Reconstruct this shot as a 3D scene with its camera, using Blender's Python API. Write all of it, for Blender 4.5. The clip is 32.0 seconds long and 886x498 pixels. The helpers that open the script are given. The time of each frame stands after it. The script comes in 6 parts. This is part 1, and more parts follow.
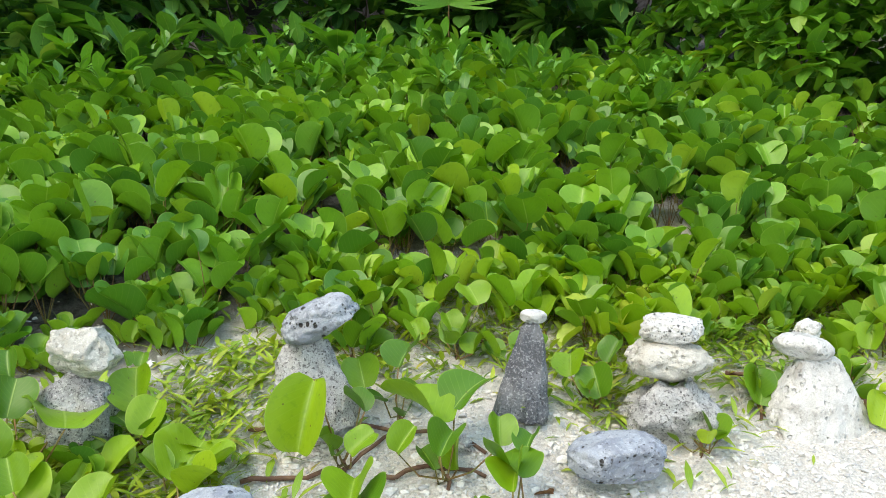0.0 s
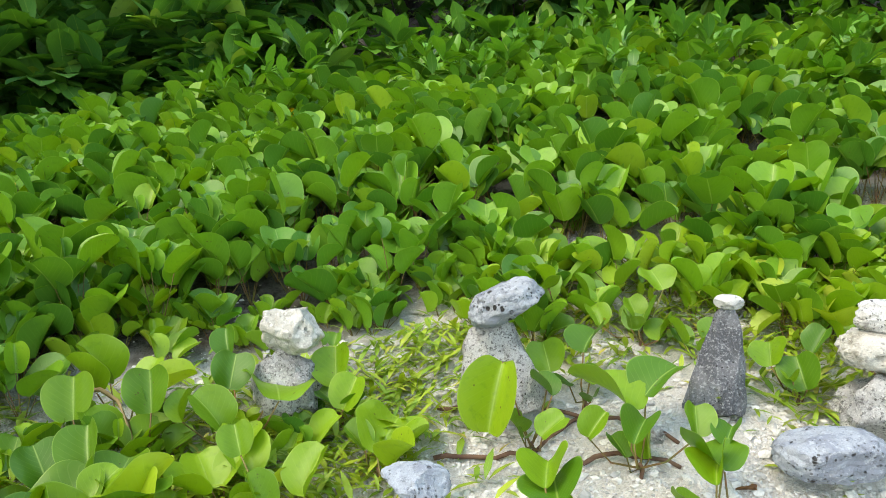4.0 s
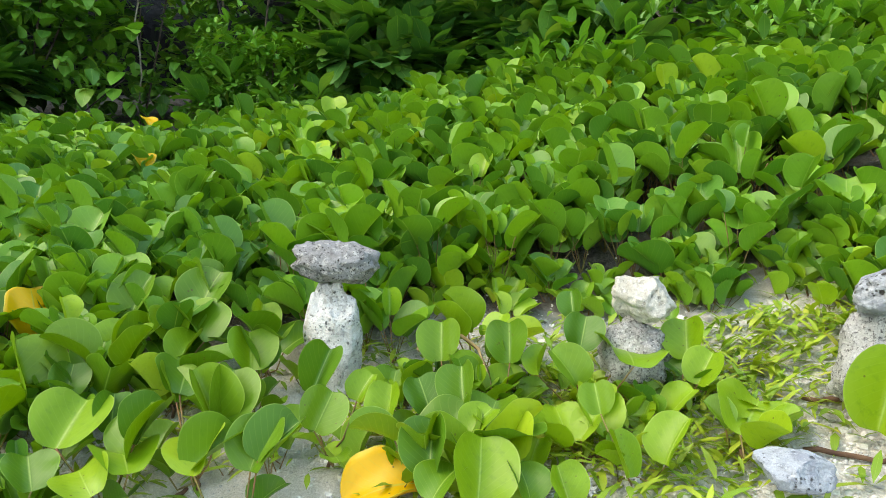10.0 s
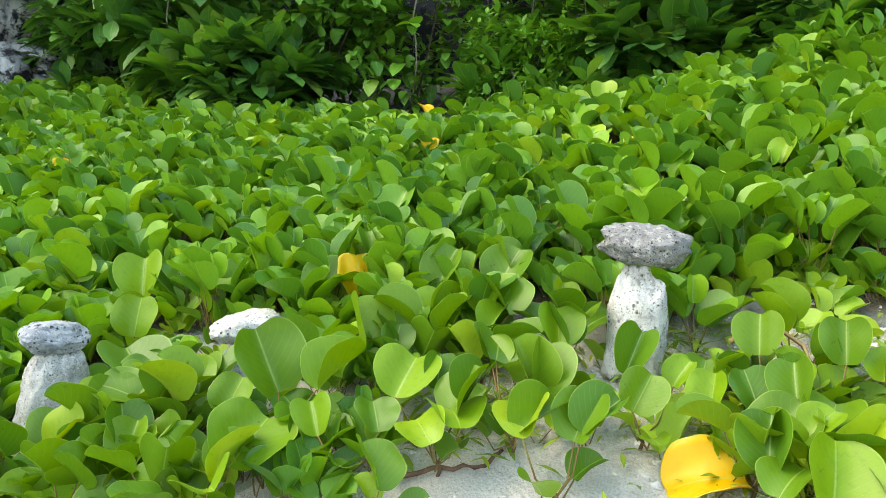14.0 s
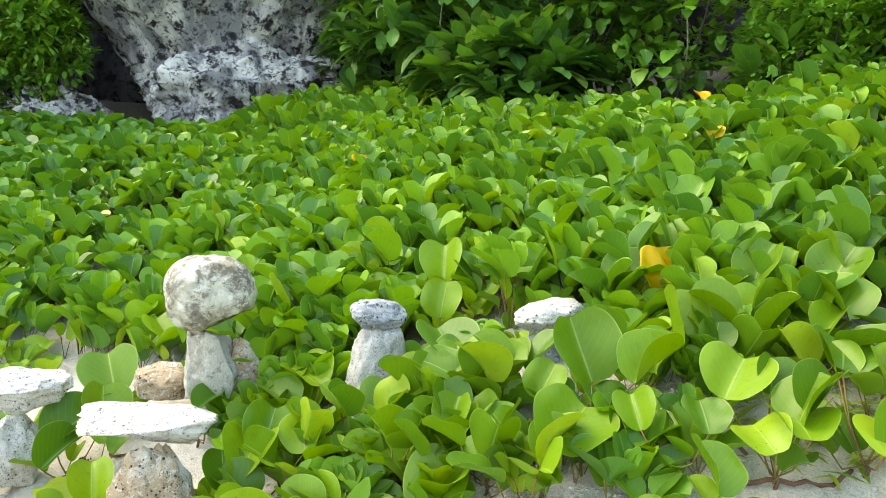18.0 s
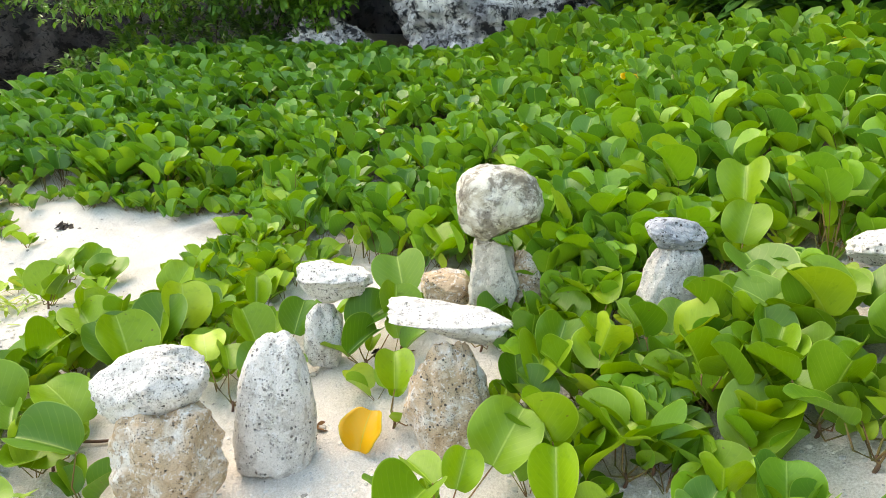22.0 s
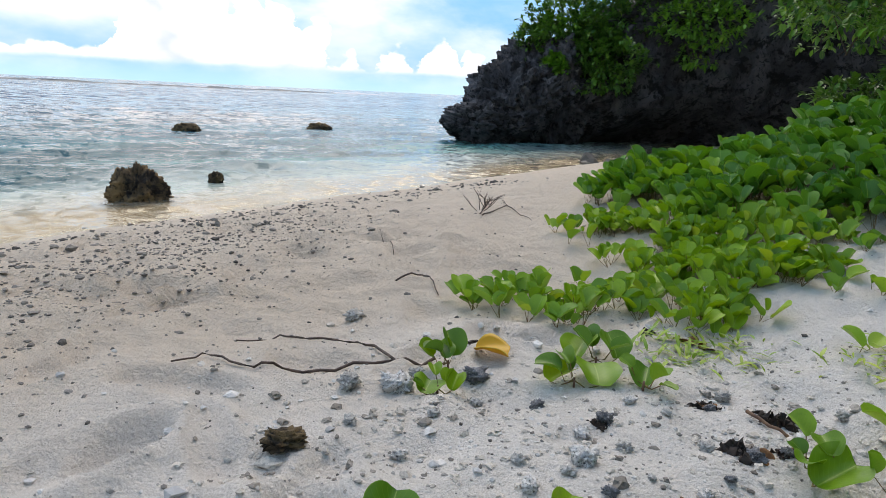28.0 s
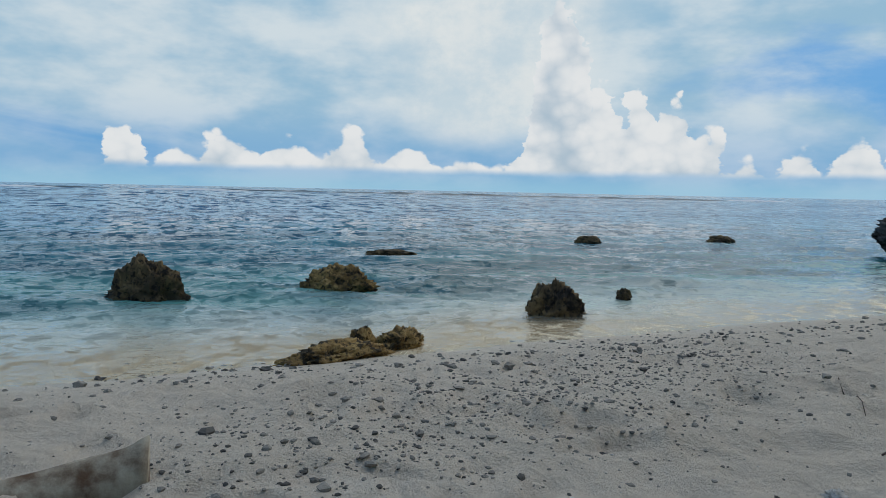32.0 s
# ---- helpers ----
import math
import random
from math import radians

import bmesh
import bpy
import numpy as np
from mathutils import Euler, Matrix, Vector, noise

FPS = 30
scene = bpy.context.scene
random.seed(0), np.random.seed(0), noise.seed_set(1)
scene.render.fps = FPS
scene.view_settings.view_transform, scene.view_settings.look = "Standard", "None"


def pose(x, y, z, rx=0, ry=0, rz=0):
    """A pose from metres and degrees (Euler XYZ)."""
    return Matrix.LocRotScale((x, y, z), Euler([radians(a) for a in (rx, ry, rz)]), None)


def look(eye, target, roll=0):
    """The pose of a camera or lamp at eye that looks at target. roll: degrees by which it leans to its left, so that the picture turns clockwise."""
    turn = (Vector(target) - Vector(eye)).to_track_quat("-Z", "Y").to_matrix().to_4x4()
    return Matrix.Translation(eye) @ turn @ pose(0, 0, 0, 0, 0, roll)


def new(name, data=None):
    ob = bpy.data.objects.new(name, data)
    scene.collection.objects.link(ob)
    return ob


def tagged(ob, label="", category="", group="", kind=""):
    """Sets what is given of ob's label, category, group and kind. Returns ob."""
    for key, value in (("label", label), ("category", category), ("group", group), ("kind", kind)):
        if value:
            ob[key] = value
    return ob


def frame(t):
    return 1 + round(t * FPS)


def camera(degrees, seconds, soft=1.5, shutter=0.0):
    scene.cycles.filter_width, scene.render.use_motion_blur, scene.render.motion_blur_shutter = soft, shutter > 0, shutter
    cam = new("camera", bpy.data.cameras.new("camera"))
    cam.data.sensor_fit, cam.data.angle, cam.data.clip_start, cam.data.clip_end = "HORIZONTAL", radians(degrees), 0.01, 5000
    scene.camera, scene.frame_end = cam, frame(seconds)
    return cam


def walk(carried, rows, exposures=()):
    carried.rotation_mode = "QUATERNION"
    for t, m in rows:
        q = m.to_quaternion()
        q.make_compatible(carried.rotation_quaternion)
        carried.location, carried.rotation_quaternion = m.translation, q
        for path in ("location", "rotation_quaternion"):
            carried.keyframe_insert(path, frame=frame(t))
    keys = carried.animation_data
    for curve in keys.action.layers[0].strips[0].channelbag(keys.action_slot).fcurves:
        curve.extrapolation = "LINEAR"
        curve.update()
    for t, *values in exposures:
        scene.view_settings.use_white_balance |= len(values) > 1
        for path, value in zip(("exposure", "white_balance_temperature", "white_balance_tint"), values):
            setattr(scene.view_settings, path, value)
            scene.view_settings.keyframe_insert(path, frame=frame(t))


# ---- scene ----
cam = camera(65.5, 32.0, soft=0.6)
PATH = [
    (0, 0.0002, -0.001, 0.3497, 89.4, 0.04, 0.18),
    (0.5, -0.0007, -0.0005, 0.3466, 89.32, 0.29, 2.04),
    (1, -0.0073, 0.0014, 0.347, 89.13, 0.45, 3.18),
    (1.5, -0.0131, 0.0038, 0.3463, 88.97, 0.49, 4.5),
    (2, -0.0228, 0.0031, 0.3475, 88.9, 0.64, 5.72),
    (2.5, -0.0345, 0.0016, 0.3474, 88.68, 0.68, 7.46),
    (3, -0.0413, -0.0025, 0.3488, 88.56, 0.9, 9.24),
    (3.5, -0.0451, -0.0077, 0.3498, 88.51, 1.01, 11.13),
    (5.5, -0.0887, -0.0072, 0.3369, 87.24, 0.45, 17.42),
    (6, -0.1058, -0.0155, 0.3358, 86.97, 0.58, 19.18),
    (6.5, -0.1188, -0.0117, 0.3283, 87.08, 0.69, 21.21),
    (7, -0.1307, -0.0169, 0.3259, 87.14, 0.87, 23.31),
    (7.5, -0.1369, -0.0175, 0.3254, 86.87, 0.93, 25.08),
    (8, -0.1473, -0.0272, 0.3256, 86.79, 0.69, 26.56),
    (8.5, -0.1554, -0.0335, 0.3294, 86.71, 0.37, 28.31),
    (9, -0.1628, -0.0426, 0.3272, 86.77, -0.08, 30.27),
    (9.5, -0.1743, -0.0586, 0.3304, 86.57, -0.77, 32.44),
    (10, -0.1822, -0.0661, 0.3236, 86.54, -1.37, 35.05),
    (10.5, -0.1881, -0.0717, 0.3172, 86.14, -1.68, 37.83),
    (11, -0.2127, -0.0855, 0.3135, 85.8, -1.88, 40.38),
    (11.5, -0.2291, -0.106, 0.311, 85.47, -2.11, 42.66),
    (12, -0.2357, -0.1142, 0.3087, 85.32, -2.48, 44.56),
    (12.5, -0.2522, -0.1339, 0.3083, 85.15, -2.68, 46.34),
    (13, -0.2617, -0.1489, 0.3098, 85.03, -2.75, 48.82),
    (13.5, -0.2731, -0.1703, 0.3066, 84.91, -2.85, 51.19),
    (14, -0.2804, -0.1758, 0.3034, 84.9, -2.87, 53.88),
    (14.5, -0.2916, -0.1776, 0.3012, 84.96, -2.83, 56.1),
    (16.5, -0.3059, -0.2251, 0.2961, 84.64, -2.91, 63.95),
    (17, -0.3256, -0.2527, 0.2931, 84.36, -2.89, 66.49),
    (17.5, -0.3407, -0.277, 0.2872, 84.04, -2.81, 69.64),
    (18, -0.353, -0.301, 0.2865, 83.56, -2.53, 73.14),
    (18.5, -0.3695, -0.3275, 0.2805, 82.9, -2.48, 76.38),
    (19, -0.3753, -0.3416, 0.278, 82.41, -2.39, 79.06),
    (19.5, -0.382, -0.3539, 0.2753, 81.69, -2.49, 81.27),
    (20, -0.3882, -0.3658, 0.2669, 80.77, -2.66, 83.58),
    (20.5, -0.3882, -0.3866, 0.2639, 79.85, -2.83, 85.45),
    (21, -0.399, -0.4043, 0.2502, 79.12, -2.71, 87.39),
    (21.5, -0.4142, -0.4262, 0.2341, 78.35, -2.9, 89.28),
    (22, -0.4257, -0.4367, 0.2199, 77.46, -2.7, 91.71),
    (22.5, -0.4289, -0.4577, 0.2081, 77, -2.81, 94.07),
    (23, -0.4383, -0.4906, 0.1908, 76.27, -2.99, 96.19),
    (23.5, -0.4489, -0.5294, 0.1724, 75.48, -3.36, 98.36),
    (24, -0.4686, -0.5659, 0.1623, 75.03, -3.39, 101.83),
    (24.5, -0.4835, -0.6308, 0.1579, 74.7, -2.6, 106.71),
    (25, -0.4884, -0.7133, 0.1462, 74.61, -2.07, 112.37),
    (25.5, -0.4921, -0.8236, 0.1406, 74.57, -1.52, 118.77),
    (26, -0.4815, -0.917, 0.1484, 74.6, -1.13, 124.5),
    (26.5, -0.4715, -0.9944, 0.1485, 74.72, -1.36, 129.66),
    (28.5, -0.3883, -1.2089, 0.1845, 78.32, -2.92, 145.91),
    (29, -0.3687, -1.2365, 0.1946, 79.07, -3.1, 149.24),
    (29.5, -0.3542, -1.2671, 0.2029, 79.93, -3.09, 152.64),
    (30, -0.3351, -1.2988, 0.2106, 81.2, -2.72, 157.21),
    (30.5, -0.3131, -1.3215, 0.2199, 82.26, -2.2, 161.71),
    (31, -0.295, -1.3444, 0.2288, 82.99, -1.77, 166.01),
    (31.5, -0.2818, -1.3656, 0.2413, 83.99, -1.39, 170.06),
    (32, -0.2641, -1.3787, 0.2483, 85.16, -1.19, 173.48),
]
# ---------------------------------------------------------------- world and light
EXPOSURES = [(0, 1.58, 7900, 12), (6.0, 1.74, 8200, 12), (12.0, 1.88, 8400, 11), (17.0, 2.2, 9000, 13), (20.0, 2.2, 9300, 15), (23.0, 1.86, 9200, 18), (26.0, 1.26, 7900, 19), (28.5, 0.60, 7700, 17), (30.0, 0.34, 7350, 12), (32.0, -0.18, 6750, 8)]
walk(cam, [(t, pose(x, y, z, rx, ry, rz)) for t, x, y, z, rx, ry, rz in PATH], EXPOSURES)

SKY_POWER = 1.0
SUN_AZ, SUN_EL = 230, 52          # compass-like turn from +y towards +x, and height, in degrees


class Nodes:
    """Short hand for building a node tree."""

    def __init__(self, tree):
        self.tree = tree

    def add(self, kind):
        return self.tree.nodes.new(kind)

    def put(self, sock, v):
        if isinstance(v, bpy.types.NodeSocket):
            self.tree.links.new(v, sock)
        elif v is not None:
            sock.default_value = v

    def math(self, op, a, b=None, c=None, clamp=False):
        n = self.add("ShaderNodeMath")
        n.operation, n.use_clamp = op, clamp
        for s, v in zip(n.inputs, (a, b, c)):
            self.put(s, v)
        return n.outputs[0]

    def mix(self, fac, a, b, blend="MIX"):
        n = self.add("ShaderNodeMix")
        n.data_type, n.blend_type = "RGBA", blend
        self.put(n.inputs[0], fac)
        self.put(n.inputs[6], a if isinstance(a, bpy.types.NodeSocket) else (*a, 1))
        self.put(n.inputs[7], b if isinstance(b, bpy.types.NodeSocket) else (*b, 1))
        return n.outputs[2]

    def noise(self, vec, scale, detail=3.0, rough=0.55, distort=0.0):
        n = self.add("ShaderNodeTexNoise")
        self.put(n.inputs["Vector"], vec)
        n.inputs["Scale"].default_value, n.inputs["Detail"].default_value = scale, detail
        n.inputs["Roughness"].default_value, n.inputs["Distortion"].default_value = rough, distort
        return n.outputs[0]

    def voronoi(self, vec, scale, rand=1.0, out="Distance"):
        n = self.add("ShaderNodeTexVoronoi")
        self.put(n.inputs["Vector"], vec)
        n.inputs["Scale"].default_value, n.inputs["Randomness"].default_value = scale, rand
        return n.outputs[out]

    def ramp(self, fac, lo, hi, a=0.0, b=1.0):
        n = self.add("ShaderNodeMapRange")
        n.clamp, n.interpolation_type = True, "SMOOTHSTEP"
        for s, v in zip(n.inputs, (fac, lo, hi, a, b)):
            self.put(s, v)
        return n.outputs[0]

    def stretch(self, vec, sx, sy, sz):
        n = self.add("ShaderNodeVectorMath")
        n.operation = "MULTIPLY"
        self.put(n.inputs[0], vec)
        n.inputs[1].default_value = (sx, sy, sz)
        return n.outputs[0]

    def bump(self, height, strength, dist, normal=None):
        n = self.add("ShaderNodeBump")
        n.inputs["Strength"].default_value, n.inputs["Distance"].default_value = strength, dist
        self.put(n.inputs["Height"], height)
        self.put(n.inputs["Normal"], normal)
        return n.outputs[0]

    def split(self, vec):
        n = self.add("ShaderNodeSeparateXYZ")
        self.put(n.inputs[0], vec)
        return n.outputs

    def join(self, x, y, z=0.0):
        n = self.add("ShaderNodeCombineXYZ")
        for s, v in zip(n.inputs, (x, y, z)):
            self.put(s, v)
        return n.outputs[0]


world = bpy.data.worlds.new("world")
scene.world = world
world.use_nodes = True
world.node_tree.nodes.clear()
W = Nodes(world.node_tree)
sky = W.add("ShaderNodeTexSky")
sky.sky_type, sky.sun_disc, sky.sun_elevation, sky.sun_rotation = "NISHITA", False, radians(SUN_EL), radians(SUN_AZ)
sky.dust_density, sky.ozone_density, sky.air_density = 0.4, 2.0, 1.0
dx, dy, dz = W.split(W.add("ShaderNodeTexCoord").outputs["Generated"])
az = W.math("ARCTAN2", dx, W.math("MULTIPLY", dy, -1.0))      # 0 straight out to sea, growing towards +x
el = W.math("ARCSINE", dz)
flat = W.join(az, W.math("MULTIPLY", el, 1.25), 0.0)
lumps = W.math("SUBTRACT", 0.75, W.math("ADD", W.math("MULTIPLY", W.voronoi(flat, 22.0), 0.75), W.math("MULTIPLY", W.voronoi(flat, 55.0), 0.33)))
wisp = W.noise(flat, 9.0, 8.0, 0.62)
billow = W.math("ADD", W.math("MULTIPLY", lumps, 0.65), W.math("MULTIPLY", wisp, 0.5))
azw = W.math("ADD", az, W.math("ADD", W.math("MULTIPLY", W.math("SUBTRACT", W.noise(flat, 14.0, 4.0, 0.6), 0.5), 0.075), W.math("MULTIPLY", W.math("SUBTRACT", W.noise(flat, 48.0, 3.0, 0.6), 0.5), 0.022)))
# cumulus banks: azimuth, half width and height of each, in radians
top = None
for a, wide, high in ((0.32, 0.03, 0.078), (0.25, 0.04, 0.05), (0.19, 0.055, 0.072), (0.11, 0.05, 0.062), (0.06, 0.16, 0.044), (0.02, 0.055, 0.078), (-0.06, 0.05, 0.060), (-0.14, 0.05, 0.046), (-0.20, 0.05, 0.036),
                      (-0.275, 0.045, 0.27), (-0.30, 0.03, 0.20), (-0.335, 0.035, 0.14), (-0.385, 0.036, 0.138), (-0.43, 0.035, 0.125), (-0.475, 0.035, 0.085), (-0.525, 0.035, 0.05), (-0.585, 0.032, 0.062), (-0.65, 0.038, 0.070), (-0.705, 0.035, 0.066), (-0.76, 0.035, 0.075),
                      (-0.95, 0.15, 0.10), (-1.25, 0.2, 0.14), (1.2, 0.25, 0.14), (1.9, 0.3, 0.2), (-1.8, 0.3, 0.2)):
    g = W.math("MULTIPLY", W.math("EXPONENT", W.math("MULTIPLY", W.math("POWER", W.math("ABSOLUTE", W.math("DIVIDE", W.math("SUBTRACT", azw, a), wide)), 2.2), -1.0)), high)
    top = g if top is None else W.math("SMOOTH_MAX", top, g, 0.02)
rim = W.math("ADD", top, W.math("MULTIPLY", W.math("SUBTRACT", billow, 0.345), W.ramp(top, 0.015, 0.12, 0.045, 0.105)))
inside = W.math("SUBTRACT", rim, el)
body = W.math("MULTIPLY", W.ramp(inside, 0.0, 0.009), W.ramp(W.math("ADD", el, W.math("MULTIPLY", W.math("SUBTRACT", wisp, 0.5), 0.012)), 0.022, 0.034))
lit = W.ramp(W.math("ADD", W.math("MULTIPLY", billow, 0.9), W.math("MULTIPLY", W.math("MINIMUM", inside, 0.14), -1.15)), -0.10, 0.45)
puff = W.mix(lit, (0.52, 0.67, 0.83), (0.98, 1.02, 1.08))
# high thin sheets with blue gaps between
sheet = W.noise(W.join(W.math("ADD", az, W.math("MULTIPLY", el, -0.5)), W.math("MULTIPLY", el, 2.6), 2.0), 2.3, 8.0, 0.56, 0.5)
veil = W.ramp(W.math("ADD", sheet, W.ramp(W.math("ABSOLUTE", W.math("ADD", az, 0.05)), 0.25, 0.85, 0.20, 0.0)), 0.37, 0.60)
veil = W.math("MULTIPLY", W.math("MULTIPLY", veil, W.ramp(el, 0.03, 0.14, 0.55, 0.95)), W.ramp(el, 0.30, 0.75, 1.0, 0.5))
veil_colour = W.mix(W.ramp(W.noise(W.join(az, W.math("MULTIPLY", el, 2.2), 5.0), 5.0, 5.0, 0.55), 0.35, 0.65), (0.34, 0.56, 0.76), (0.71, 0.81, 0.89))
SKY = W.mix(1.0, sky.outputs[0], (0.085, 0.095, 0.105), "MULTIPLY")
SKY = W.mix(W.ramp(el, 0.0, 0.30, 0.95, 0.35), SKY, (0.05, 0.33, 0.78))
anvil = W.math("MULTIPLY", W.math("EXPONENT", W.math("MULTIPLY", W.math("POWER", W.math("DIVIDE", W.math("ADD", az, 0.17), 0.17), 2.0), -1.0)), W.ramp(el, 0.03, 0.12))
anvil = W.ramp(W.math("ADD", anvil, W.math("MULTIPLY", W.math("SUBTRACT", sheet, 0.5), 1.1)), 0.15, 0.85)
SKY = W.mix(veil, SKY, veil_colour)
SKY = W.mix(W.math("MULTIPLY", anvil, 0.85), SKY, W.mix(W.ramp(wisp, 0.35, 0.65), (0.60, 0.73, 0.84), (0.84, 0.88, 0.91)))
SKY = W.mix(body, SKY, W.mix(1.0, puff, (0.86, 0.86, 0.86), "MULTIPLY"))
SKY = W.mix(W.ramp(el, 0.0, 0.035, 0.6, 0.0), SKY, (0.35, 0.65, 0.84))
back = W.add("ShaderNodeBackground")
W.put(back.inputs[0], SKY)
back.inputs[1].default_value = SKY_POWER
W.put(W.add("ShaderNodeOutputWorld").inputs[0], back.outputs[0])

sun = new("sun", bpy.data.lights.new("sun", "SUN"))
sun.data.energy, sun.data.angle, sun.data.color = 1.15, radians(48), (1.0, 0.95, 0.87)
sa, se = radians(SUN_AZ), radians(SUN_EL)
sun.matrix_world = look((0, 0, 20), (-math.sin(sa) * math.cos(se), -math.cos(sa) * math.cos(se), 20 - math.sin(se)))


# ---------------------------------------------------------------- materials
def material(name):
    m = bpy.data.materials.new(name)
    m.use_nodes = True
    m.node_tree.nodes.clear()
    n = Nodes(m.node_tree)
    out, bsdf = n.add("ShaderNodeOutputMaterial"), n.add("ShaderNodeBsdfPrincipled")
    n.put(out.inputs[0], bsdf.outputs[0])
    where = n.add("ShaderNodeTexCoord").outputs["Object"]
    return m, n, bsdf, out, where


def place_of(n):
    return n.add("ShaderNodeNewGeometry").outputs["Position"]


def sand_material():
    m, n, b, out, _ = material("coral_sand")
    p = place_of(n)
    grain, patch, lump = n.noise(p, 900, 2, 0.7), n.noise(p, 5, 4, 0.6), n.noise(p, 45, 5, 0.65)
    c = n.mix(patch, (0.60, 0.475, 0.35), (0.71, 0.585, 0.445))
    c = n.mix(n.ramp(grain, 0.35, 0.7), c, (0.76, 0.70, 0.62))
    c = n.mix(n.ramp(n.noise(p, 420, 2, 0.6), 0.60, 0.72), c, (0.40, 0.36, 0.31))
    c = n.mix(n.math("MULTIPLY", n.ramp(n.voronoi(p, 130), 0.1, 0.22, 1.0, 0.0), 0.45), c, (0.30, 0.27, 0.24))
    x, y, z = n.split(p)
    # whiter coral sand round the stacks
    white = n.ramp(n.math("ADD", y, n.math("MULTIPLY", n.noise(p, 2.2, 3), 0.8)), -2.9, -1.5)
    c = n.mix(n.math("MULTIPLY", white, 0.95), c, n.mix(n.ramp(n.noise(p, 300, 3, 0.7), 0.35, 0.65), (0.74, 0.70, 0.64), (0.94, 0.905, 0.855)))
    # dark litter and soil under the creeper, darkened further to deepen shade between leaves
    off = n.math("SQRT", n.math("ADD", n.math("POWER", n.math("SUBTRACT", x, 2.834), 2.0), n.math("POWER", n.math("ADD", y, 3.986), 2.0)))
    soil_shade = n.math("MULTIPLY", n.ramp(n.math("ADD", off, n.math("MULTIPLY", n.noise(p, 3, 4), 0.8)), 6.62, 6.95), n.ramp(y, -3.0, -1.0))
    c = n.mix(n.math("MULTIPLY", soil_shade, n.ramp(lump, 0.3, 0.6, 0.98, 0.85)), c, (0.042, 0.033, 0.02))
    # sea bed darkened by depth: the water's loss of light put into its colour
    bed = n.ramp(n.math("ADD", z, n.math("MULTIPLY", n.noise(p, 0.6, 4), 0.5)), -1.15, -0.75, 1.0, 0.0)
    c = n.mix(bed, c, n.mix(n.noise(p, 0.35, 4), (0.004, 0.045, 0.13), (0.015, 0.15, 0.27)))
    # the damp strip along the water
    wet = n.ramp(n.math("ADD", z, n.math("MULTIPLY", n.noise(p, 2.5, 3), 0.06)), -0.66, -0.57, 1.0, 0.0)
    c = n.mix(n.math("MULTIPLY", wet, 0.55), c, (0.68, 0.58, 0.44))
    n.put(b.inputs["Base Color"], c)
    n.put(b.inputs["Roughness"], n.ramp(wet, 0, 1, 0.95, 0.35))
    h = n.math("ADD", n.math("MULTIPLY", grain, 0.10), n.math("ADD", n.math("MULTIPLY", lump, 0.55), n.math("MULTIPLY", n.noise(p, 130, 4, 0.65), 0.42)))
    h = n.math("ADD", h, n.math("MULTIPLY", n.noise(p, 11, 2, 0.45), 1.5))
    n.put(b.inputs["Normal"], n.bump(h, 1.0, 0.03))
    return m


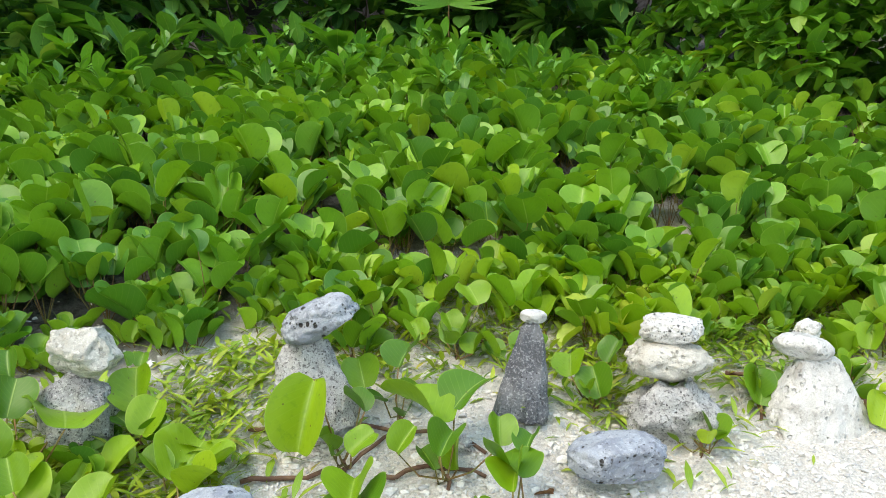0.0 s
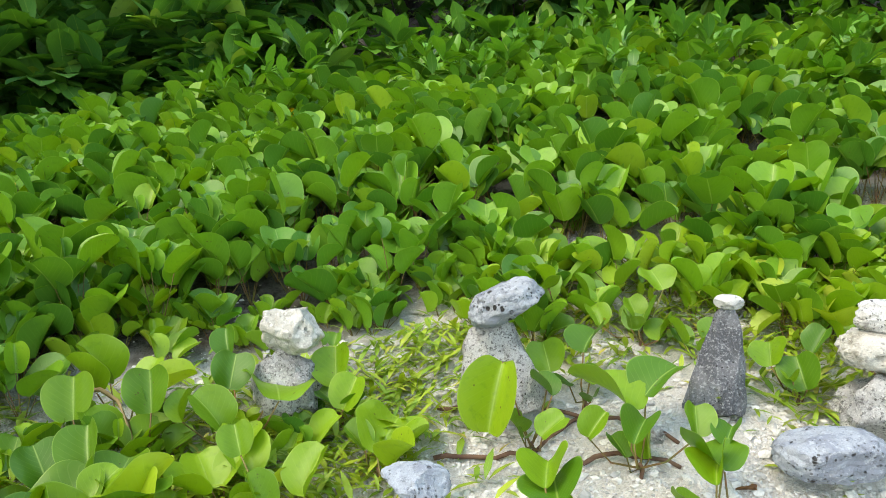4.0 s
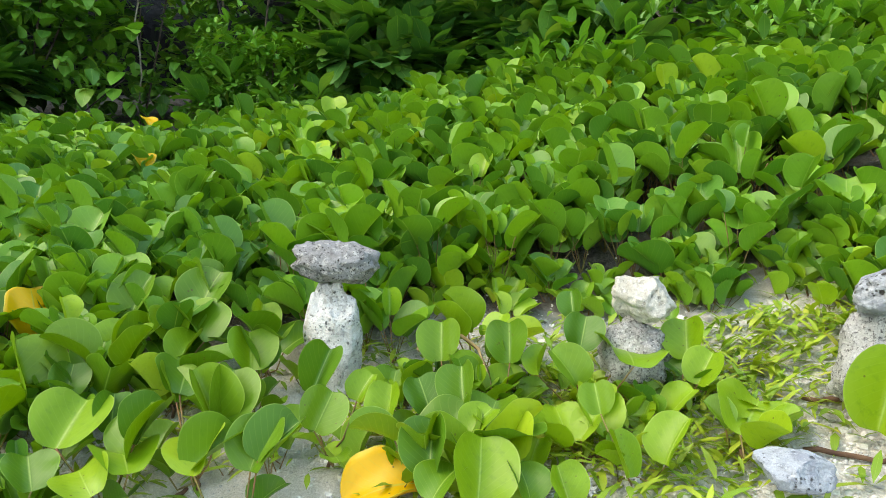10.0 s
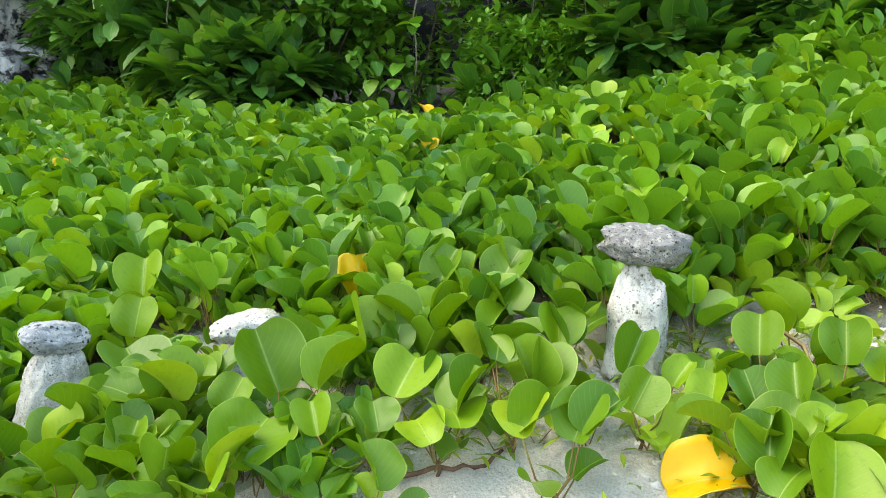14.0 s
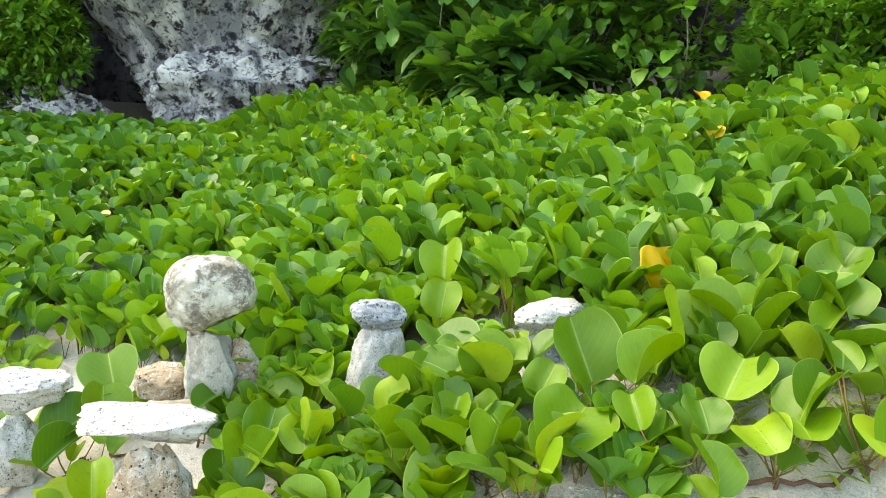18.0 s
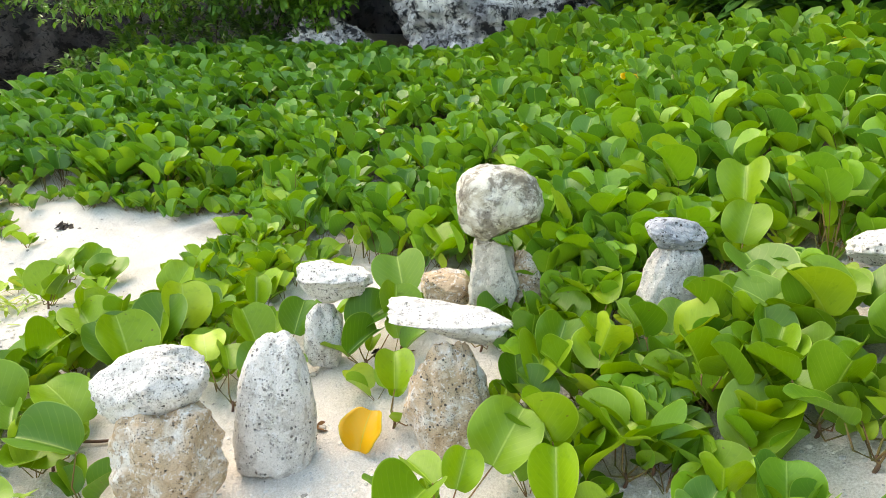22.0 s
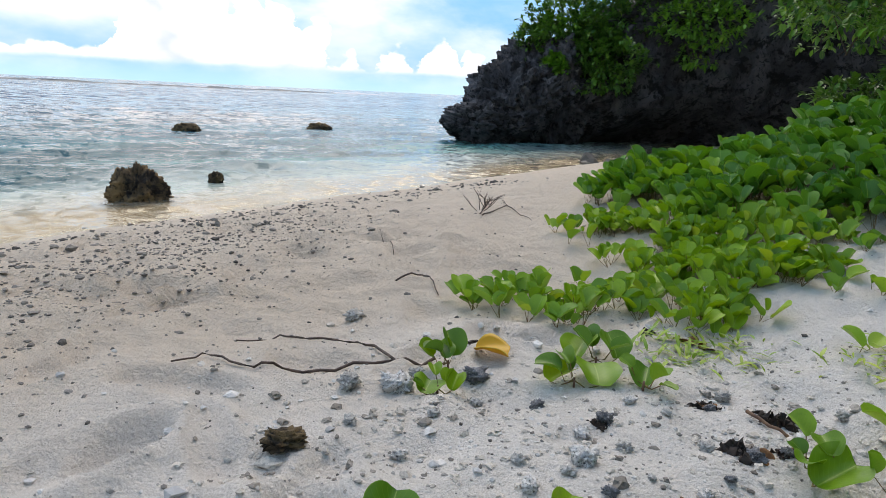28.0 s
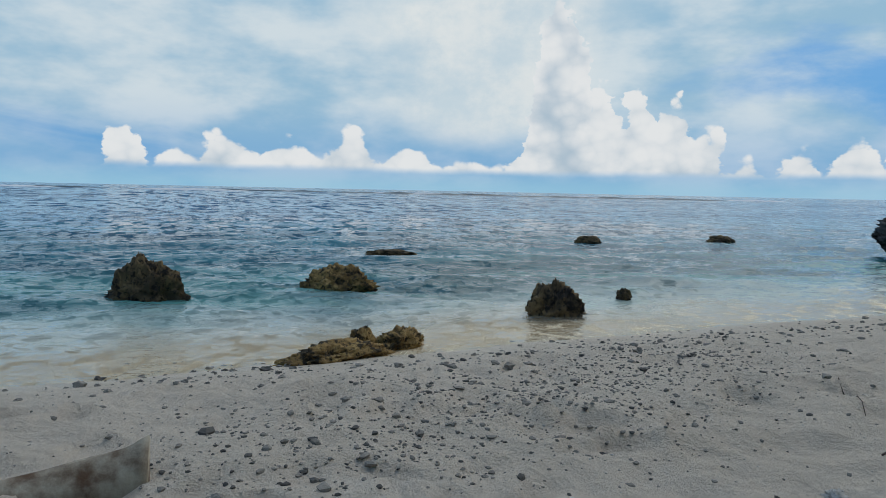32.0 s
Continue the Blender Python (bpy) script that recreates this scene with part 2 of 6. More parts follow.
def leaf_material(name, dark, light, yellow, parts=False, gloss=0.42):
    m, n, b, out, where = material(name)
    pick = n.add("ShaderNodeObjectInfo").outputs["Random"] if parts else n.add("ShaderNodeNewGeometry").outputs["Random Per Island"]
    uv = n.add("ShaderNodeUVMap").outputs[0]
    u, v, _ = n.split(uv)
    c = n.mix(n.ramp(pick, 0.0, 0.8), dark, light)
    c = n.mix(n.ramp(pick, 0.90, 1.0), c, yellow)
    spot = place_of(n)
    c = n.mix(n.ramp(n.noise(spot, 1.7, 3), 0.45, 0.70, 0.0, 0.4), c, (dark[0] * 0.9, dark[1] * 1.1, dark[2] * 1.7))
    side = n.math("ABSOLUTE", n.math("SUBTRACT", u, 0.5))
    vein = n.math("SINE", n.math("ADD", n.math("MULTIPLY", v, 48.0), n.math("MULTIPLY", side, -40.0)))
    vein = n.math("MULTIPLY", n.ramp(vein, 0.86, 1.0), n.ramp(side, 0.36, 0.5, 0.16, 0.0))
    rib = n.ramp(side, 0.0, 0.026, 1.0, 0.0)
    line = n.math("MAXIMUM", rib, vein)
    c = n.mix(n.math("MULTIPLY", line, 0.5), c, (0.42, 0.58, 0.14))
    c = n.mix(n.ramp(side, 0.478, 0.497, 0.0, 0.45), c, (0.40, 0.56, 0.12))
    c = n.mix(n.math("MULTIPLY", n.ramp(n.noise(uv, 7, 4, 0.6), 0.5, 0.75), 0.35), c, dark)
    # brown specks and nibbled spots on some of the leaves
    speck = n.add("ShaderNodeVectorMath")
    n.put(speck.inputs[0], uv)
    n.put(speck.inputs[1], n.join(n.math("MULTIPLY", pick, 37.0), n.math("MULTIPLY", pick, 11.0), 0.0))
    worn = n.math("MULTIPLY", n.ramp(n.voronoi(speck.outputs[0], 5.5), 0.07, 0.11, 1.0, 0.0), n.ramp(n.math("FRACT", n.math("MULTIPLY", pick, 7.3)), 0.55, 0.8))
    c = n.mix(n.math("MULTIPLY", worn, 0.75), c, (0.11, 0.075, 0.02))
    n.put(b.inputs["Base Color"], c)
    b.inputs["Roughness"].default_value = gloss
    b.inputs["Specular IOR Level"].default_value = 0.45
    n.put(b.inputs["Normal"], n.bump(n.math("ADD", line, n.math("MULTIPLY", n.noise(uv, 9, 2), 0.8)), 0.16, 0.003))
    t = n.add("ShaderNodeBsdfTranslucent")
    n.put(t.inputs[0], n.mix(1.0, c, (1.25, 1.25, 0.45), "MULTIPLY"))
    mixer = n.add("ShaderNodeMixShader")
    mixer.inputs[0].default_value = 0.21
    n.put(mixer.inputs[1], b.outputs[0])
    n.put(mixer.inputs[2], t.outputs[0])
    n.put(out.inputs[0], mixer.outputs[0])
    return m


def coral_material(name, pale, grey, stain, pit=70.0, depth=0.006, dark=0.5, grain=45.0, patch=(0.46, 0.60), spread=(0.40, 0.60), stained=(0.52, 0.62)):
    """Weathered coral rock: pale body, weathering in patches, clustered dark holes of two sizes, white crust."""
    m, n, b, out, p = material(name)
    shift = n.add("ShaderNodeVectorMath")
    n.put(shift.inputs[0], p)
    n.put(shift.inputs[1], n.join(n.math("MULTIPLY", n.add("ShaderNodeObjectInfo").outputs["Random"], 9.0), 0.0, 0.0))
    p = shift.outputs[0]
    big, mid, fine = n.noise(p, 13, 4, 0.62, 0.4), n.noise(p, grain, 5, 0.7, 0.3), n.noise(p, 480, 3, 0.7)
    c = n.mix(n.ramp(big, *patch), pale, grey)
    c = n.mix(n.math("MULTIPLY", n.ramp(mid, *stained), 0.8), c, stain)
    c = n.mix(n.math("MULTIPLY", n.ramp(n.noise(p, grain * 1.7, 4, 0.7), 0.54, 0.62), 0.6), c, tuple(min(0.9, v * 1.25 + 0.04) for v in pale))

    def holes(scale, share, size):
        cell = n.add("ShaderNodeTexVoronoi")
        n.put(cell.inputs["Vector"], p)
        cell.inputs["Scale"].default_value = scale
        own = n.split(cell.outputs["Color"])[0]
        reach = n.math("MULTIPLY", n.math("SUBTRACT", own, share), size)
        return n.ramp(n.math("SUBTRACT", reach, n.math("ADD", cell.outputs["Distance"], n.math("MULTIPLY", n.math("SUBTRACT", n.noise(p, scale * 1.6, 3, 0.6), 0.5), 0.35))), -0.02, 0.14)

    cluster = n.ramp(n.noise(p, 19, 3, 0.6), *spread)
    hole = n.math("MULTIPLY", holes(pit * 2.0, 0.46, 0.85), cluster)
    small = n.math("MULTIPLY", holes(pit * 4.0, 0.30, 0.75), n.ramp(n.noise(p, 31, 3, 0.6), spread[0] - 0.04, spread[1]))
    c = n.mix(n.math("MULTIPLY", hole, min(1.0, dark)), c, (0.025, 0.022, 0.02))
    c = n.mix(n.math("MULTIPLY", small, min(1.0, dark * 0.8)), c, (0.04, 0.037, 0.033))
    c = n.mix(n.ramp(fine, 0.3, 0.6, 0.28, 0.0), c, (0.16, 0.15, 0.14))
    n.put(b.inputs["Base Color"], c)
    b.inputs["Roughness"].default_value = 0.92
    h = n.math("SUBTRACT", n.math("ADD", mid, n.math("MULTIPLY", fine, 0.25)), n.math("ADD", n.math("MULTIPLY", hole, 1.0), n.math("MULTIPLY", small, 0.45)))
    n.put(b.inputs["Normal"], n.bump(h, 1.0, depth))
    return m


def plain_material(name, a, b2, scale=30.0, rough=0.8, bump=0.003):
    m, n, b, out, p = material(name)
    k = n.noise(p, scale, 5, 0.6)
    n.put(b.inputs["Base Color"], n.mix(n.ramp(k, 0.3, 0.7), a, b2))
    b.inputs["Roughness"].default_value = rough
    n.put(b.inputs["Normal"], n.bump(n.noise(p, scale * 4, 3), 0.6, bump))
    return m


def cliff_material(name, pale, grey, black, size=1.0):
    m, n, b, out, _ = material(name)
    p = n.stretch(place_of(n), size, size, size)
    streak = n.noise(n.stretch(p, 1.4, 1.4, 0.35), 1.3, 6, 0.62, 0.6)
    rough = n.noise(p, 3.2, 7, 0.68)
    cell = n.voronoi(p, 4.5)
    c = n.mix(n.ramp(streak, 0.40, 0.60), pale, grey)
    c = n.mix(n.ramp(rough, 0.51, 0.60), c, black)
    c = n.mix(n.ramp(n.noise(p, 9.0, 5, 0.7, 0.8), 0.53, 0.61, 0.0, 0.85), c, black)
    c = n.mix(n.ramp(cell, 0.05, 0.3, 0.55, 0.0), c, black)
    n.put(b.inputs["Base Color"], c)
    b.inputs["Roughness"].default_value = 0.95
    h = n.math("ADD", rough, n.math("MULTIPLY", n.noise(p, 14, 6, 0.7), 0.4))
    n.put(b.inputs["Normal"], n.bump(n.math("SUBTRACT", h, n.ramp(cell, 0.0, 0.3, 0.5, 0.0)), 1.0, 0.07 / size))
    return m


def rubble_material(name, pale, dark):
    m, n, b, out, _ = material(name)
    p, own = place_of(n), n.add("ShaderNodeNewGeometry").outputs["Random Per Island"]
    c = n.mix(n.ramp(own, 0.45, 1.0), pale, dark)
    c = n.mix(n.ramp(n.noise(p, 220, 3, 0.6), 0.4, 0.7, 0.0, 0.5), c, dark)
    n.put(b.inputs["Base Color"], c)
    b.inputs["Roughness"].default_value = 0.9
    n.put(b.inputs["Normal"], n.bump(n.noise(p, 300, 3), 0.8, 0.003))
    return m


def water_material():
    m, n, b, out, _ = material("sea_water")
    p = place_of(n)
    x, y, z = n.split(p)
    # out from the waterline: clear over sand, then blue-green, then deep blue
    out_to_sea = n.math("ADD", n.math("SUBTRACT", n.math("MULTIPLY", x, 0.311), y), n.math("MULTIPLY", n.math("SUBTRACT", n.noise(p, 0.8, 3), 0.5), 1.5))
    patch = n.ramp(n.noise(n.stretch(p, 0.5, 1.2, 1), 0.7, 4, 0.6), 0.4, 0.62)
    c = n.mix(n.ramp(out_to_sea, 5.3, 7.6), (0.86, 0.90, 0.80), n.mix(patch, (0.09, 0.27, 0.26), (0.035, 0.12, 0.14)))
    c = n.mix(n.ramp(out_to_sea, 7.6, 12.0), c, n.mix(patch, (0.03, 0.17, 0.22), (0.012, 0.07, 0.115)))
    c = n.mix(n.ramp(out_to_sea, 12.0, 30.0), c, n.mix(patch, (0.010, 0.11, 0.22), (0.006, 0.06, 0.15)))
    n.put(b.inputs["Base Color"], c)
    n.put(b.inputs["Roughness"], n.ramp(out_to_sea, 8.0, 60.0, 0.04, 0.07))
    b.inputs["IOR"].default_value = 1.38
    b.inputs["Specular Tint"].default_value = (0.74, 0.93, 1.0, 1)
    n.put(b.inputs["Transmission Weight"], n.ramp(out_to_sea, 5.3, 6.9, 1.0, 0.0))
    turned = n.add("ShaderNodeVectorRotate")
    turned.rotation_type = "Z_AXIS"
    turned.inputs["Angle"].default_value = radians(-14)
    n.put(turned.inputs["Vector"], p)
    q = turned.outputs[0]

    def chop(wide, long, lo, hi, detail=3.0):
        """Steep wave faces of that width and spacing, 0 to 1."""
        return n.ramp(n.noise(n.stretch(q, 1 / wide, 1 / long, 1), 1.0, detail, 0.6, 0.4), lo, hi)

    fade1, fade2, fade3 = n.ramp(out_to_sea, 9.0, 18.0), n.ramp(out_to_sea, 18.0, 38.0), n.ramp(out_to_sea, 38.0, 90.0)

    def blend(f, a1, b1):
        return n.math("ADD", n.math("MULTIPLY", a1, n.math("SUBTRACT", 1.0, f)), n.math("MULTIPLY", b1, f))

    slope = blend(fade3, blend(fade2, blend(fade1, chop(0.13, 0.15, 0.50, 0.63), chop(0.24, 0.5, 0.50, 0.62)), chop(0.5, 2.0, 0.50, 0.62)), chop(1.2, 10.0, 0.50, 0.62))
    swell = chop(1.4, 1.8, 0.42, 0.68, 2.0)
    slope = n.math("ADD", n.math("MULTIPLY", slope, 0.42), n.math("MULTIPLY", swell, 0.08))
    across = n.math("MULTIPLY", n.math("SUBTRACT", chop(0.2, 0.3, 0.3, 0.7, 2.0), 0.5), 0.12)
    ripples = n.bump(n.noise(n.stretch(q, 1.0, 1.7, 1), 7.0, 3, 0.6, 0.5), 0.5, 0.04)
    face = n.add("ShaderNodeVectorMath")
    face.operation = "ADD"
    n.put(face.inputs[0], ripples)
    n.put(face.inputs[1], n.join(across, n.math("SUBTRACT", slope, 0.03), 0.0))
    even = n.add("ShaderNodeVectorMath")
    even.operation = "NORMALIZE"
    n.put(even.inputs[0], face.outputs[0])
    n.put(b.inputs["Normal"], even.outputs[0])
    return m


SAND = sand_material()
LEAF = leaf_material("vine_leaf", (0.064, 0.208, 0.020), (0.200, 0.415, 0.022), (0.33, 0.50, 0.03))
# darker copy of the creeper leaf: the cliff's shade is in its colour
LEAF_SHADE = leaf_material("vine_leaf_shade", (0.040, 0.165, 0.020), (0.115, 0.32, 0.026), (0.25, 0.43, 0.03))
LEAF_NEAR = leaf_material("vine_leaf_near", (0.070, 0.190, 0.010), (0.190, 0.345, 0.010), (0.36, 0.50, 0.03), parts=True)
SHRUB = leaf_material("shrub_leaf", (0.032, 0.135, 0.03), (0.125, 0.33, 0.045), (0.32, 0.48, 0.08))
SHRUB_LIGHT = leaf_material("shrub_leaf_light", (0.075, 0.23, 0.026), (0.17, 0.42, 0.04), (0.28, 0.44, 0.05))
LEAF_FRINGE = leaf_material("vine_leaf_pale", (0.12, 0.275, 0.018), (0.275, 0.455, 0.02), (0.42, 0.52, 0.05))
GRASS = leaf_material("creeping_grass", (0.18, 0.33, 0.03), (0.40, 0.50, 0.05), (0.60, 0.52, 0.12))
YELLOW = leaf_material("yellowed_leaf", (0.70, 0.38, 0.010), (0.82, 0.50, 0.012), (0.60, 0.30, 0.015), parts=True)
BROWN = plain_material("dry_brown_leaf", (0.10, 0.04, 0.015), (0.28, 0.13, 0.04), 60)
STEM = plain_material("vine_stem", (0.10, 0.045, 0.03), (0.20, 0.11, 0.06), 50, 0.7)
STALK = plain_material("leaf_stalk", (0.16, 0.17, 0.03), (0.24, 0.10, 0.045), 40, 0.6)
TWIG = plain_material("dead_twig", (0.045, 0.03, 0.024), (0.14, 0.10, 0.08), 60)
CORAL_WHITE = coral_material("white_coral", (0.82, 0.805, 0.77), (0.66, 0.645, 0.61), (0.45, 0.43, 0.40), 62, 0.008, 0.75, 42)
CORAL_SMOOTH = coral_material("smooth_white_coral", (0.68, 0.67, 0.645), (0.60, 0.59, 0.56), (0.46, 0.44, 0.41), 50, 0.006, 0.15, 26)
CORAL_GREY = coral_material("grey_coral", (0.40, 0.44, 0.50), (0.27, 0.30, 0.36), (0.19, 0.215, 0.26), 52, 0.005, 1.0, 60, spread=(0.46, 0.6))
CORAL_CAP = coral_material("blue_grey_coral", (0.44, 0.47, 0.51), (0.27, 0.295, 0.34), (0.21, 0.23, 0.265), 45, 0.006, 1.0, 60)
CORAL_DARK = coral_material("dark_coral", (0.26, 0.27, 0.29), (0.12, 0.128, 0.145), (0.62, 0.63, 0.65), 120, 0.008, 0.9, 210)
CORAL_SPECKLED = coral_material("speckled_coral", (0.70, 0.69, 0.67), (0.46, 0.45, 0.44), (0.13, 0.125, 0.12), 95, 0.009, 0.9, 160)
CORAL_CREAM = coral_material("cream_coral", (0.64, 0.61, 0.54), (0.52, 0.49, 0.42), (0.36, 0.33, 0.27), 60, 0.005, 0.35, 50)
CORAL_TAN = coral_material("stained_coral", (0.84, 0.80, 0.74), (0.60, 0.44, 0.29), (0.44, 0.29, 0.165), 78, 0.007, 0.95, 58, patch=(0.30, 0.52))
CORAL_PITTED = coral_material("pitted_coral", (0.83, 0.815, 0.785), (0.72, 0.70, 0.665), (0.48, 0.46, 0.43), 82, 0.006, 0.9, 70, spread=(0.34, 0.56))
CORAL_POROUS = coral_material("grey_porous_coral", (0.33, 0.33, 0.335), (0.17, 0.172, 0.178), (0.66, 0.65, 0.62), 95, 0.009, 1.0, 80, spread=(0.30, 0.5))
CORAL_BALL = coral_material("lichened_coral", (0.74, 0.71, 0.61), (0.50, 0.46, 0.35), (0.13, 0.10, 0.065), 130, 0.005, 0.8, 19, stained=(0.46, 0.60))
CORAL_POST = coral_material("pale_grey_coral", (0.62, 0.605, 0.575), (0.52, 0.505, 0.475), (0.36, 0.34, 0.31), 110, 0.005, 0.8, 75)
CLIFF = cliff_material("limestone_cliff", (0.72, 0.715, 0.69), (0.25, 0.255, 0.27), (0.022, 0.022, 0.025), 2.5)
# dark headland rock; the overhang's shade is put into this colour as well
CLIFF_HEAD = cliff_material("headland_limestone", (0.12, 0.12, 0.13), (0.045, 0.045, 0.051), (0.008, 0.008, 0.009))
# near-black rock: the gloom behind the shrubs is put into this colour
CLIFF_SHADE = cliff_material("shade_limestone", (0.042, 0.042, 0.046), (0.018, 0.018, 0.020), (0.006, 0.006, 0.007))
SEA_ROCK = cliff_material("sea_rock", (0.22, 0.15, 0.07), (0.075, 0.055, 0.032), (0.014, 0.012, 0.010), 3.2)
SEA_ROCK_TAN = cliff_material("tan_sea_rock", (0.44, 0.29, 0.11), (0.22, 0.135, 0.05), (0.04, 0.032, 0.02), 3.2)
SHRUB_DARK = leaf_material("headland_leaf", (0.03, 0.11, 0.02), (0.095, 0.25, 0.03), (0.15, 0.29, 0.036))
WATER = water_material()
DRIFTWOOD = plain_material("weathered_wood", (0.50, 0.44, 0.34), (0.12, 0.065, 0.035), 11, 0.85, 0.006)
FOAM = plain_material("foam", (0.8, 0.8, 0.8), (0.7, 0.72, 0.75), 2)
# shaded side of the far swell put into its colour; the reef edge shares it
REEF_SHADE = plain_material("swell_shade", (0.03, 0.06, 0.08), (0.05, 0.08, 0.10), 2, 0.3)


# ---------------------------------------------------------------- mesh helpers
def mesh_of(name, verts, faces, mat, uvs=None, smooth=True):
    me = bpy.data.meshes.new(name)
    me.from_pydata([tuple(v) for v in verts] if not isinstance(verts, np.ndarray) else verts.tolist(), [], faces if isinstance(faces, list) else faces.tolist())
    me.materials.append(mat)
    if uvs is not None:
        layer = me.uv_layers.new(name="UVMap")
        loops = np.empty(len(me.loops), dtype=np.int32)
        me.loops.foreach_get("vertex_index", loops)
        layer.data.foreach_set("uv", np.asarray(uvs, dtype=np.float32)[loops].ravel())
    if smooth:
        me.polygons.foreach_set("use_smooth", np.ones(len(me.polygons), dtype=bool))
    me.update()
    return me


def thing(name, label, category, group="", kind="", at=(0, 0, 0), turn=0.0):
    """An empty at the base of a thing made of parts."""
    ob = new(name)
    ob.empty_display_size = 0.02
    ob.matrix_world = pose(*at, 0, 0, turn)
    return tagged(ob, label, category, group, kind)


def child(name, me, parent, m=None, label=""):
    ob = new(name, me)
    ob.parent = parent
    if m is not None:
        ob.matrix_basis = m
    return tagged(ob, label)


def softplus(a):
    return np.logaddexp(0.0, a)


def smooth01(a):
    a = np.clip(a, 0.0, 1.0)
    return a * a * (3 - 2 * a)


# ---------------------------------------------------------------- the lie of the land
SEA = -0.68


def inland(x, y):
    """Metres inland of the line along which the bank meets the beach."""
    return -0.64 * (x + 2.0) + 0.77 * (y + 3.0)


def bank(x, y):
    return np.hypot(x - 2.834, y + 3.986) - 5.516


def height(x, y):
    """Height of the ground: sand flat, bank behind it, shore in front."""
    x, y = np.asarray(x, dtype=float), np.asarray(y, dtype=float)
    rise = 0.281 * 0.179 * softplus(bank(x, y) / 0.179)
    rise = 4.0 * (1 - np.exp(-rise / 4.0)) * smooth01((y + 5.6) / 3.2)
    step = 0.286 / (1 + np.exp(-np.clip((y - 0.105) / 0.233, -50, 50)))
    slope = 0.309 * 0.367 * softplus((y - 0.8 + 0.408 * x) / 0.367)
    slope = 2.2 * (1 - np.exp(-slope / 2.2))
    shore = -0.20 * 0.4 * softplus((-4.2 - y + 0.311 * x) / 0.4)
    shore = -2.5 * (1 - np.exp(shore / 2.5))
    return -0.504 + rise + step + slope + shore


SAND_GRID = []


def surface(x, y):
    """Height of the finished sand, hummocks and prints included."""
    xs, ys, Z = SAND_GRID[0]
    x, y = np.asarray(x, dtype=float), np.asarray(y, dtype=float)
    i, j = np.clip(np.searchsorted(xs, x) - 1, 0, len(xs) - 2), np.clip(np.searchsorted(ys, y) - 1, 0, len(ys) - 2)
    u, v = np.clip((x - xs[i]) / (xs[i + 1] - xs[i]), 0, 1), np.clip((y - ys[j]) / (ys[j + 1] - ys[j]), 0, 1)
    return (Z[j, i] * (1 - u) + Z[j, i + 1] * u) * (1 - v) + (Z[j + 1, i] * (1 - u) + Z[j + 1, i + 1] * u) * v


def ground_z(x, y):
    return float(surface(x, y))


def ripple(x, y, fine=True):
    """Hummocks and scuffs of the loose sand."""
    r = np.zeros_like(x)
    rng = np.random.default_rng(3)
    for k, amp in ((1.1, 0.012), (2.3, 0.010), (4.7, 0.006), (9.0, 0.0035)):
        for j in range(5):
            a, ph = rng.uniform(0, 2 * np.pi), rng.uniform(0, 2 * np.pi)
            r += amp * 0.5 * np.sin(2 * np.pi * k * (x * np.cos(a) + y * np.sin(a)) / 2.2 + ph + 1.3 * np.sin(k * (x * np.sin(a) - y * np.cos(a)) + ph))
    return r


def build_ground():
    def axis(c, near, n, far):
        t = np.linspace(-1, 1, n)
        s = np.sign(t) * (np.abs(t) * near + (np.exp(np.abs(t) ** 3 * math.log(far)) - 1) * 1.0)
        return c + s
    xs, ys = axis(-0.7, 3.6, 420, 900), axis(-1.6, 4.4, 460, 900)
    X, Y = np.meshgrid(xs, ys)
    Z = height(X, Y)
    near = np.exp(-(np.maximum(0, np.hypot(X + 0.7, Y + 1.2) - 5) / 3) ** 2)
    Z = Z + ripple(X, Y) * near * np.where(Z < SEA + 0.12, 0.3, 1.0)
    # scuffs and footprints
    rng = np.random.default_rng(8)
    for i in range(300):
        cx, cy, a = rng.uniform(-2.6, 2.2), rng.uniform(-5.0, -1.4), rng.uniform(0, 2 * np.pi)
        if height(cx, cy) < SEA + 0.1:
            continue
        u, v = (X - cx) * np.cos(a) + (Y - cy) * np.sin(a), -(X - cx) * np.sin(a) + (Y - cy) * np.cos(a)
        r2 = (u / rng.uniform(0.07, 0.17)) ** 2 + (v / rng.uniform(0.035, 0.085)) ** 2
        d = rng.uniform(0.008, 0.026)
        Z += -d * np.exp(-r2 ** (1.5 if i % 2 else 4.0)) + 0.45 * d * np.exp(-((np.sqrt(r2) - 1.35) / 0.3) ** 2)
    SAND_GRID.append((xs, ys, Z))
    n, m = len(xs), len(ys)
    idx = np.arange(n * m).reshape(m, n)
    faces = np.stack([idx[:-1, :-1], idx[:-1, 1:], idx[1:, 1:], idx[1:, :-1]], -1).reshape(-1, 4)
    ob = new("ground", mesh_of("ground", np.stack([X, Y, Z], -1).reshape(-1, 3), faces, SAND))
    return tagged(ob, "pale coral sand beach rising into a vegetated bank", "beach", kind="structure")


build_ground()


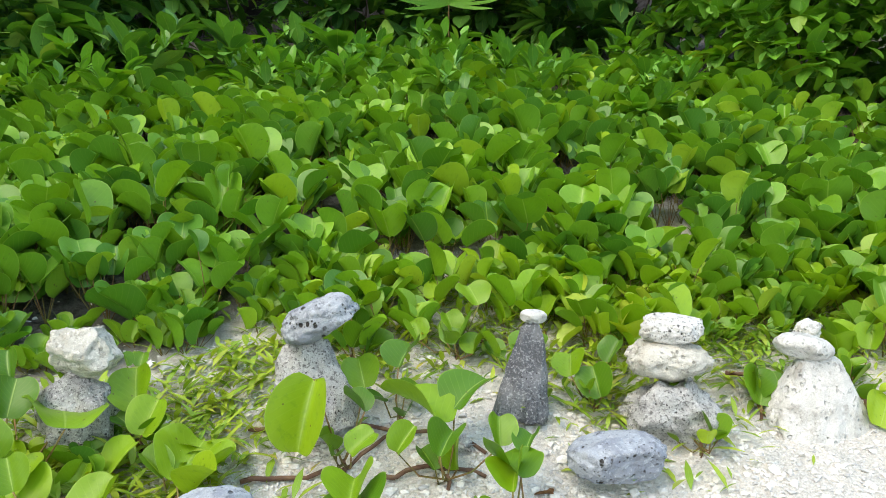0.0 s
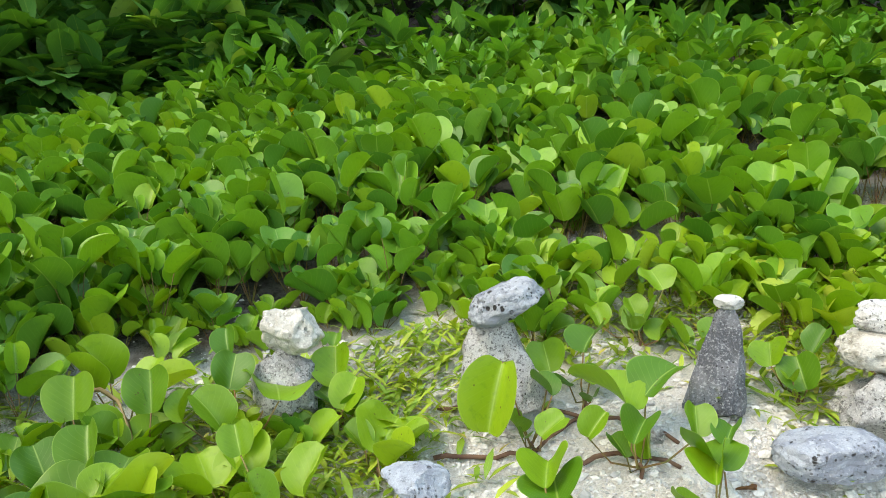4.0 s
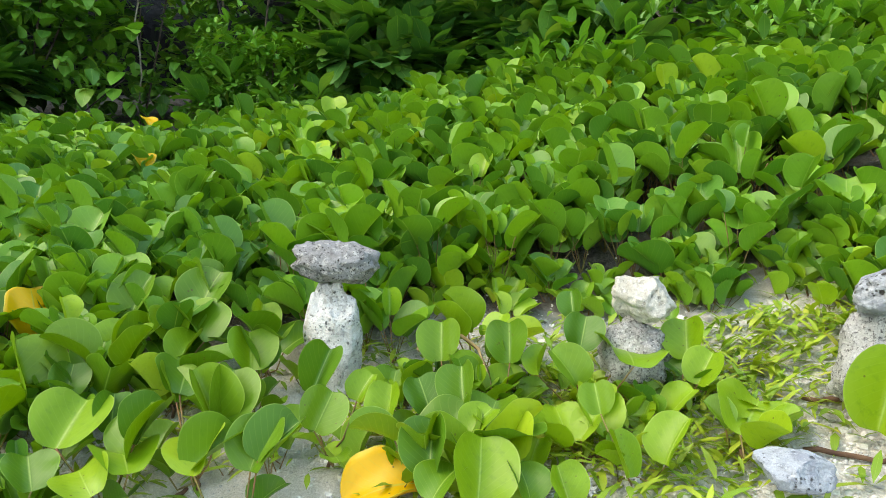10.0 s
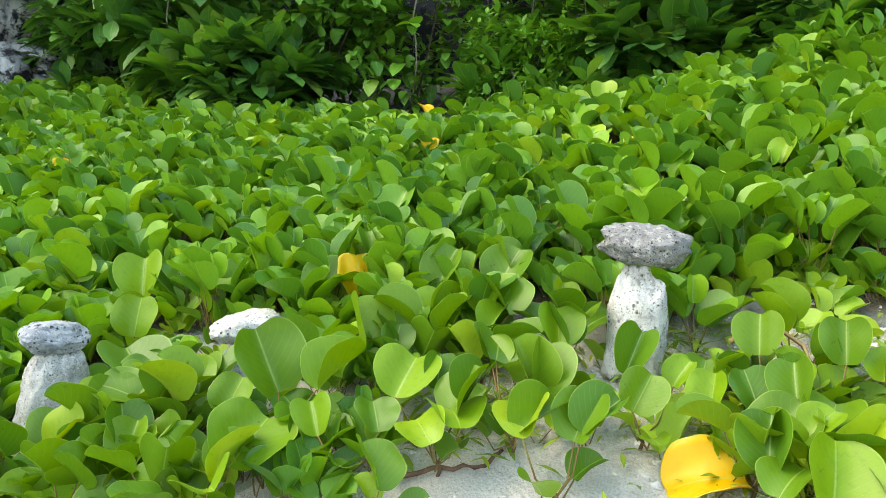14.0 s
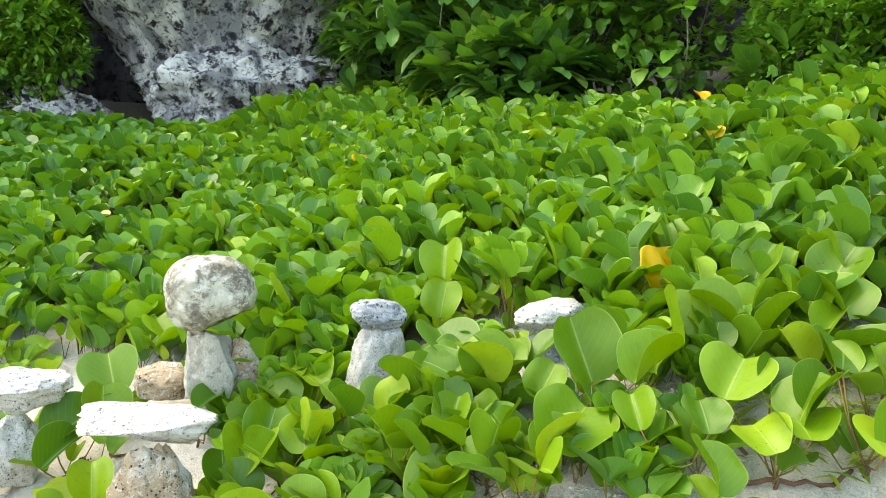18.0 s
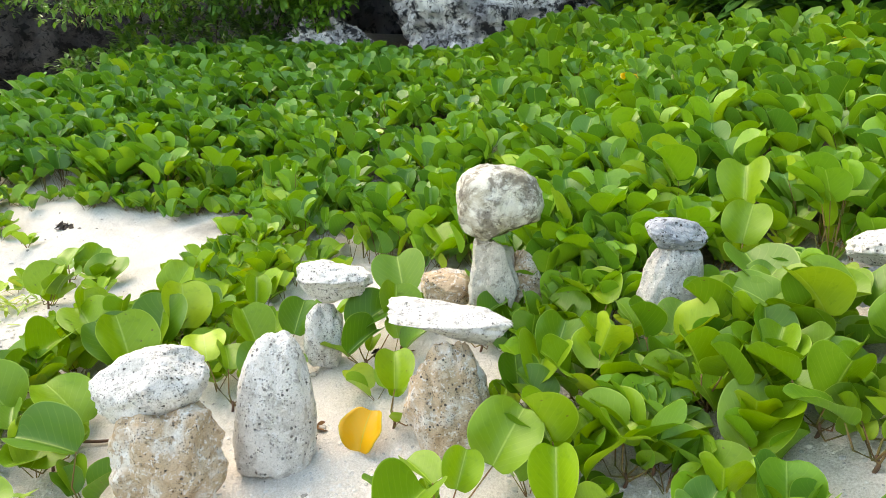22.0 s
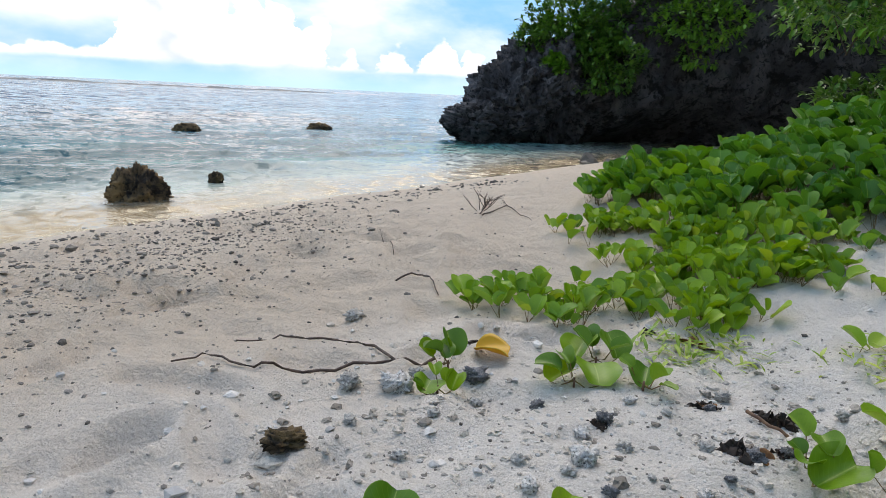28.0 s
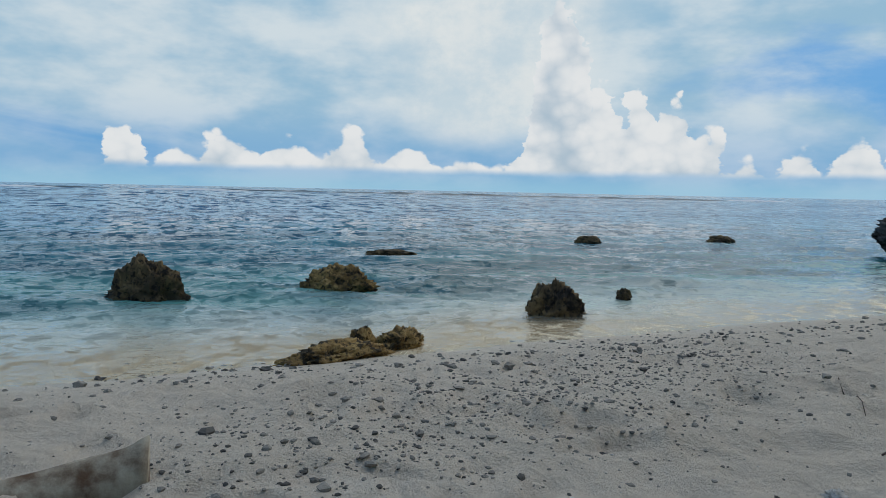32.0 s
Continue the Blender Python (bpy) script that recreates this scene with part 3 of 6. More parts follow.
def build_sea():
    def axis(c, near, n, far):
        t = np.linspace(-1, 1, n)
        return c + np.sign(t) * (np.abs(t) * near + (np.exp(np.abs(t) ** 3 * math.log(far)) - 1))
    X, Y = np.meshgrid(axis(-1.5, 5.5, 430, 3000), axis(-8.0, 4.5, 470, 3000))
    rng = np.random.default_rng(21)
    swell = np.zeros_like(X)
    for i in range(34):
        length = 0.22 * 1.075 ** i
        a = rng.normal(0, 0.5)
        kx, ky, ph = math.sin(a) * 2 * np.pi / length, math.cos(a) * 2 * np.pi / length, rng.uniform(0, 6.28)
        q = kx * X + ky * Y + ph + 0.6 * np.sin(0.31 * kx * Y + ph * 2)
        swell += 0.0055 * length ** 0.85 * (np.sin(q) + 0.25 * np.sin(2 * q + 0.5))
    deep = np.clip((SEA - height(X, Y)) / 0.3, 0.08, 1)
    Z = SEA + swell * deep * np.exp(-(np.hypot(X + 1, Y + 6) / 16) ** 2)
    Z = np.where(height(X, Y) > 0.2, SEA - 1.0, Z)
    n, m = X.shape[1], X.shape[0]
    idx = np.arange(n * m).reshape(m, n)
    faces = np.stack([idx[:-1, :-1], idx[:-1, 1:], idx[1:, 1:], idx[1:, :-1]], -1).reshape(-1, 4)
    ob = new("water", mesh_of("water", np.stack([X, Y, Z], -1).reshape(-1, 3), faces, WATER))
    tagged(ob, "rippled clear blue-green lagoon water reaching the horizon", "sea", kind="structure")
    ob.visible_shadow = False


build_sea()


# ---------------------------------------------------------------- leaves
def leaf_grid(nu, nv, notch, broad, taper):
    """Unit leaf: base at the origin, tip at y = 1; across u in -1..1, along v in 0..1. With a notch: two rounded lobes."""
    u = np.linspace(-1, 1, nu)[None, :]
    if notch > 0:
        s = np.linspace(0, 1, nv)[:, None]
        v = (1 - np.cos(np.pi * s)) / 2
        a = np.pi * (s - 0.5)
        ox = broad * np.cos(a) ** 0.82
        oy = taper + np.where(a < 0, taper, 1 - taper) * np.sin(a)
        oy = oy - notch * np.exp(-(ox / (0.34 * broad)) ** 2) * (a > 0) - 0.05 * np.exp(-((ox / broad - 0.45) / 0.25) ** 2) * (a < 0)
        k = np.abs(u)
        x = np.sign(u) * ox * k
        y = v * (1 - notch) * (1 - k) + oy * k
    else:
        v = np.linspace(0, 1, nv)[:, None]
        w = np.maximum(broad * np.sin(np.pi * np.clip(v, 0, 1) ** taper) ** 0.62, 0.03 * broad)
        x = u * w
        y = v - notch * np.clip((v - 0.55) / 0.45, 0, 1) ** 2 * (1 - np.abs(u)) ** 1.5 + 0.06 * np.abs(u) * v
    uv = np.stack([np.broadcast_to(u / 2 + 0.5, x.shape), np.broadcast_to(v, x.shape)], -1)
    idx = np.arange(nu * nv).reshape(nv, nu)
    faces = np.stack([idx[:-1, :-1], idx[:-1, 1:], idx[1:, 1:], idx[1:, :-1]], -1).reshape(-1, 4)
    return x, y, uv.reshape(-1, 2), faces


def leaves(P, A, T, S, F, grid, C=0.25, R=None):
    """Many folded leaves: places P, azimuths A, tilts above level T, lengths S, fold angles F (radians). Returns vertices, faces, uvs."""
    x, y, uv, faces = grid
    n = len(P)
    x, y = x.reshape(1, -1), y.reshape(1, -1)
    F, S, A, T = [np.asarray(q, dtype=float).reshape(-1, 1) for q in (F, S, A, T)]
    # a soft trough along the midrib, the margin rolling back a little, and a slight twist
    X = x * (1 - (1 - np.cos(F)) * 0.8)
    Zf = np.sin(F) * (np.sqrt(x * x + 0.006) - 0.0775) + 0.30 * x * x - 0.9 * np.maximum(0.0, np.abs(x) - 0.36) ** 2
    bend = C * np.asarray(R if R is not None else np.ones(n)).reshape(-1, 1)
    Z = Zf - bend * (y ** 2) * 0.5 + 0.05 * np.sin(7 * y + 40 * A) * np.abs(x) + 0.16 * np.sin(23 * A) * x * y
    Y = np.broadcast_to(y, X.shape)
    X, Y, Z = X * S, Y * S, Z * S
    y1, z1 = Y * np.cos(T) - Z * np.sin(T), Y * np.sin(T) + Z * np.cos(T)
    xw, yw = X * np.cos(A) - y1 * np.sin(A), X * np.sin(A) + y1 * np.cos(A)
    V = np.stack([xw + P[:, 0:1], yw + P[:, 1:2], z1 + P[:, 2:3]], -1).reshape(-1, 3)
    k = x.shape[1]
    Fc = (faces[None] + (np.arange(n) * k)[:, None, None]).reshape(-1, 4)
    return V, Fc, np.tile(uv, (n, 1))


def stalks(P0, P1, r=0.0011):
    """Three-sided stalks from P0 to P1."""
    n = len(P0)
    a = np.array([0, 2.094, 4.189])
    ring = np.stack([np.cos(a), np.sin(a), 0 * a], -1) * r
    V = np.stack([P0[:, None] + ring[None] * 1.3, P1[:, None] + ring[None]], 1).reshape(-1, 3)
    f = np.array([[0, 1, 4, 3], [1, 2, 5, 4], [2, 0, 3, 5]])
    return V, (f[None] + (np.arange(n) * 6)[:, None, None]).reshape(-1, 4)


VINE = leaf_grid(7, 9, 0.11, 0.57, 0.57)
VINE_NEAR = leaf_grid(9, 13, 0.11, 0.57, 0.57)
VINE_FINE = leaf_grid(13, 19, 0.10, 0.57, 0.57)


def shoots(px, py, rng, size=(0.070, 0.112), per=(4, 6), tall=(0.05, 0.14), grown=None):
    """Leaves and stalks of many upright shoots at px, py: a vase of leaves round each, a small folded young leaf in some."""
    P0, P1, A, T, S, F = [], [], [], [], [], []
    pz = surface(px, py)
    grown = np.ones_like(px) if grown is None else grown
    for x, y, z, g in zip(px, py, pz, grown):
        h, k = rng.uniform(*tall) * g, rng.integers(per[0], per[1] + 1)
        back = math.atan2(-(x - 0.3), y + 0.8) + rng.normal(0, 0.5)
        big = rng.uniform(0.85, 1.1)
        lean = rng.normal(0, 0.012, 2)
        for i in range(k):
            a = back + (i - (k - 1) / 2) * (4.2 / k) + rng.normal(0, 0.35)
            out = rng.uniform(0.012, 0.05) * (0.5 + 0.5 * g)
            young = i == k // 2 and rng.random() < 0.35
            up = rng.uniform(0.9, 1.2) if young else rng.uniform(0.45, 1.0)
            P0.append((x, y, z - 0.005))
            P1.append((x + lean[0] - math.sin(a) * out, y + lean[1] + math.cos(a) * out, z + h * up))
            A.append(a)
            T.append(rng.uniform(1.1, 1.5) if young else rng.uniform(0.55, 1.35))
            S.append(rng.uniform(*size) * big * (0.6 + 0.4 * g) * (0.6 if young else 1.0))
            F.append(rng.uniform(0.9, 1.3) if young else rng.uniform(0.2, 0.95))
    return [np.array(q) for q in (P0, P1, A, T, S, F)]


# ---------------------------------------------------------------- the creeper field
def in_field(x, y):
    """How thickly the creeper grows: 0 on open sand, 1 in the field."""
    wob = 0.12 * np.sin(3.1 * x + 1.7 * y) + 0.09 * np.sin(5.3 * x - 4.1 * y + 1) + 0.05 * np.sin(11 * x + 7 * y)
    front = bank(x, y) - 0.64 + 0.30 * smooth01((y + 0.5) / 0.25) * smooth01((0.62 - y) / 0.15)
    edge = np.minimum(front, inland(x, y) * 0.9 - 0.3) + wob
    edge = np.where(x > -0.45, y - 1.50 + 0.12 * np.clip(x, 0, 1) + wob * 0.4, edge)
    return smooth01(edge / 0.22 + 0.5) * smooth01((reach(x, y) - np.hypot(x + 0.4, y + 0.3)) / 0.3)


def reach(x, y):
    """How far back the field goes before the shrubs and the rock take over, by direction."""
    turn = np.degrees(np.arctan2(-(x + 0.4), y + 0.3))
    return 3.5 + 0.6 * smooth01((4 - turn) / 14) + 0.7 * np.exp(-((turn - 8) / 14) ** 2) + 0.5 * smooth01((turn - 50) / 35) + 1.3 * smooth01((turn - 68) / 14) + 1.0 * smooth01((turn - 97) / 12) - 1.3 * smooth01((turn - 112) / 18)


# small clearings at and before the stone stacks
CLEAR = ((-1.63, 0.33, 0.13), (-1.52, 0.26, 0.10), (-1.42, 0.20, 0.08), (-1.86, 0.20, 0.12), (-1.74, 0.16, 0.11), (-1.64, 0.12, 0.10), (-1.80, 0.0, 0.10), (-1.70, -0.03, 0.10), (-1.95, -0.36, 0.12), (-1.85, -0.38, 0.10), (-1.07, 0.86, 0.12), (-1.0, 0.76, 0.10), (-0.57, 1.1, 0.12), (-0.63, 1.17, 0.26), (-0.50, 1.15, 0.24), (-0.78, 1.18, 0.20), (-0.45, 1.30, 0.20),
         (-2.97, -2.02, 0.26), (-2.93, -1.82, 0.28), (-2.89, -1.60, 0.28), (-2.86, -1.38, 0.26), (-2.72, -1.66, 0.34), (-2.60, -1.85, 0.30), (-2.85, -1.22, 0.16))


def thick(x, y):
    """Mounds of close growth with thin, stalky places between them."""
    q = np.sin(4.3 * x + 2.1 * np.sin(2.7 * y + 0.6)) * np.sin(4.9 * y + 1.7 * np.sin(3.1 * x)) + 0.6 * np.sin(9.1 * x - 6.3 * y + 1.1)
    return np.clip(0.80 + 0.34 * q, 0.28, 1.0)


def build_field():
    rng = np.random.default_rng(11)
    n = 74000
    x, y = rng.uniform(-8.5, 2.6, n), rng.uniform(-7.5, 4.2, n)
    d = np.hypot(x + 0.4, y + 0.4)
    keep = (rng.random(n) < in_field(x, y)) & (rng.random(n) < np.clip(3.1 / np.maximum(d, 0.1), 0.05, 1) * 0.44 * thick(x, y))
    x, y = x[keep], y[keep]
    low = np.ones_like(x)
    for cx, cy, r in CLEAR:
        out = np.hypot(x - cx, y - cy) > r * 0.5
        x, y, low = x[out], y[out], low[out]
        low = np.where(np.hypot(x - cx, y - cy) < r, 0.35, low)
    deep = np.clip((bank(x, y) - 0.2) / 0.7, 0.3, 1.0)
    deep = np.where(x > -0.45, np.clip((y - 1.35) / 0.4, 0.4, 1), deep)
    P0, P1, A, T, S, F = shoots(x, y, rng, tall=(0.07, 0.165), grown=deep * low * (0.62 + 0.42 * thick(x, y)))
    far = np.hypot(P0[:, 0] + 0.4, P0[:, 1] + 0.4)
    S = S * np.clip(far / 4.0, 1, 1.3)
    # far shoots below the headland take the leaf colour with shade painted in
    in_shade = P0[:, 0] + 0.35 * np.sin(3.3 * P0[:, 1]) + rng.normal(0, 0.35, len(P0)) < -3.3
    in_shade &= P0[:, 1] < -0.7 + rng.normal(0, 0.3, len(P0))
    for name, which, grid, mat, label in (("creeper_field", ~in_shade, VINE_NEAR, LEAF, "dense bright green beach creeper with folded rounded leaves on the bank"),
                                          ("creeper_field", in_shade, VINE, LEAF_SHADE, "dense deep green beach creeper below the headland, shade in its colour")):
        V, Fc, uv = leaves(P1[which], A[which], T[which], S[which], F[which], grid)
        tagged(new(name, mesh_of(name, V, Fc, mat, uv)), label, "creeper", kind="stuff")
    V, Fc = stalks(P0, P1)
    ob = new("creeper_stalks", mesh_of("creeper_stalks", V, Fc, STALK))
    tagged(ob, "thin reddish leaf stalks of the creeper on the bank", "stalks", kind="stuff")


build_field()


FRINGE_A = ((-1.94, -2.88, 5, 0.05), (-2.07, -2.84, 5, 0.05), (-2.06, -2.60, 7, 0.06), (-2.22, -2.54, 6, 0.06), (-2.35, -2.50, 6, 0.06), (-2.31, -2.31, 8, 0.07), (-2.48, -2.24, 8, 0.08), (-2.64, -2.19, 8, 0.08), (-2.82, -2.12, 7, 0.08), (-2.46, -1.84, 5, 0.05), (-2.84, -2.78, 12, 0.12), (-2.95, -2.49, 12, 0.12), (-2.93, -3.13, 10, 0.10), (-3.14, -2.06, 9, 0.09), (-3.18, -1.82, 9, 0.07), (-3.17, -1.57, 10, 0.07), (-3.12, -1.34, 10, 0.07), (-2.95, -1.08, 11, 0.08))
FRINGE_B = ((-2.48, -1.01, 14, 0.09), (-2.16, -1.21, 14, 0.09), (-2.02, -1.30, 10, 0.07), (-1.91, -1.39, 8, 0.06), (-2.37, -1.12, 14, 0.09), (-2.10, -1.09, 8, 0.06), (-1.95, -1.13, 6, 0.05), (-1.98, -0.94, 5, 0.05), (-1.71, -1.24, 6, 0.06), (-1.82, -0.55, 4, 0.04), (-1.64, -0.23, 8, 0.06), (-1.51, -0.15, 9, 0.06), (-1.56, -0.06, 8, 0.06), (-1.50, -0.00, 9, 0.06), (-1.88, -0.14, 8, 0.05), (-1.58, 0.08, 9, 0.06), (-1.79, -1.45, 5, 0.06), (-2.35, -0.98, 6, 0.06))
FRINGE_C = ((-2.13, -0.77, 4, 0.04), (-1.70, 0.14, 9, 0.07), (-1.52, 0.21, 8, 0.07), (-1.42, 0.29, 8, 0.07), (-1.37, 0.38, 8, 0.06), (-1.31, 0.49, 8, 0.06), (-1.19, 0.55, 7, 0.06), (-1.11, 0.69, 6, 0.05), (-1.02, 0.76, 6, 0.05), (-0.93, 0.84, 7, 0.06), (-0.86, 0.91, 7, 0.06), (-0.72, 0.78, 6, 0.05), (-0.63, 0.82, 6, 0.05), (-0.58, 0.89, 6, 0.05), (-1.34, 0.60, 8, 0.06), (-1.20, 0.63, 7, 0.06), (-1.06, 0.69, 7, 0.06), (-0.99, 0.76, 5, 0.05))
FRINGE_D = ((-0.87, 0.84, 6, 0.05), (-0.80, 0.96, 6, 0.05), (-0.66, 0.99, 6, 0.05), (-0.59, 1.08, 6, 0.05), (-0.51, 1.14, 5, 0.05))
FRINGE_E = ((-2.97, -3.16, 7, 0.07), (-3.04, -3.01, 9, 0.08), (-3.00, -2.72, 11, 0.09), (-3.18, -2.60, 12, 0.09), (-3.19, -2.41, 12, 0.09), (-2.66, -2.70, 9, 0.08), (-2.66, -2.48, 9, 0.08), (-2.76, -2.34, 9, 0.08), (-2.84, -2.60, 10, 0.09), (-3.12, -2.85, 10, 0.09))
FRINGE = FRINGE_A + FRINGE_B + FRINGE_C + FRINGE_D + FRINGE_E + tuple((0.25 + 0.11 * i, 1.53 + 0.06 * math.sin(i * 2.1), 13, 0.07) for i in range(11)) + ((-0.45, 1.43, 9, 0.06), (-0.60, 1.38, 9, 0.06), (-0.75, 1.30, 9, 0.06), (-0.90, 1.27, 9, 0.06), (-1.03, 1.23, 9, 0.06), (-1.17, 1.22, 9, 0.06), (-1.30, 1.10, 9, 0.06), (-1.45, 1.0, 9, 0.06), (-0.3, 1.5, 8, 0.06), (-0.1, 1.53, 8, 0.06), (0.1, 1.55, 8, 0.06), (-2.73, -0.96, 8, 0.08), (-2.62, -0.77, 8, 0.08), (-1.74, 0.05, 7, 0.05), (-1.72, -0.06, 6, 0.05), (-1.97, 0.30, 8, 0.06), (-1.66, 0.30, 5, 0.05))


def build_fringe():
    """Low clumps of creeper spreading over the open sand."""
    rng = np.random.default_rng(19)
    X, Y, G = [], [], []
    for cx, cy, n, r in FRINGE:
        n = int(n * (1.7 if cy < -0.9 or cy > 1.2 else 0.55))
        X.append(cx + rng.normal(0, r * 1.35, n))
        Y.append(cy + rng.normal(0, r * 1.35, n))
        G.append(rng.uniform(0.25, 0.6, n))
    X, Y, G = np.concatenate(X), np.concatenate(Y), np.concatenate(G)
    for cx, cy, r in CLEAR:
        out = np.hypot(X - cx, Y - cy) > r * 0.5
        X, Y, G = X[out], Y[out], G[out]
        G = np.where(np.hypot(X - cx, Y - cy) < r, 0.2, G)
    P0, P1, A, T, S, F = shoots(X, Y, rng, grown=G, per=(2, 4), size=(0.05, 0.10), tall=(0.04, 0.15))
    V, Fc, uv = leaves(P1, A, T, S, F, VINE)
    tagged(new("creeper_fringe", mesh_of("creeper_fringe", V, Fc, LEAF_FRINGE, uv)), "low light green creeper clumps spreading over the sand", "creeper", kind="stuff")
    V, Fc = stalks(P0, P1)
    tagged(new("fringe_stalks", mesh_of("fringe_stalks", V, Fc, STALK)), "thin stalks of the creeper clumps on the sand", "stalks", kind="stuff")


build_fringe()


# ---------------------------------------------------------------- stones
def stone_mesh(name, size, seed, mat, rough=0.12, square=2.4, fine=0.05, taper=0.0, detail=5, box=0.0, facets=6, cut=(0.74, 0.98), foot=False, lean=0.0, wedge=0.0):
    """A weathered stone of that size: a rounded box with worn facets, dents and fine roughness; its underside is at z = 0."""
    bm = bmesh.new()
    bmesh.ops.create_icosphere(bm, subdivisions=detail, radius=1.0)
    off, own = Vector((seed * 7.3, seed * 3.1, seed * 5.7)), random.Random(seed * 13 + 5)
    planes = []
    for i in range(facets):
        q = Vector((own.gauss(0, 1), own.gauss(0, 1), own.gauss(0, 0.8))).normalized()
        planes.append((q, own.uniform(*cut)))
    if foot:
        planes.append((Vector((0, 0, -1)), 0.72))
    e = box or square
    for v in bm.verts:
        d = v.co.normalized()
        k = ((abs(d.x) ** square + abs(d.y) ** square) ** (e / square) + abs(d.z) ** e) ** (-1.0 / e)
        c = d * k
        for q, o in planes:
            over = c.dot(q) - o
            if over > -0.06:
                c = c - q * (0.9 * max(0.0, over) + 0.2 * (over + 0.06))
        c = c * (1 + rough * noise.noise(d * 1.7 + off) + rough * 0.7 * noise.noise(d * 3.6 + off) + fine * noise.turbulence(d * 6.0 + off, 4, False) - 0.6 * fine * max(0.0, noise.noise(d * 11 + off)))
        s = 1 - taper * c.z
        z = c.z * (1 - wedge * max(0.0, 0.6 - c.x) * 0.6)
        v.co = Vector(((c.x * s + lean * c.z), c.y * s, z))
    lo = Vector([min(v.co[i] for v in bm.verts) for i in range(3)])
    hi = Vector([max(v.co[i] for v in bm.verts) for i in range(3)])
    for v in bm.verts:
        v.co = Vector(((v.co.x - (lo.x + hi.x) / 2) / (hi.x - lo.x) * size[0], (v.co.y - (lo.y + hi.y) / 2) / (hi.y - lo.y) * size[1], (v.co.z - lo.z) / (hi.z - lo.z) * size[2]))
    me = bpy.data.meshes.new(name)
    bm.to_mesh(me)
    bm.free()
    me.materials.append(mat)
    me.polygons.foreach_set("use_smooth", np.ones(len(me.polygons), dtype=bool))
    return me


def stone(name, label, at, size, seed, mat, turn=(0, 0, 0), group="", category="stone", **kw):
    ob = new(name, stone_mesh(name, size, seed, mat, **kw))
    ob.matrix_world = pose(*at, *turn)
    return tagged(ob, label, category, group)


stone("base_stone", "grey porous coral stone standing upright on the sand", (-0.219, 1.136, 0.039), (0.150, 0.120, 0.162), 1, CORAL_SPECKLED, (0, -4, 0.2), "balanced stone stacks", square=2.6, taper=0.36, rough=0.18, box=4.5, foot=True)
stone("cap_stone", "smooth blue-grey coral boulder with dark holes balanced on a stone", (-0.192, 1.127, 0.193), (0.134, 0.107, 0.067), 2, CORAL_CAP, (0, -24, 0.2), "balanced stone stacks", rough=0.10, facets=4)
stone("base_stone", "dark grey tapering coral stone standing on the sand", (0.127, 1.187, 0.041), (0.098, 0.078, 0.174), 3, CORAL_DARK, (0, 3, 0.2), "balanced stone stacks", taper=0.46, rough=0.10, box=4, lean=0.16, facets=7, foot=True)
stone("cap_stone", "small smooth white pebble lying on a dark stone", (0.152, 1.188, 0.208), (0.047, 0.038, 0.025), 4, CORAL_SMOOTH, (0, 3, 0.2), "balanced stone stacks", rough=0.05, fine=0.01, detail=4)
stone("base_stone", "squat rough dark grey coral block on the sand", (0.387, 1.162, -0.007), (0.178, 0.142, 0.132), 5, CORAL_SPECKLED, (0, 0, 0.2), "balanced stone stacks", square=3.2, rough=0.26, box=4, taper=0.12, foot=True)
stone("cap_stone", "rounded cream coral stone set on a dark block", (0.374, 1.163, 0.115), (0.142, 0.113, 0.071), 6, CORAL_CREAM, (0, 4, 0.2), "balanced stone stacks", rough=0.12, facets=3, cut=(0.85, 1.0))
stone("cap_stone", "flat grey pitted coral stone on top of a cream one", (0.381, 1.164, 0.176), (0.113, 0.090, 0.053), 7, CORAL_PITTED, (0, 2, 0.2), "balanced stone stacks", rough=0.10)
stone("loose_stone", "oval blue-grey coral boulder lying on the sand", (0.265, 1.046, -0.016), (0.157, 0.110, 0.074), 8, CORAL_GREY, (0, -3, 0.2), "balanced stone stacks", rough=0.08)
stone("base_stone", "white cone-shaped coral stone rising from the sand", (0.638, 1.188, -0.006), (0.174, 0.130, 0.166), 9, CORAL_SMOOTH, (0, 0, 0.2), "balanced stone stacks", taper=0.52, rough=0.08, fine=0.06, box=6, lean=0.06, facets=3, cut=(0.88, 1.0), foot=True)
stone("cap_stone", "smooth white oval pebble balanced on a white cone", (0.615, 1.189, 0.147), (0.098, 0.078, 0.045), 10, CORAL_SMOOTH, (0, 10, 0.2), "balanced stone stacks", rough=0.05, fine=0.01, detail=4)
stone("base_stone", "grey weathered stone standing behind a white one", (0.723, 1.329, 0.051), (0.055, 0.044, 0.110), 11, CORAL_GREY, (0, 0, 0.2), "balanced stone stacks", taper=0.2, foot=True)
stone("cap_stone", "small pointed white coral chip on a grey stone", (0.707, 1.330, 0.163), (0.059, 0.047, 0.039), 12, CORAL_WHITE, (0, -18, 0.2), "balanced stone stacks", taper=0.3)
stone("cap_stone", "knobbly white coral lump resting on a dark stone", (-0.566, 1.086, 0.136), (0.102, 0.087, 0.083), 13, CORAL_CREAM, (0, -8, 0.2), "balanced stone stacks", rough=0.12, fine=0.06, square=3)
stone("base_stone", "dark grey coral rubble block among the leaves", (-0.585, 1.084, 0.006), (0.128, 0.102, 0.142), 14, CORAL_SPECKLED, (0, 0, 0.2), "balanced stone stacks", rough=0.2, foot=True)
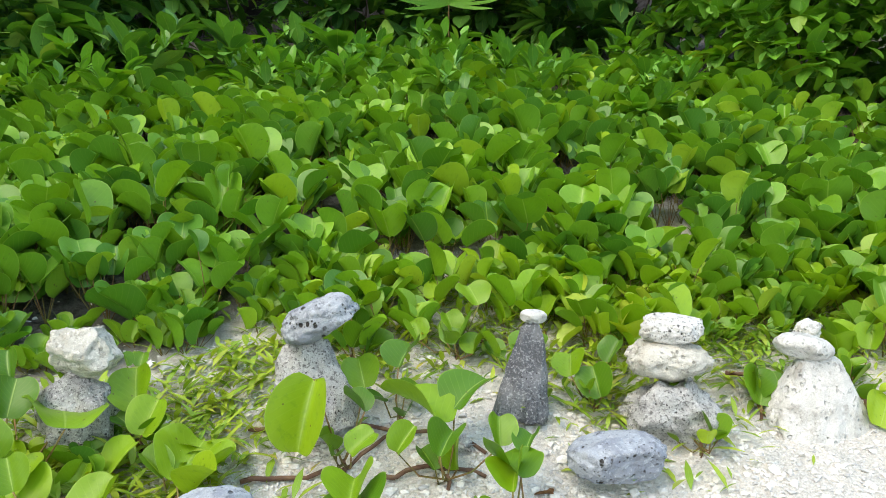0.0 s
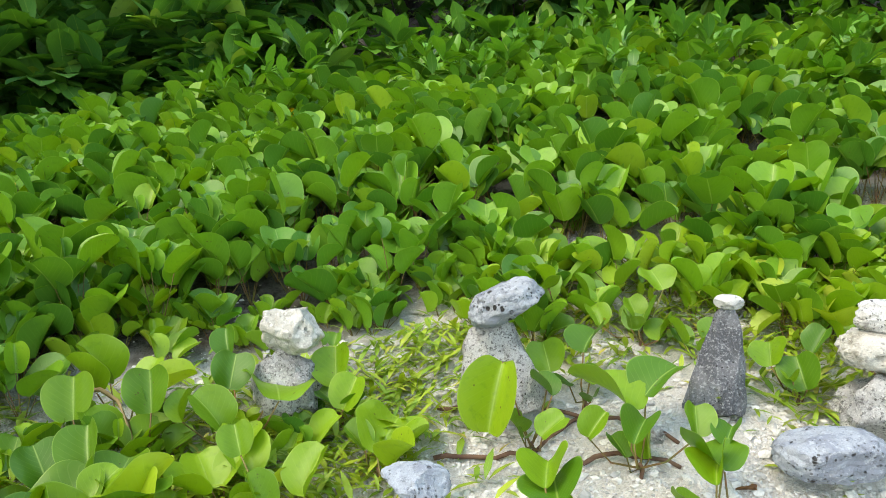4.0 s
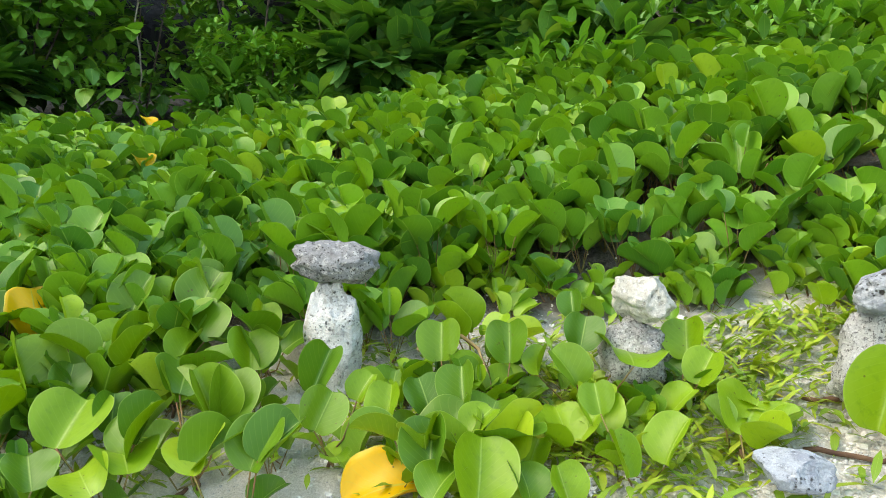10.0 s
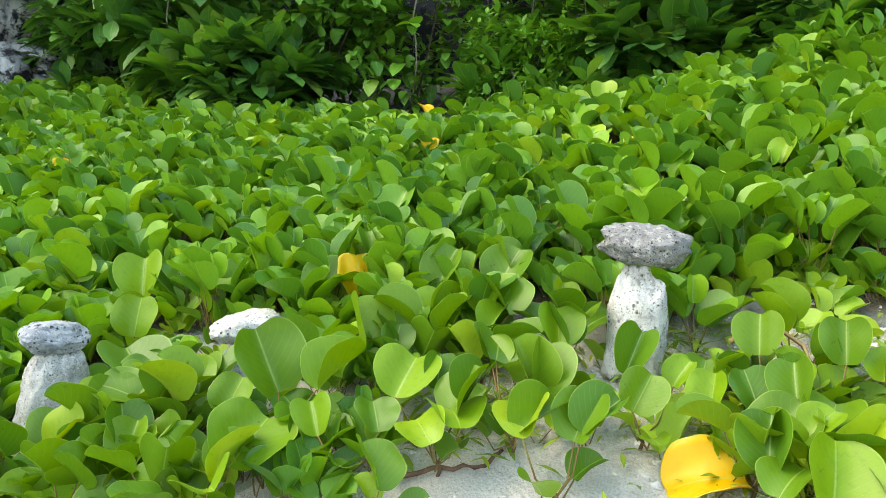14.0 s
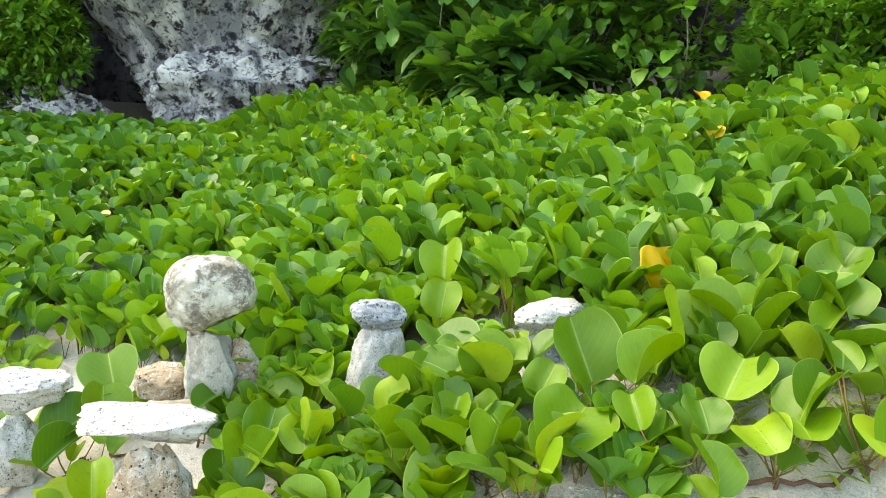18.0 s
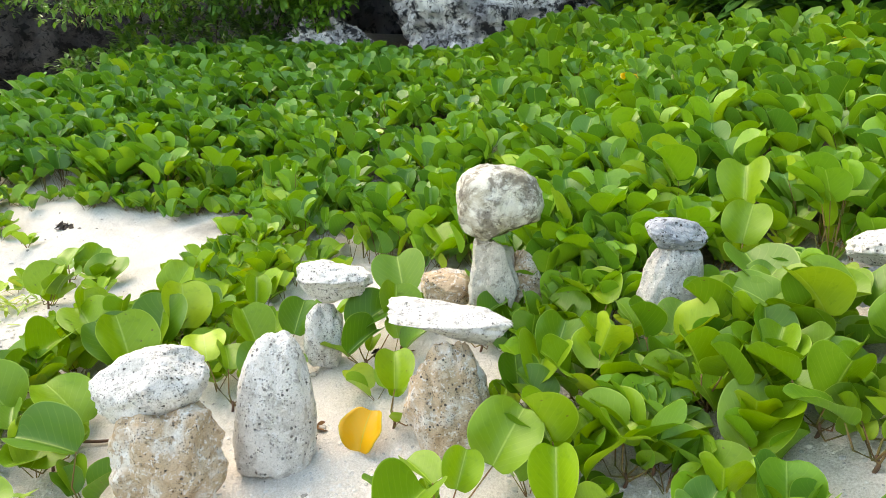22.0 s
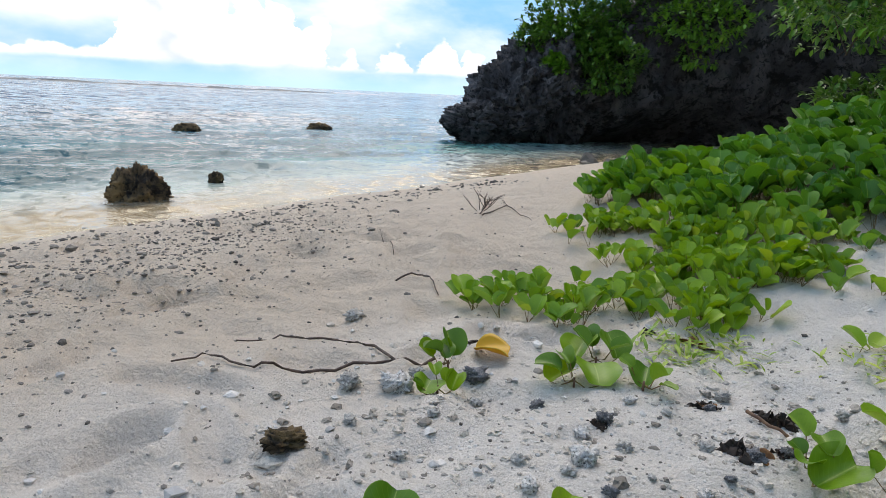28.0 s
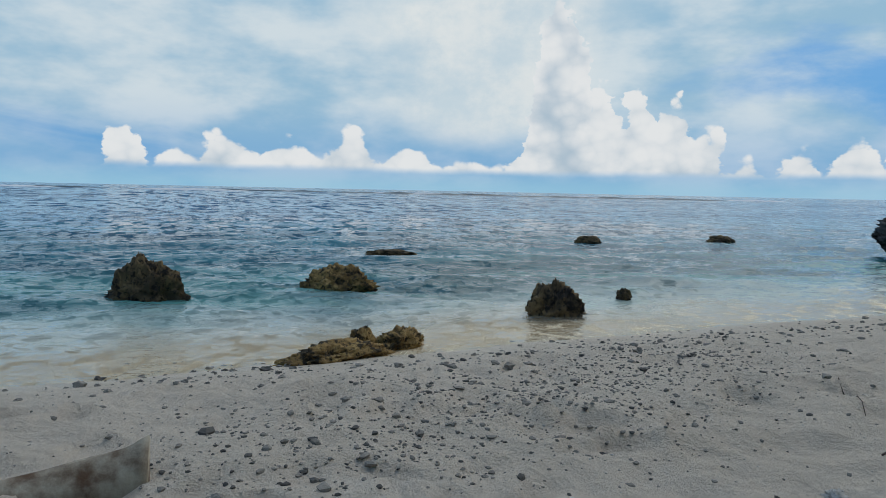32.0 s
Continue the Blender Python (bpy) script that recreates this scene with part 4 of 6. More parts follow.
stone("cap_stone", "flat dark grey porous coral stone balanced on a white column", (-1.071, 0.856, 0.181), (0.173, 0.130, 0.077), 15, CORAL_POROUS, (0, 3, 19), "balanced stone stacks", rough=0.16, square=2.5, taper=0.08, facets=3, cut=(0.85, 1.0))
stone("base_stone", "tall white weathered coral column standing in the creeper", (-1.071, 0.849, -0.030), (0.107, 0.086, 0.219), 16, CORAL_WHITE, (0, 2, 19), "balanced stone stacks", square=2.5, taper=0.06, box=6, rough=0.12, facets=3, cut=(0.88, 1.0), foot=True)
stone("cap_stone", "flat white pitted coral stone resting on a rounded base", (-1.538, -0.942, -0.353), (0.193, 0.145, 0.121), 17, CORAL_PITTED, (0, -14, 97), "balanced stone stacks", rough=0.08, square=2.4, facets=3, cut=(0.8, 0.98))
stone("base_stone", "squat tan coral block with brown stains on the sand", (-1.504, -0.915, -0.503), (0.204, 0.163, 0.191), 18, CORAL_TAN, (0, 0, 97), "balanced stone stacks", square=2.6, rough=0.18, box=3.4, taper=0.08, foot=True)
stone("standing_stone", "upright white tooth-shaped coral stone standing on the sand", (-1.624, -0.762, -0.497), (0.156, 0.125, 0.278), 47, CORAL_WHITE, (0, 0, 97), "balanced stone stacks", taper=0.16, square=2.6, box=2.6, rough=0.06, fine=0.04, facets=0, foot=True)
stone("cap_stone", "white pitted coral stone balanced on a narrow foot", (-1.952, -0.715, -0.264), (0.178, 0.142, 0.104), 20, CORAL_PITTED, (0, 2, 97), "balanced stone stacks", taper=-0.34, rough=0.14)
stone("base_stone", "narrow white coral foot standing among the leaves", (-1.942, -0.734, -0.411), (0.092, 0.074, 0.154), 21, CORAL_PITTED, (0, 0, 97), "balanced stone stacks", rough=0.12, square=3, foot=True)
stone("cap_stone", "flat white coral slab lying on a tapering stone", (-1.671, -0.447, -0.228), (0.242, 0.145, 0.067), 22, CORAL_WHITE, (0, 7, 97), "balanced stone stacks", square=5, box=5, rough=0.08, facets=9, wedge=0.5, cut=(0.7, 1.0))
stone("base_stone", "tan tapering coral stone with small holes carrying a slab", (-1.632, -0.437, -0.438), (0.172, 0.138, 0.227), 23, CORAL_TAN, (0, 0, 97), "balanced stone stacks", taper=0.34, square=2.8, box=5, rough=0.18, foot=True)
stone("cap_stone", "large rounded cream boulder with grey lichen on a stone post", (-1.974, -0.349, -0.096), (0.201, 0.181, 0.172), 24, CORAL_BALL, (0, 2, 97), "balanced stone stacks", rough=0.08, square=2.5, facets=3, fine=0.03)
stone("base_stone", "cream coral post standing under a rounded boulder", (-1.978, -0.342, -0.259), (0.123, 0.086, 0.168), 25, CORAL_CREAM, (0, 0, 97), "balanced stone stacks", square=3.6, taper=0.1, box=6, foot=True)
stone("prop_stone", "brown stained stone leaning against a coral post", (-2.003, -0.257, -0.246), (0.088, 0.062, 0.131), 26, CORAL_TAN, (0, -16, 97), "balanced stone stacks", square=3, taper=0.25, foot=True)
stone("loose_stone", "low pinkish coral stone lying beside a post", (-2.055, -0.443, -0.279), (0.149, 0.119, 0.086), 27, CORAL_TAN, (0, 0, 97), "balanced stone stacks", rough=0.1)
stone("cap_stone", "small blue-grey coral stone capping a tapering post", (-1.822, 0.006, -0.067), (0.134, 0.107, 0.068), 28, CORAL_CAP, (0, 4, 97), "balanced stone stacks", rough=0.08)
stone("base_stone", "pale grey tapering coral post standing in the creeper", (-1.806, 0.006, -0.236), (0.148, 0.118, 0.183), 29, CORAL_POST, (0, 2, 97), "balanced stone stacks", taper=0.24, square=2.6, box=5, facets=3, cut=(0.85, 1.0), foot=True)
stone("cap_stone", "flat white coral stone with dark specks among the leaves", (-1.627, 0.340, -0.041), (0.155, 0.124, 0.073), 30, CORAL_PITTED, (0, -8, 78), "balanced stone stacks", rough=0.12)
stone("base_stone", "blue-grey coral stone carrying a flat white one", (-1.625, 0.324, -0.126), (0.100, 0.080, 0.092), 31, CORAL_GREY, (0, 0, 78), "balanced stone stacks", foot=True)
stone("loose_stone", "smooth pale blue-grey coral boulder lying on the sand", (-0.306, 0.908, -0.030), (0.100, 0.070, 0.052), 32, CORAL_GREY, (0, 4, 19), "balanced stone stacks", rough=0.07)


# ---------------------------------------------------------------- shrubs, cliff, rocks
def shrub(x, y, z, r, h, seed, mat, tufts, size, label, per=7, droop=0.5, group="shrubs behind the bank", wide=1.0):
    """A leafy shrub: tufts of leaves round twig ends, over the whole crown."""
    rng = np.random.default_rng(seed)
    ob = thing("shrub", label, "shrub", group, at=(x, y, z))
    d = rng.normal(size=(tufts, 3))
    d /= np.linalg.norm(d, axis=1, keepdims=True)
    k = rng.uniform(0.3, 1.0, (tufts, 1)) ** 0.4
    lump = 1 + 0.2 * np.sin(5 * d[:, :1] + seed) + 0.18 * np.sin(6 * d[:, 2:] + 2 * seed) + 0.14 * np.sin(9 * d[:, 1:2])
    C = d * k * lump * [r, r, h / 2] + [0, 0, h / 2]
    C[:, 2] = np.maximum(C[:, 2], 0.03)
    axis = d + [0, 0, 0.7] + rng.normal(0, 0.25, d.shape)
    axis /= np.linalg.norm(axis, axis=1, keepdims=True)
    C2, ax2 = np.repeat(C, per, 0), np.repeat(axis, per, 0)
    n = len(C2)
    side = np.cross(ax2, rng.normal(size=(n, 3)))
    side /= np.linalg.norm(side, axis=1, keepdims=True)
    lean = rng.uniform(0.1, 1.0, (n, 1))
    way = ax2 * (1 - lean * droop) + side * (0.35 + 0.65 * lean)
    way /= np.linalg.norm(way, axis=1, keepdims=True)
    P = C2 + way * 0.01 + ax2 * rng.uniform(-0.02, 0.03, (n, 1))
    S = rng.uniform(*size, n) * np.repeat(rng.uniform(0.7, 1.1, tufts), per)
    V, Fc, uv = leaves(P, np.arctan2(-way[:, 0], way[:, 1]), np.arcsin(np.clip(way[:, 2], -1, 1)), S, rng.uniform(0.0, 0.3, n), leaf_grid(5, 6, -0.05, 0.24 * wide, 1.2 if wide < 1.4 else 0.62), 0.45)
    child("crown", mesh_of("crown", V, Fc, mat, uv), ob)
    for i in range(4 if r > 0.2 else 0):
        V, Fc = stalks(np.array([[rng.normal(0, 0.04), rng.normal(0, 0.04), -0.06]]), C[rng.integers(0, tufts, 1)], 0.006)
        child("branch", mesh_of("branch", V, Fc, TWIG), ob)
    return ob


def polar(azimuth, dist):
    """Place by its turn from +y to the left and its distance from the first eye's ground."""
    a = radians(azimuth)
    return -math.sin(a) * dist - 0.3, math.cos(a) * dist - 0.2


DARK = "dark green large-leaved seaside shrub in tufts behind the creeper"
HEART = "bright green heart-leaved climber hanging over the shrubs"
FINE = "fine-leaved green bush at the edge of the creeper"
HERB = "light green upright herbs growing out of the creeper"
for i, (a, dist, r, h, kind) in enumerate([(-50, 4.2, 0.9, 1.5, 1), (-38, 4.1, 0.8, 1.4, 1), (-27, 4.2, 0.75, 1.4, 1), (-17, 4.6, 0.75, 1.4, 0), (-7, 4.9, 0.7, 1.4, 0), (3, 4.95, 0.7, 1.4, 0), (12, 4.9, 0.75, 1.4, 2), (21, 4.6, 0.75, 1.5, 0),
                                           (30, 4.25, 0.75, 1.6, 0), (39, 4.2, 0.75, 1.6, 0), (48, 4.25, 0.7, 1.7, 2), (56, 4.35, 0.65, 1.7, 1), (64, 4.2, 0.6, 1.8, 1), (70, 4.6, 0.75, 1.8, 0), (75, 4.9, 0.7, 1.9, 0), (79.5, 5.7, 0.55, 1.9, 0),
                                           (-44, 3.75, 0.4, 0.7, 1), (-31, 3.75, 0.4, 0.7, 1), (27, 3.8, 0.35, 0.6, 0), (37, 3.75, 0.35, 0.55, 0), (47, 3.8, 0.35, 0.55, 2), (70, 4.1, 0.35, 0.6, 0)]):
    x, y = polar(a, dist)
    z = ground_z(x, y) - 0.05
    if kind == 0:
        shrub(x, y, z, r, h, 20 + i, SHRUB, 230, (0.12, 0.24), DARK, 7)
    elif kind == 1:
        shrub(x, y, z, r, h, 20 + i, SHRUB_LIGHT, 420, (0.06, 0.10), HEART, 4, 0.9, wide=1.7)
    else:
        shrub(x, y, z, r, h, 20 + i, SHRUB_LIGHT, 700, (0.04, 0.07), FINE, 6, 0.7)
for i in range(26):
    a, dist = -22 + 2.0 * i + 3 * math.sin(i * 2.7), 3.3 + 0.4 * math.sin(i * 1.9)
    x, y = polar(a, dist)
    shrub(x, y, ground_z(x, y), 0.10, 0.30, 60 + i, SHRUB_LIGHT, 9, (0.06, 0.11), HERB, 6, 0.2, "herbs in the creeper")


for i in range(16):
    x, y = polar(4 + 3.0 * i + 2 * math.sin(i * 3.1), 3.62 + 0.22 * math.sin(i * 2.3))
    shrub(x, y, ground_z(x, y) + 0.02, 0.13, 0.26, 160 + i, SHRUB if i % 3 else SHRUB_LIGHT, 5, (0.11, 0.19), "upright rosette of large ribbed leaves at the field's edge", 9, 0.25, "rosettes at the field's edge", 1.15)


def fan_palm(x, y, z, size):
    """A fan-shaped palm leaf of narrow leaflets on its stalk, rising behind the shrubs."""
    ob = thing("fan_palm", "pale green fan-shaped palm leaf behind the shrubs", "palm", at=(x, y, z))
    a = np.linspace(-1.9, 1.9, 22)
    grid = leaf_grid(3, 6, -0.02, 0.035, 1.0)
    for k in a:
        V, Fc, uv = leaves(np.zeros((1, 3)), [0.0], [1.1], [size * (1 - 0.08 * k * k)], [0.3], grid, 0.3)
        child("leaflet", mesh_of("leaflet", V, Fc, SHRUB_LIGHT, uv), ob, pose(0, 0, 0, 0, math.degrees(k), 180))
    V, Fc = stalks(np.array([[0.0, 0.1, ground_z(x, y) - z]]), np.zeros((1, 3)), 0.006)
    child("stalk", mesh_of("stalk", V, Fc, STALK), ob)


fan_palm(0.02, 4.0, 1.72, 0.42)


def rock_mass(name, label, at, size, seed, mat, rough=0.3, undercut=0.0, detail=6, category="rock", kind="", fine=0.12, square=2.6, turn=0, freq=1.0, taper=0.0):
    bm = bmesh.new()
    bmesh.ops.create_icosphere(bm, subdivisions=detail, radius=1.0)
    off = Vector((seed * 3.7, seed * 9.1, seed * 2.3))
    for v in bm.verts:
        d = v.co.normalized()
        k = (abs(d.x) ** square + abs(d.y) ** square + abs(d.z) ** square) ** (-1.0 / square)
        k *= 1 + rough * noise.noise(d * 1.6 * freq + off) + rough * 0.5 * noise.noise(d * 4 * freq + off) + fine * noise.turbulence(d * 9 * freq + off, 4, False)
        c = d * k
        s = (1 - undercut * smooth01((0.25 - c.z) / 0.9)) * (1 - taper * c.z)
        v.co = Vector((c.x * size[0] / 2 * s, c.y * size[1] / 2 * s, c.z * size[2] / 2))
    me = bpy.data.meshes.new(name)
    bm.to_mesh(me)
    bm.free()
    me.materials.append(mat)
    me.polygons.foreach_set("use_smooth", np.ones(len(me.polygons), dtype=bool))
    ob = new(name, me)
    ob.matrix_world = pose(*at, 0, 0, turn)
    return tagged(ob, label, category, kind=kind)


def cliff(name, label, plan, tops, foot, cut, mat, seed, back=3.0, category="cliff", n=220, m=70, rough=0.35, lift=0.4):
    """A rock face along a plan line: its top rises and falls by tops, its foot is undercut; it closes backwards at the top."""
    plan = np.array(plan, dtype=float)
    seg = np.r_[0, np.cumsum(np.hypot(*np.diff(plan, axis=0).T))]
    u = np.linspace(0, seg[-1], n)
    px, py = np.interp(u, seg, plan[:, 0]), np.interp(u, seg, plan[:, 1])
    k = np.ones(9) / 9
    px[4:-4], py[4:-4] = np.convolve(px, k, "valid"), np.convolve(py, k, "valid")
    tx, ty = np.gradient(px), np.gradient(py)
    ln = np.hypot(tx, ty)
    nx, ny = ty / ln, -tx / ln
    top, bite = np.interp(u, seg, tops), np.interp(u, seg, cut)
    V = np.zeros((m, n, 3))
    for j in range(m):
        v = min(1.0, j / (m * 0.75))
        over = max(0.0, (j / m - 0.75) / 0.25)
        for i in range(n):
            z = foot + v * (top[i] - foot)
            q = Vector((px[i] * 0.9 + seed, py[i] * 0.9, z * 1.1))
            r = rough * noise.noise(q * 1.1) + rough * 0.6 * noise.noise(q * 2.9) + rough * 0.45 * noise.turbulence(q * 5.5, 4, False)
            inn = bite[i] * (1 - smooth01(v / 0.42)) + 0.55 * max(0.0, v - 0.5) ** 2 * (top[i] - foot) * 0.5 + over * back * min(1.0, max(0.05, (top[i] + 0.2) / 3.0))
            V[j, i] = (px[i] + nx[i] * (r - inn), py[i] + ny[i] * (r - inn), z + 0.5 * rough * noise.noise(q * 2.1) * v + over * lift)
    idx = np.arange(n * m).reshape(m, n)
    faces = np.stack([idx[:-1, :-1], idx[:-1, 1:], idx[1:, 1:], idx[1:, :-1]], -1).reshape(-1, 4)
    ob = new(name, mesh_of(name, V.reshape(-1, 3), faces, mat))
    return tagged(ob, label, category, kind="structure")


# inner tops of 9 to 12 m are unseen, added to shade the field
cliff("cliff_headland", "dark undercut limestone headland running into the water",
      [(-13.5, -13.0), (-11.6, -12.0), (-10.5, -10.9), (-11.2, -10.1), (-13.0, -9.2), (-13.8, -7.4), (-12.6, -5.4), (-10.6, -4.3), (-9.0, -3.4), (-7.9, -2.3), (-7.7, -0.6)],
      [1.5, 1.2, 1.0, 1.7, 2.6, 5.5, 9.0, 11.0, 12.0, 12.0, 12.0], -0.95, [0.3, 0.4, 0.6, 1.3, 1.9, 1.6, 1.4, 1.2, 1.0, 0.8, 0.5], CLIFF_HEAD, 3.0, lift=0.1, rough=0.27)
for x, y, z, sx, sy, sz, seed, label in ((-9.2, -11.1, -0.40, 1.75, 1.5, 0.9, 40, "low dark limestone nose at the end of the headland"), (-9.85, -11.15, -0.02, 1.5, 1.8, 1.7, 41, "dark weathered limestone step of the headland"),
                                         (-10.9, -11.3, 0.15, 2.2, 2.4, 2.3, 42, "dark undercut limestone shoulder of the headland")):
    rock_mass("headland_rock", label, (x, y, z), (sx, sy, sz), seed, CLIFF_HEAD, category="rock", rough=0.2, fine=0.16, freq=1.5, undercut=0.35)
# added backing that closes the view behind the shrubs with painted shade
cliff("cliff_backing", "added near-black backing cliff behind the shrubs, shade in its colour", [(-7.6, -0.8), (-6.9, 1.4), (-5.6, 3.6), (-3.2, 5.2), (0.0, 6.1), (3.0, 5.8), (6.0, 4.4), (9.0, 1.0)], [12.0, 8.5, 5.5, 4.6, 4.4, 4.4, 4.4, 4.4], -0.6, [0.3] * 8, CLIFF_SHADE, 8.0)
rock_mass("cliff_boulder", "pale grey weathered limestone boulder overhanging the creeper", (-6.85, -0.40, 1.72), (1.9, 2.6, 1.95), 9, CLIFF, undercut=0.40, category="boulder", rough=0.2, fine=0.05, freq=1.0)
rock_mass("boulder_foot", "grey folded limestone foot under the pale boulder", (-6.62, -0.12, 0.80), (1.4, 1.7, 1.0), 14, CLIFF, category="boulder", rough=0.25, fine=0.07, freq=1.1)
rock_mass("low_boulder", "low pale rough limestone block beside the creeper", (-6.45, -1.62, 0.52), (0.6, 0.7, 0.56), 15, CLIFF, category="boulder", rough=0.3, fine=0.08, freq=1.4)
for i, (x, y, z, r, h) in enumerate([(-6.35, -2.0, 0.78, 0.45, 1.1), (-6.45, -2.55, 0.80, 0.5, 1.1), (-6.5, -3.2, 0.78, 0.55, 1.1), (-6.25, -1.66, 0.72, 0.24, 0.9), (-6.8, -3.9, 0.7, 0.6, 1.2)]):
    shrub(x, y, z, r, h, 300 + i, SHRUB_LIGHT if i in (0, 2, 3) else SHRUB, 520, (0.05, 0.09), "bright green fine-leaved bush hanging over the cliff's hollow", 6, 0.9, "bushes on the cliff")
# added undergrowth, its dark leaves standing in for the hollow's shadow
for i, (x, y) in enumerate([(-6.5, -2.05), (-6.6, -2.6), (-6.6, -3.2), (-6.9, -3.8)]):
    shrub(x, y, ground_z(x, y) - 0.05, 0.38, 0.42, 320 + i, SHRUB_DARK, 160, (0.05, 0.10), "added dark undergrowth in place of the shade in the cliff's hollow", 6, 0.5, "undergrowth below the cliff")
BUSH = "dark green leafy bush growing on the limestone headland"
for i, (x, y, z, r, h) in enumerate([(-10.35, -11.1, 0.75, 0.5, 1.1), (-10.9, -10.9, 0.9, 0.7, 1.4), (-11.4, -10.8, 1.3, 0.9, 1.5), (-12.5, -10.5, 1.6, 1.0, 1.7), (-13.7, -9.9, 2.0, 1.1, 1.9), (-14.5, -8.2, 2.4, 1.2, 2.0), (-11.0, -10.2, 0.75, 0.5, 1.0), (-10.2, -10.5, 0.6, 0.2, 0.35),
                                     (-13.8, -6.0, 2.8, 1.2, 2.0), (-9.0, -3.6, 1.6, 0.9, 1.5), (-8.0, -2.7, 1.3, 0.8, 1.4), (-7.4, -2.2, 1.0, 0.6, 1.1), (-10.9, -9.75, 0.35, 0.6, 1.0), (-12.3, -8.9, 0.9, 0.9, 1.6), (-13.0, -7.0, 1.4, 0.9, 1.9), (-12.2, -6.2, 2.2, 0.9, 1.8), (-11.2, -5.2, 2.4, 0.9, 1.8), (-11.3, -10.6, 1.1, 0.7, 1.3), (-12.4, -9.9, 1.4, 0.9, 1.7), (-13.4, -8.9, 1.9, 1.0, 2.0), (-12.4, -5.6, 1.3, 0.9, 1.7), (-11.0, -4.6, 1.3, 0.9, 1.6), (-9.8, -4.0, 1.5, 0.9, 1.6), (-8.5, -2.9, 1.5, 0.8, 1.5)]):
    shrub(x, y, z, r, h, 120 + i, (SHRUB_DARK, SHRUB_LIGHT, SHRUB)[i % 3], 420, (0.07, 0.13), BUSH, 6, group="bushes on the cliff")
for i, (x, y, sx, sy, sz, tan) in enumerate([(1.5, -7.25, 0.58, 0.38, 0.56, 0), (-0.04, -7.7, 0.60, 0.34, 0.36, 1), (-1.73, -6.5, 0.40, 0.32, 0.42, 0), (-0.12, -5.08, 0.60, 0.22, 0.15, 1), (-0.49, -5.43, 0.28, 0.16, 0.16, 1), (-0.26, -5.36, 0.16, 0.12, 0.18, 1), (-4.35, -13.6, 0.48, 0.32, 0.26, 0), (-7.4, -14.5, 0.50, 0.32, 0.22, 0), (-0.65, -11.2, 0.6, 0.35, 0.10, 0), (-2.62, -7.35, 0.12, 0.1, 0.11, 0)]):
    rock_mass("sea_rock", "tan weathered rock at the edge of the water" if tan else "dark brown weathered rock standing in the shallows", (x, y, SEA + 0.02), (sx, sy, sz), 30 + i, SEA_ROCK_TAN if tan else SEA_ROCK, detail=5, taper=0.3 if i in (0, 2) else 0.2, rough=0.34, fine=0.22, freq=1.3, turn=34 if i in (3, 4, 5) else 0)


# ---------------------------------------------------------------- creeper plants near the stones
LEAF_SHAPES = []
for i, (fold, curl) in enumerate([(0.45, 0.3), (0.65, 0.45), (0.8, 0.3), (0.95, 0.5), (0.5, 0.65), (1.05, 0.35), (0.65, -0.1), (0.35, 0.7), (0.75, 0.7), (0.45, 0.2)]):
    V, Fc, uv = leaves(np.zeros((1, 3)), [0.0], [0.0], [1.0], [fold], VINE_FINE, curl)
    V[:, 2] += 0.06 * np.sin(7 * V[:, 1] + i) * np.abs(V[:, 0]) + 0.02 * np.sin(13 * V[:, 0] + 2 * i)
    LEAF_SHAPES.append(mesh_of("leaf", V, Fc, LEAF_NEAR, uv))
pick, crown = random.Random(4), random.Random(12)


def tube(points, r0, r1, mat, name="stem", sides=6):
    """A tapering tube through the points."""
    pts = [Vector(p) for p in points]
    V, F = [], []
    for i, p in enumerate(pts):
        way = (pts[min(i + 1, len(pts) - 1)] - pts[max(i - 1, 0)]).normalized()
        a = way.orthogonal().normalized()
        b = way.cross(a)
        r = r0 + (r1 - r0) * i / (len(pts) - 1)
        for k in range(sides):
            t = 2 * math.pi * k / sides
            V.append(p + (a * math.cos(t) + b * math.sin(t)) * r)
    for i in range(len(pts) - 1):
        for k in range(sides):
            F.append((i * sides + k, i * sides + (k + 1) % sides, (i + 1) * sides + (k + 1) % sides, (i + 1) * sides + k))
    F += [tuple(range(sides))[::-1], tuple((len(pts) - 1) * sides + k for k in range(sides))]
    return mesh_of(name, V, F, mat)


def creeper_plant(root, *blades):
    """One shoot of beach creeper: leaves given by base, turn, tilt and length, each on its stalk."""
    z = ground_z(*root)
    ob = thing("creeper_plant", "beach creeper shoot with rounded folded bright green leaves", "plant", "creeper shoots by the stones", at=(root[0], root[1], z))
    foot = Vector((0, 0, -0.006))
    child("stem", tube([foot, (0.004, 0.003, 0.012), (0.0, 0.0, 0.024)], 0.0032, 0.0026, STEM), ob)
    mean = sum(v[5] for v in blades) / len(blades)
    more = []
    for i in range(3 if len(blades) < 3 else 2):
        a = crown.uniform(0, 360)
        out, up = crown.uniform(0.015, 0.045), crown.uniform(0.02, 0.05)
        more.append((root[0] - math.sin(radians(a)) * out, root[1] + math.cos(radians(a)) * out, z + up, a, crown.uniform(25, 70), mean * crown.uniform(0.45, 0.75)))
    for x, y, bz, turn, tilt, size in (*blades, *more):
        if root[1] < -1.6:
            tilt, size = tilt * 0.7, size * 0.92
        base = Vector((x - root[0], y - root[1], bz - z))
        blade = child("leaf", pick.choice(LEAF_SHAPES), ob, Matrix.Translation(base) @ pose(0, 0, 0, tilt, pick.uniform(-22, 22), turn) @ Matrix.Scale(size, 4))
        mid = base * 0.5 + Vector((pick.uniform(-0.008, 0.008), pick.uniform(-0.008, 0.008), -0.006))
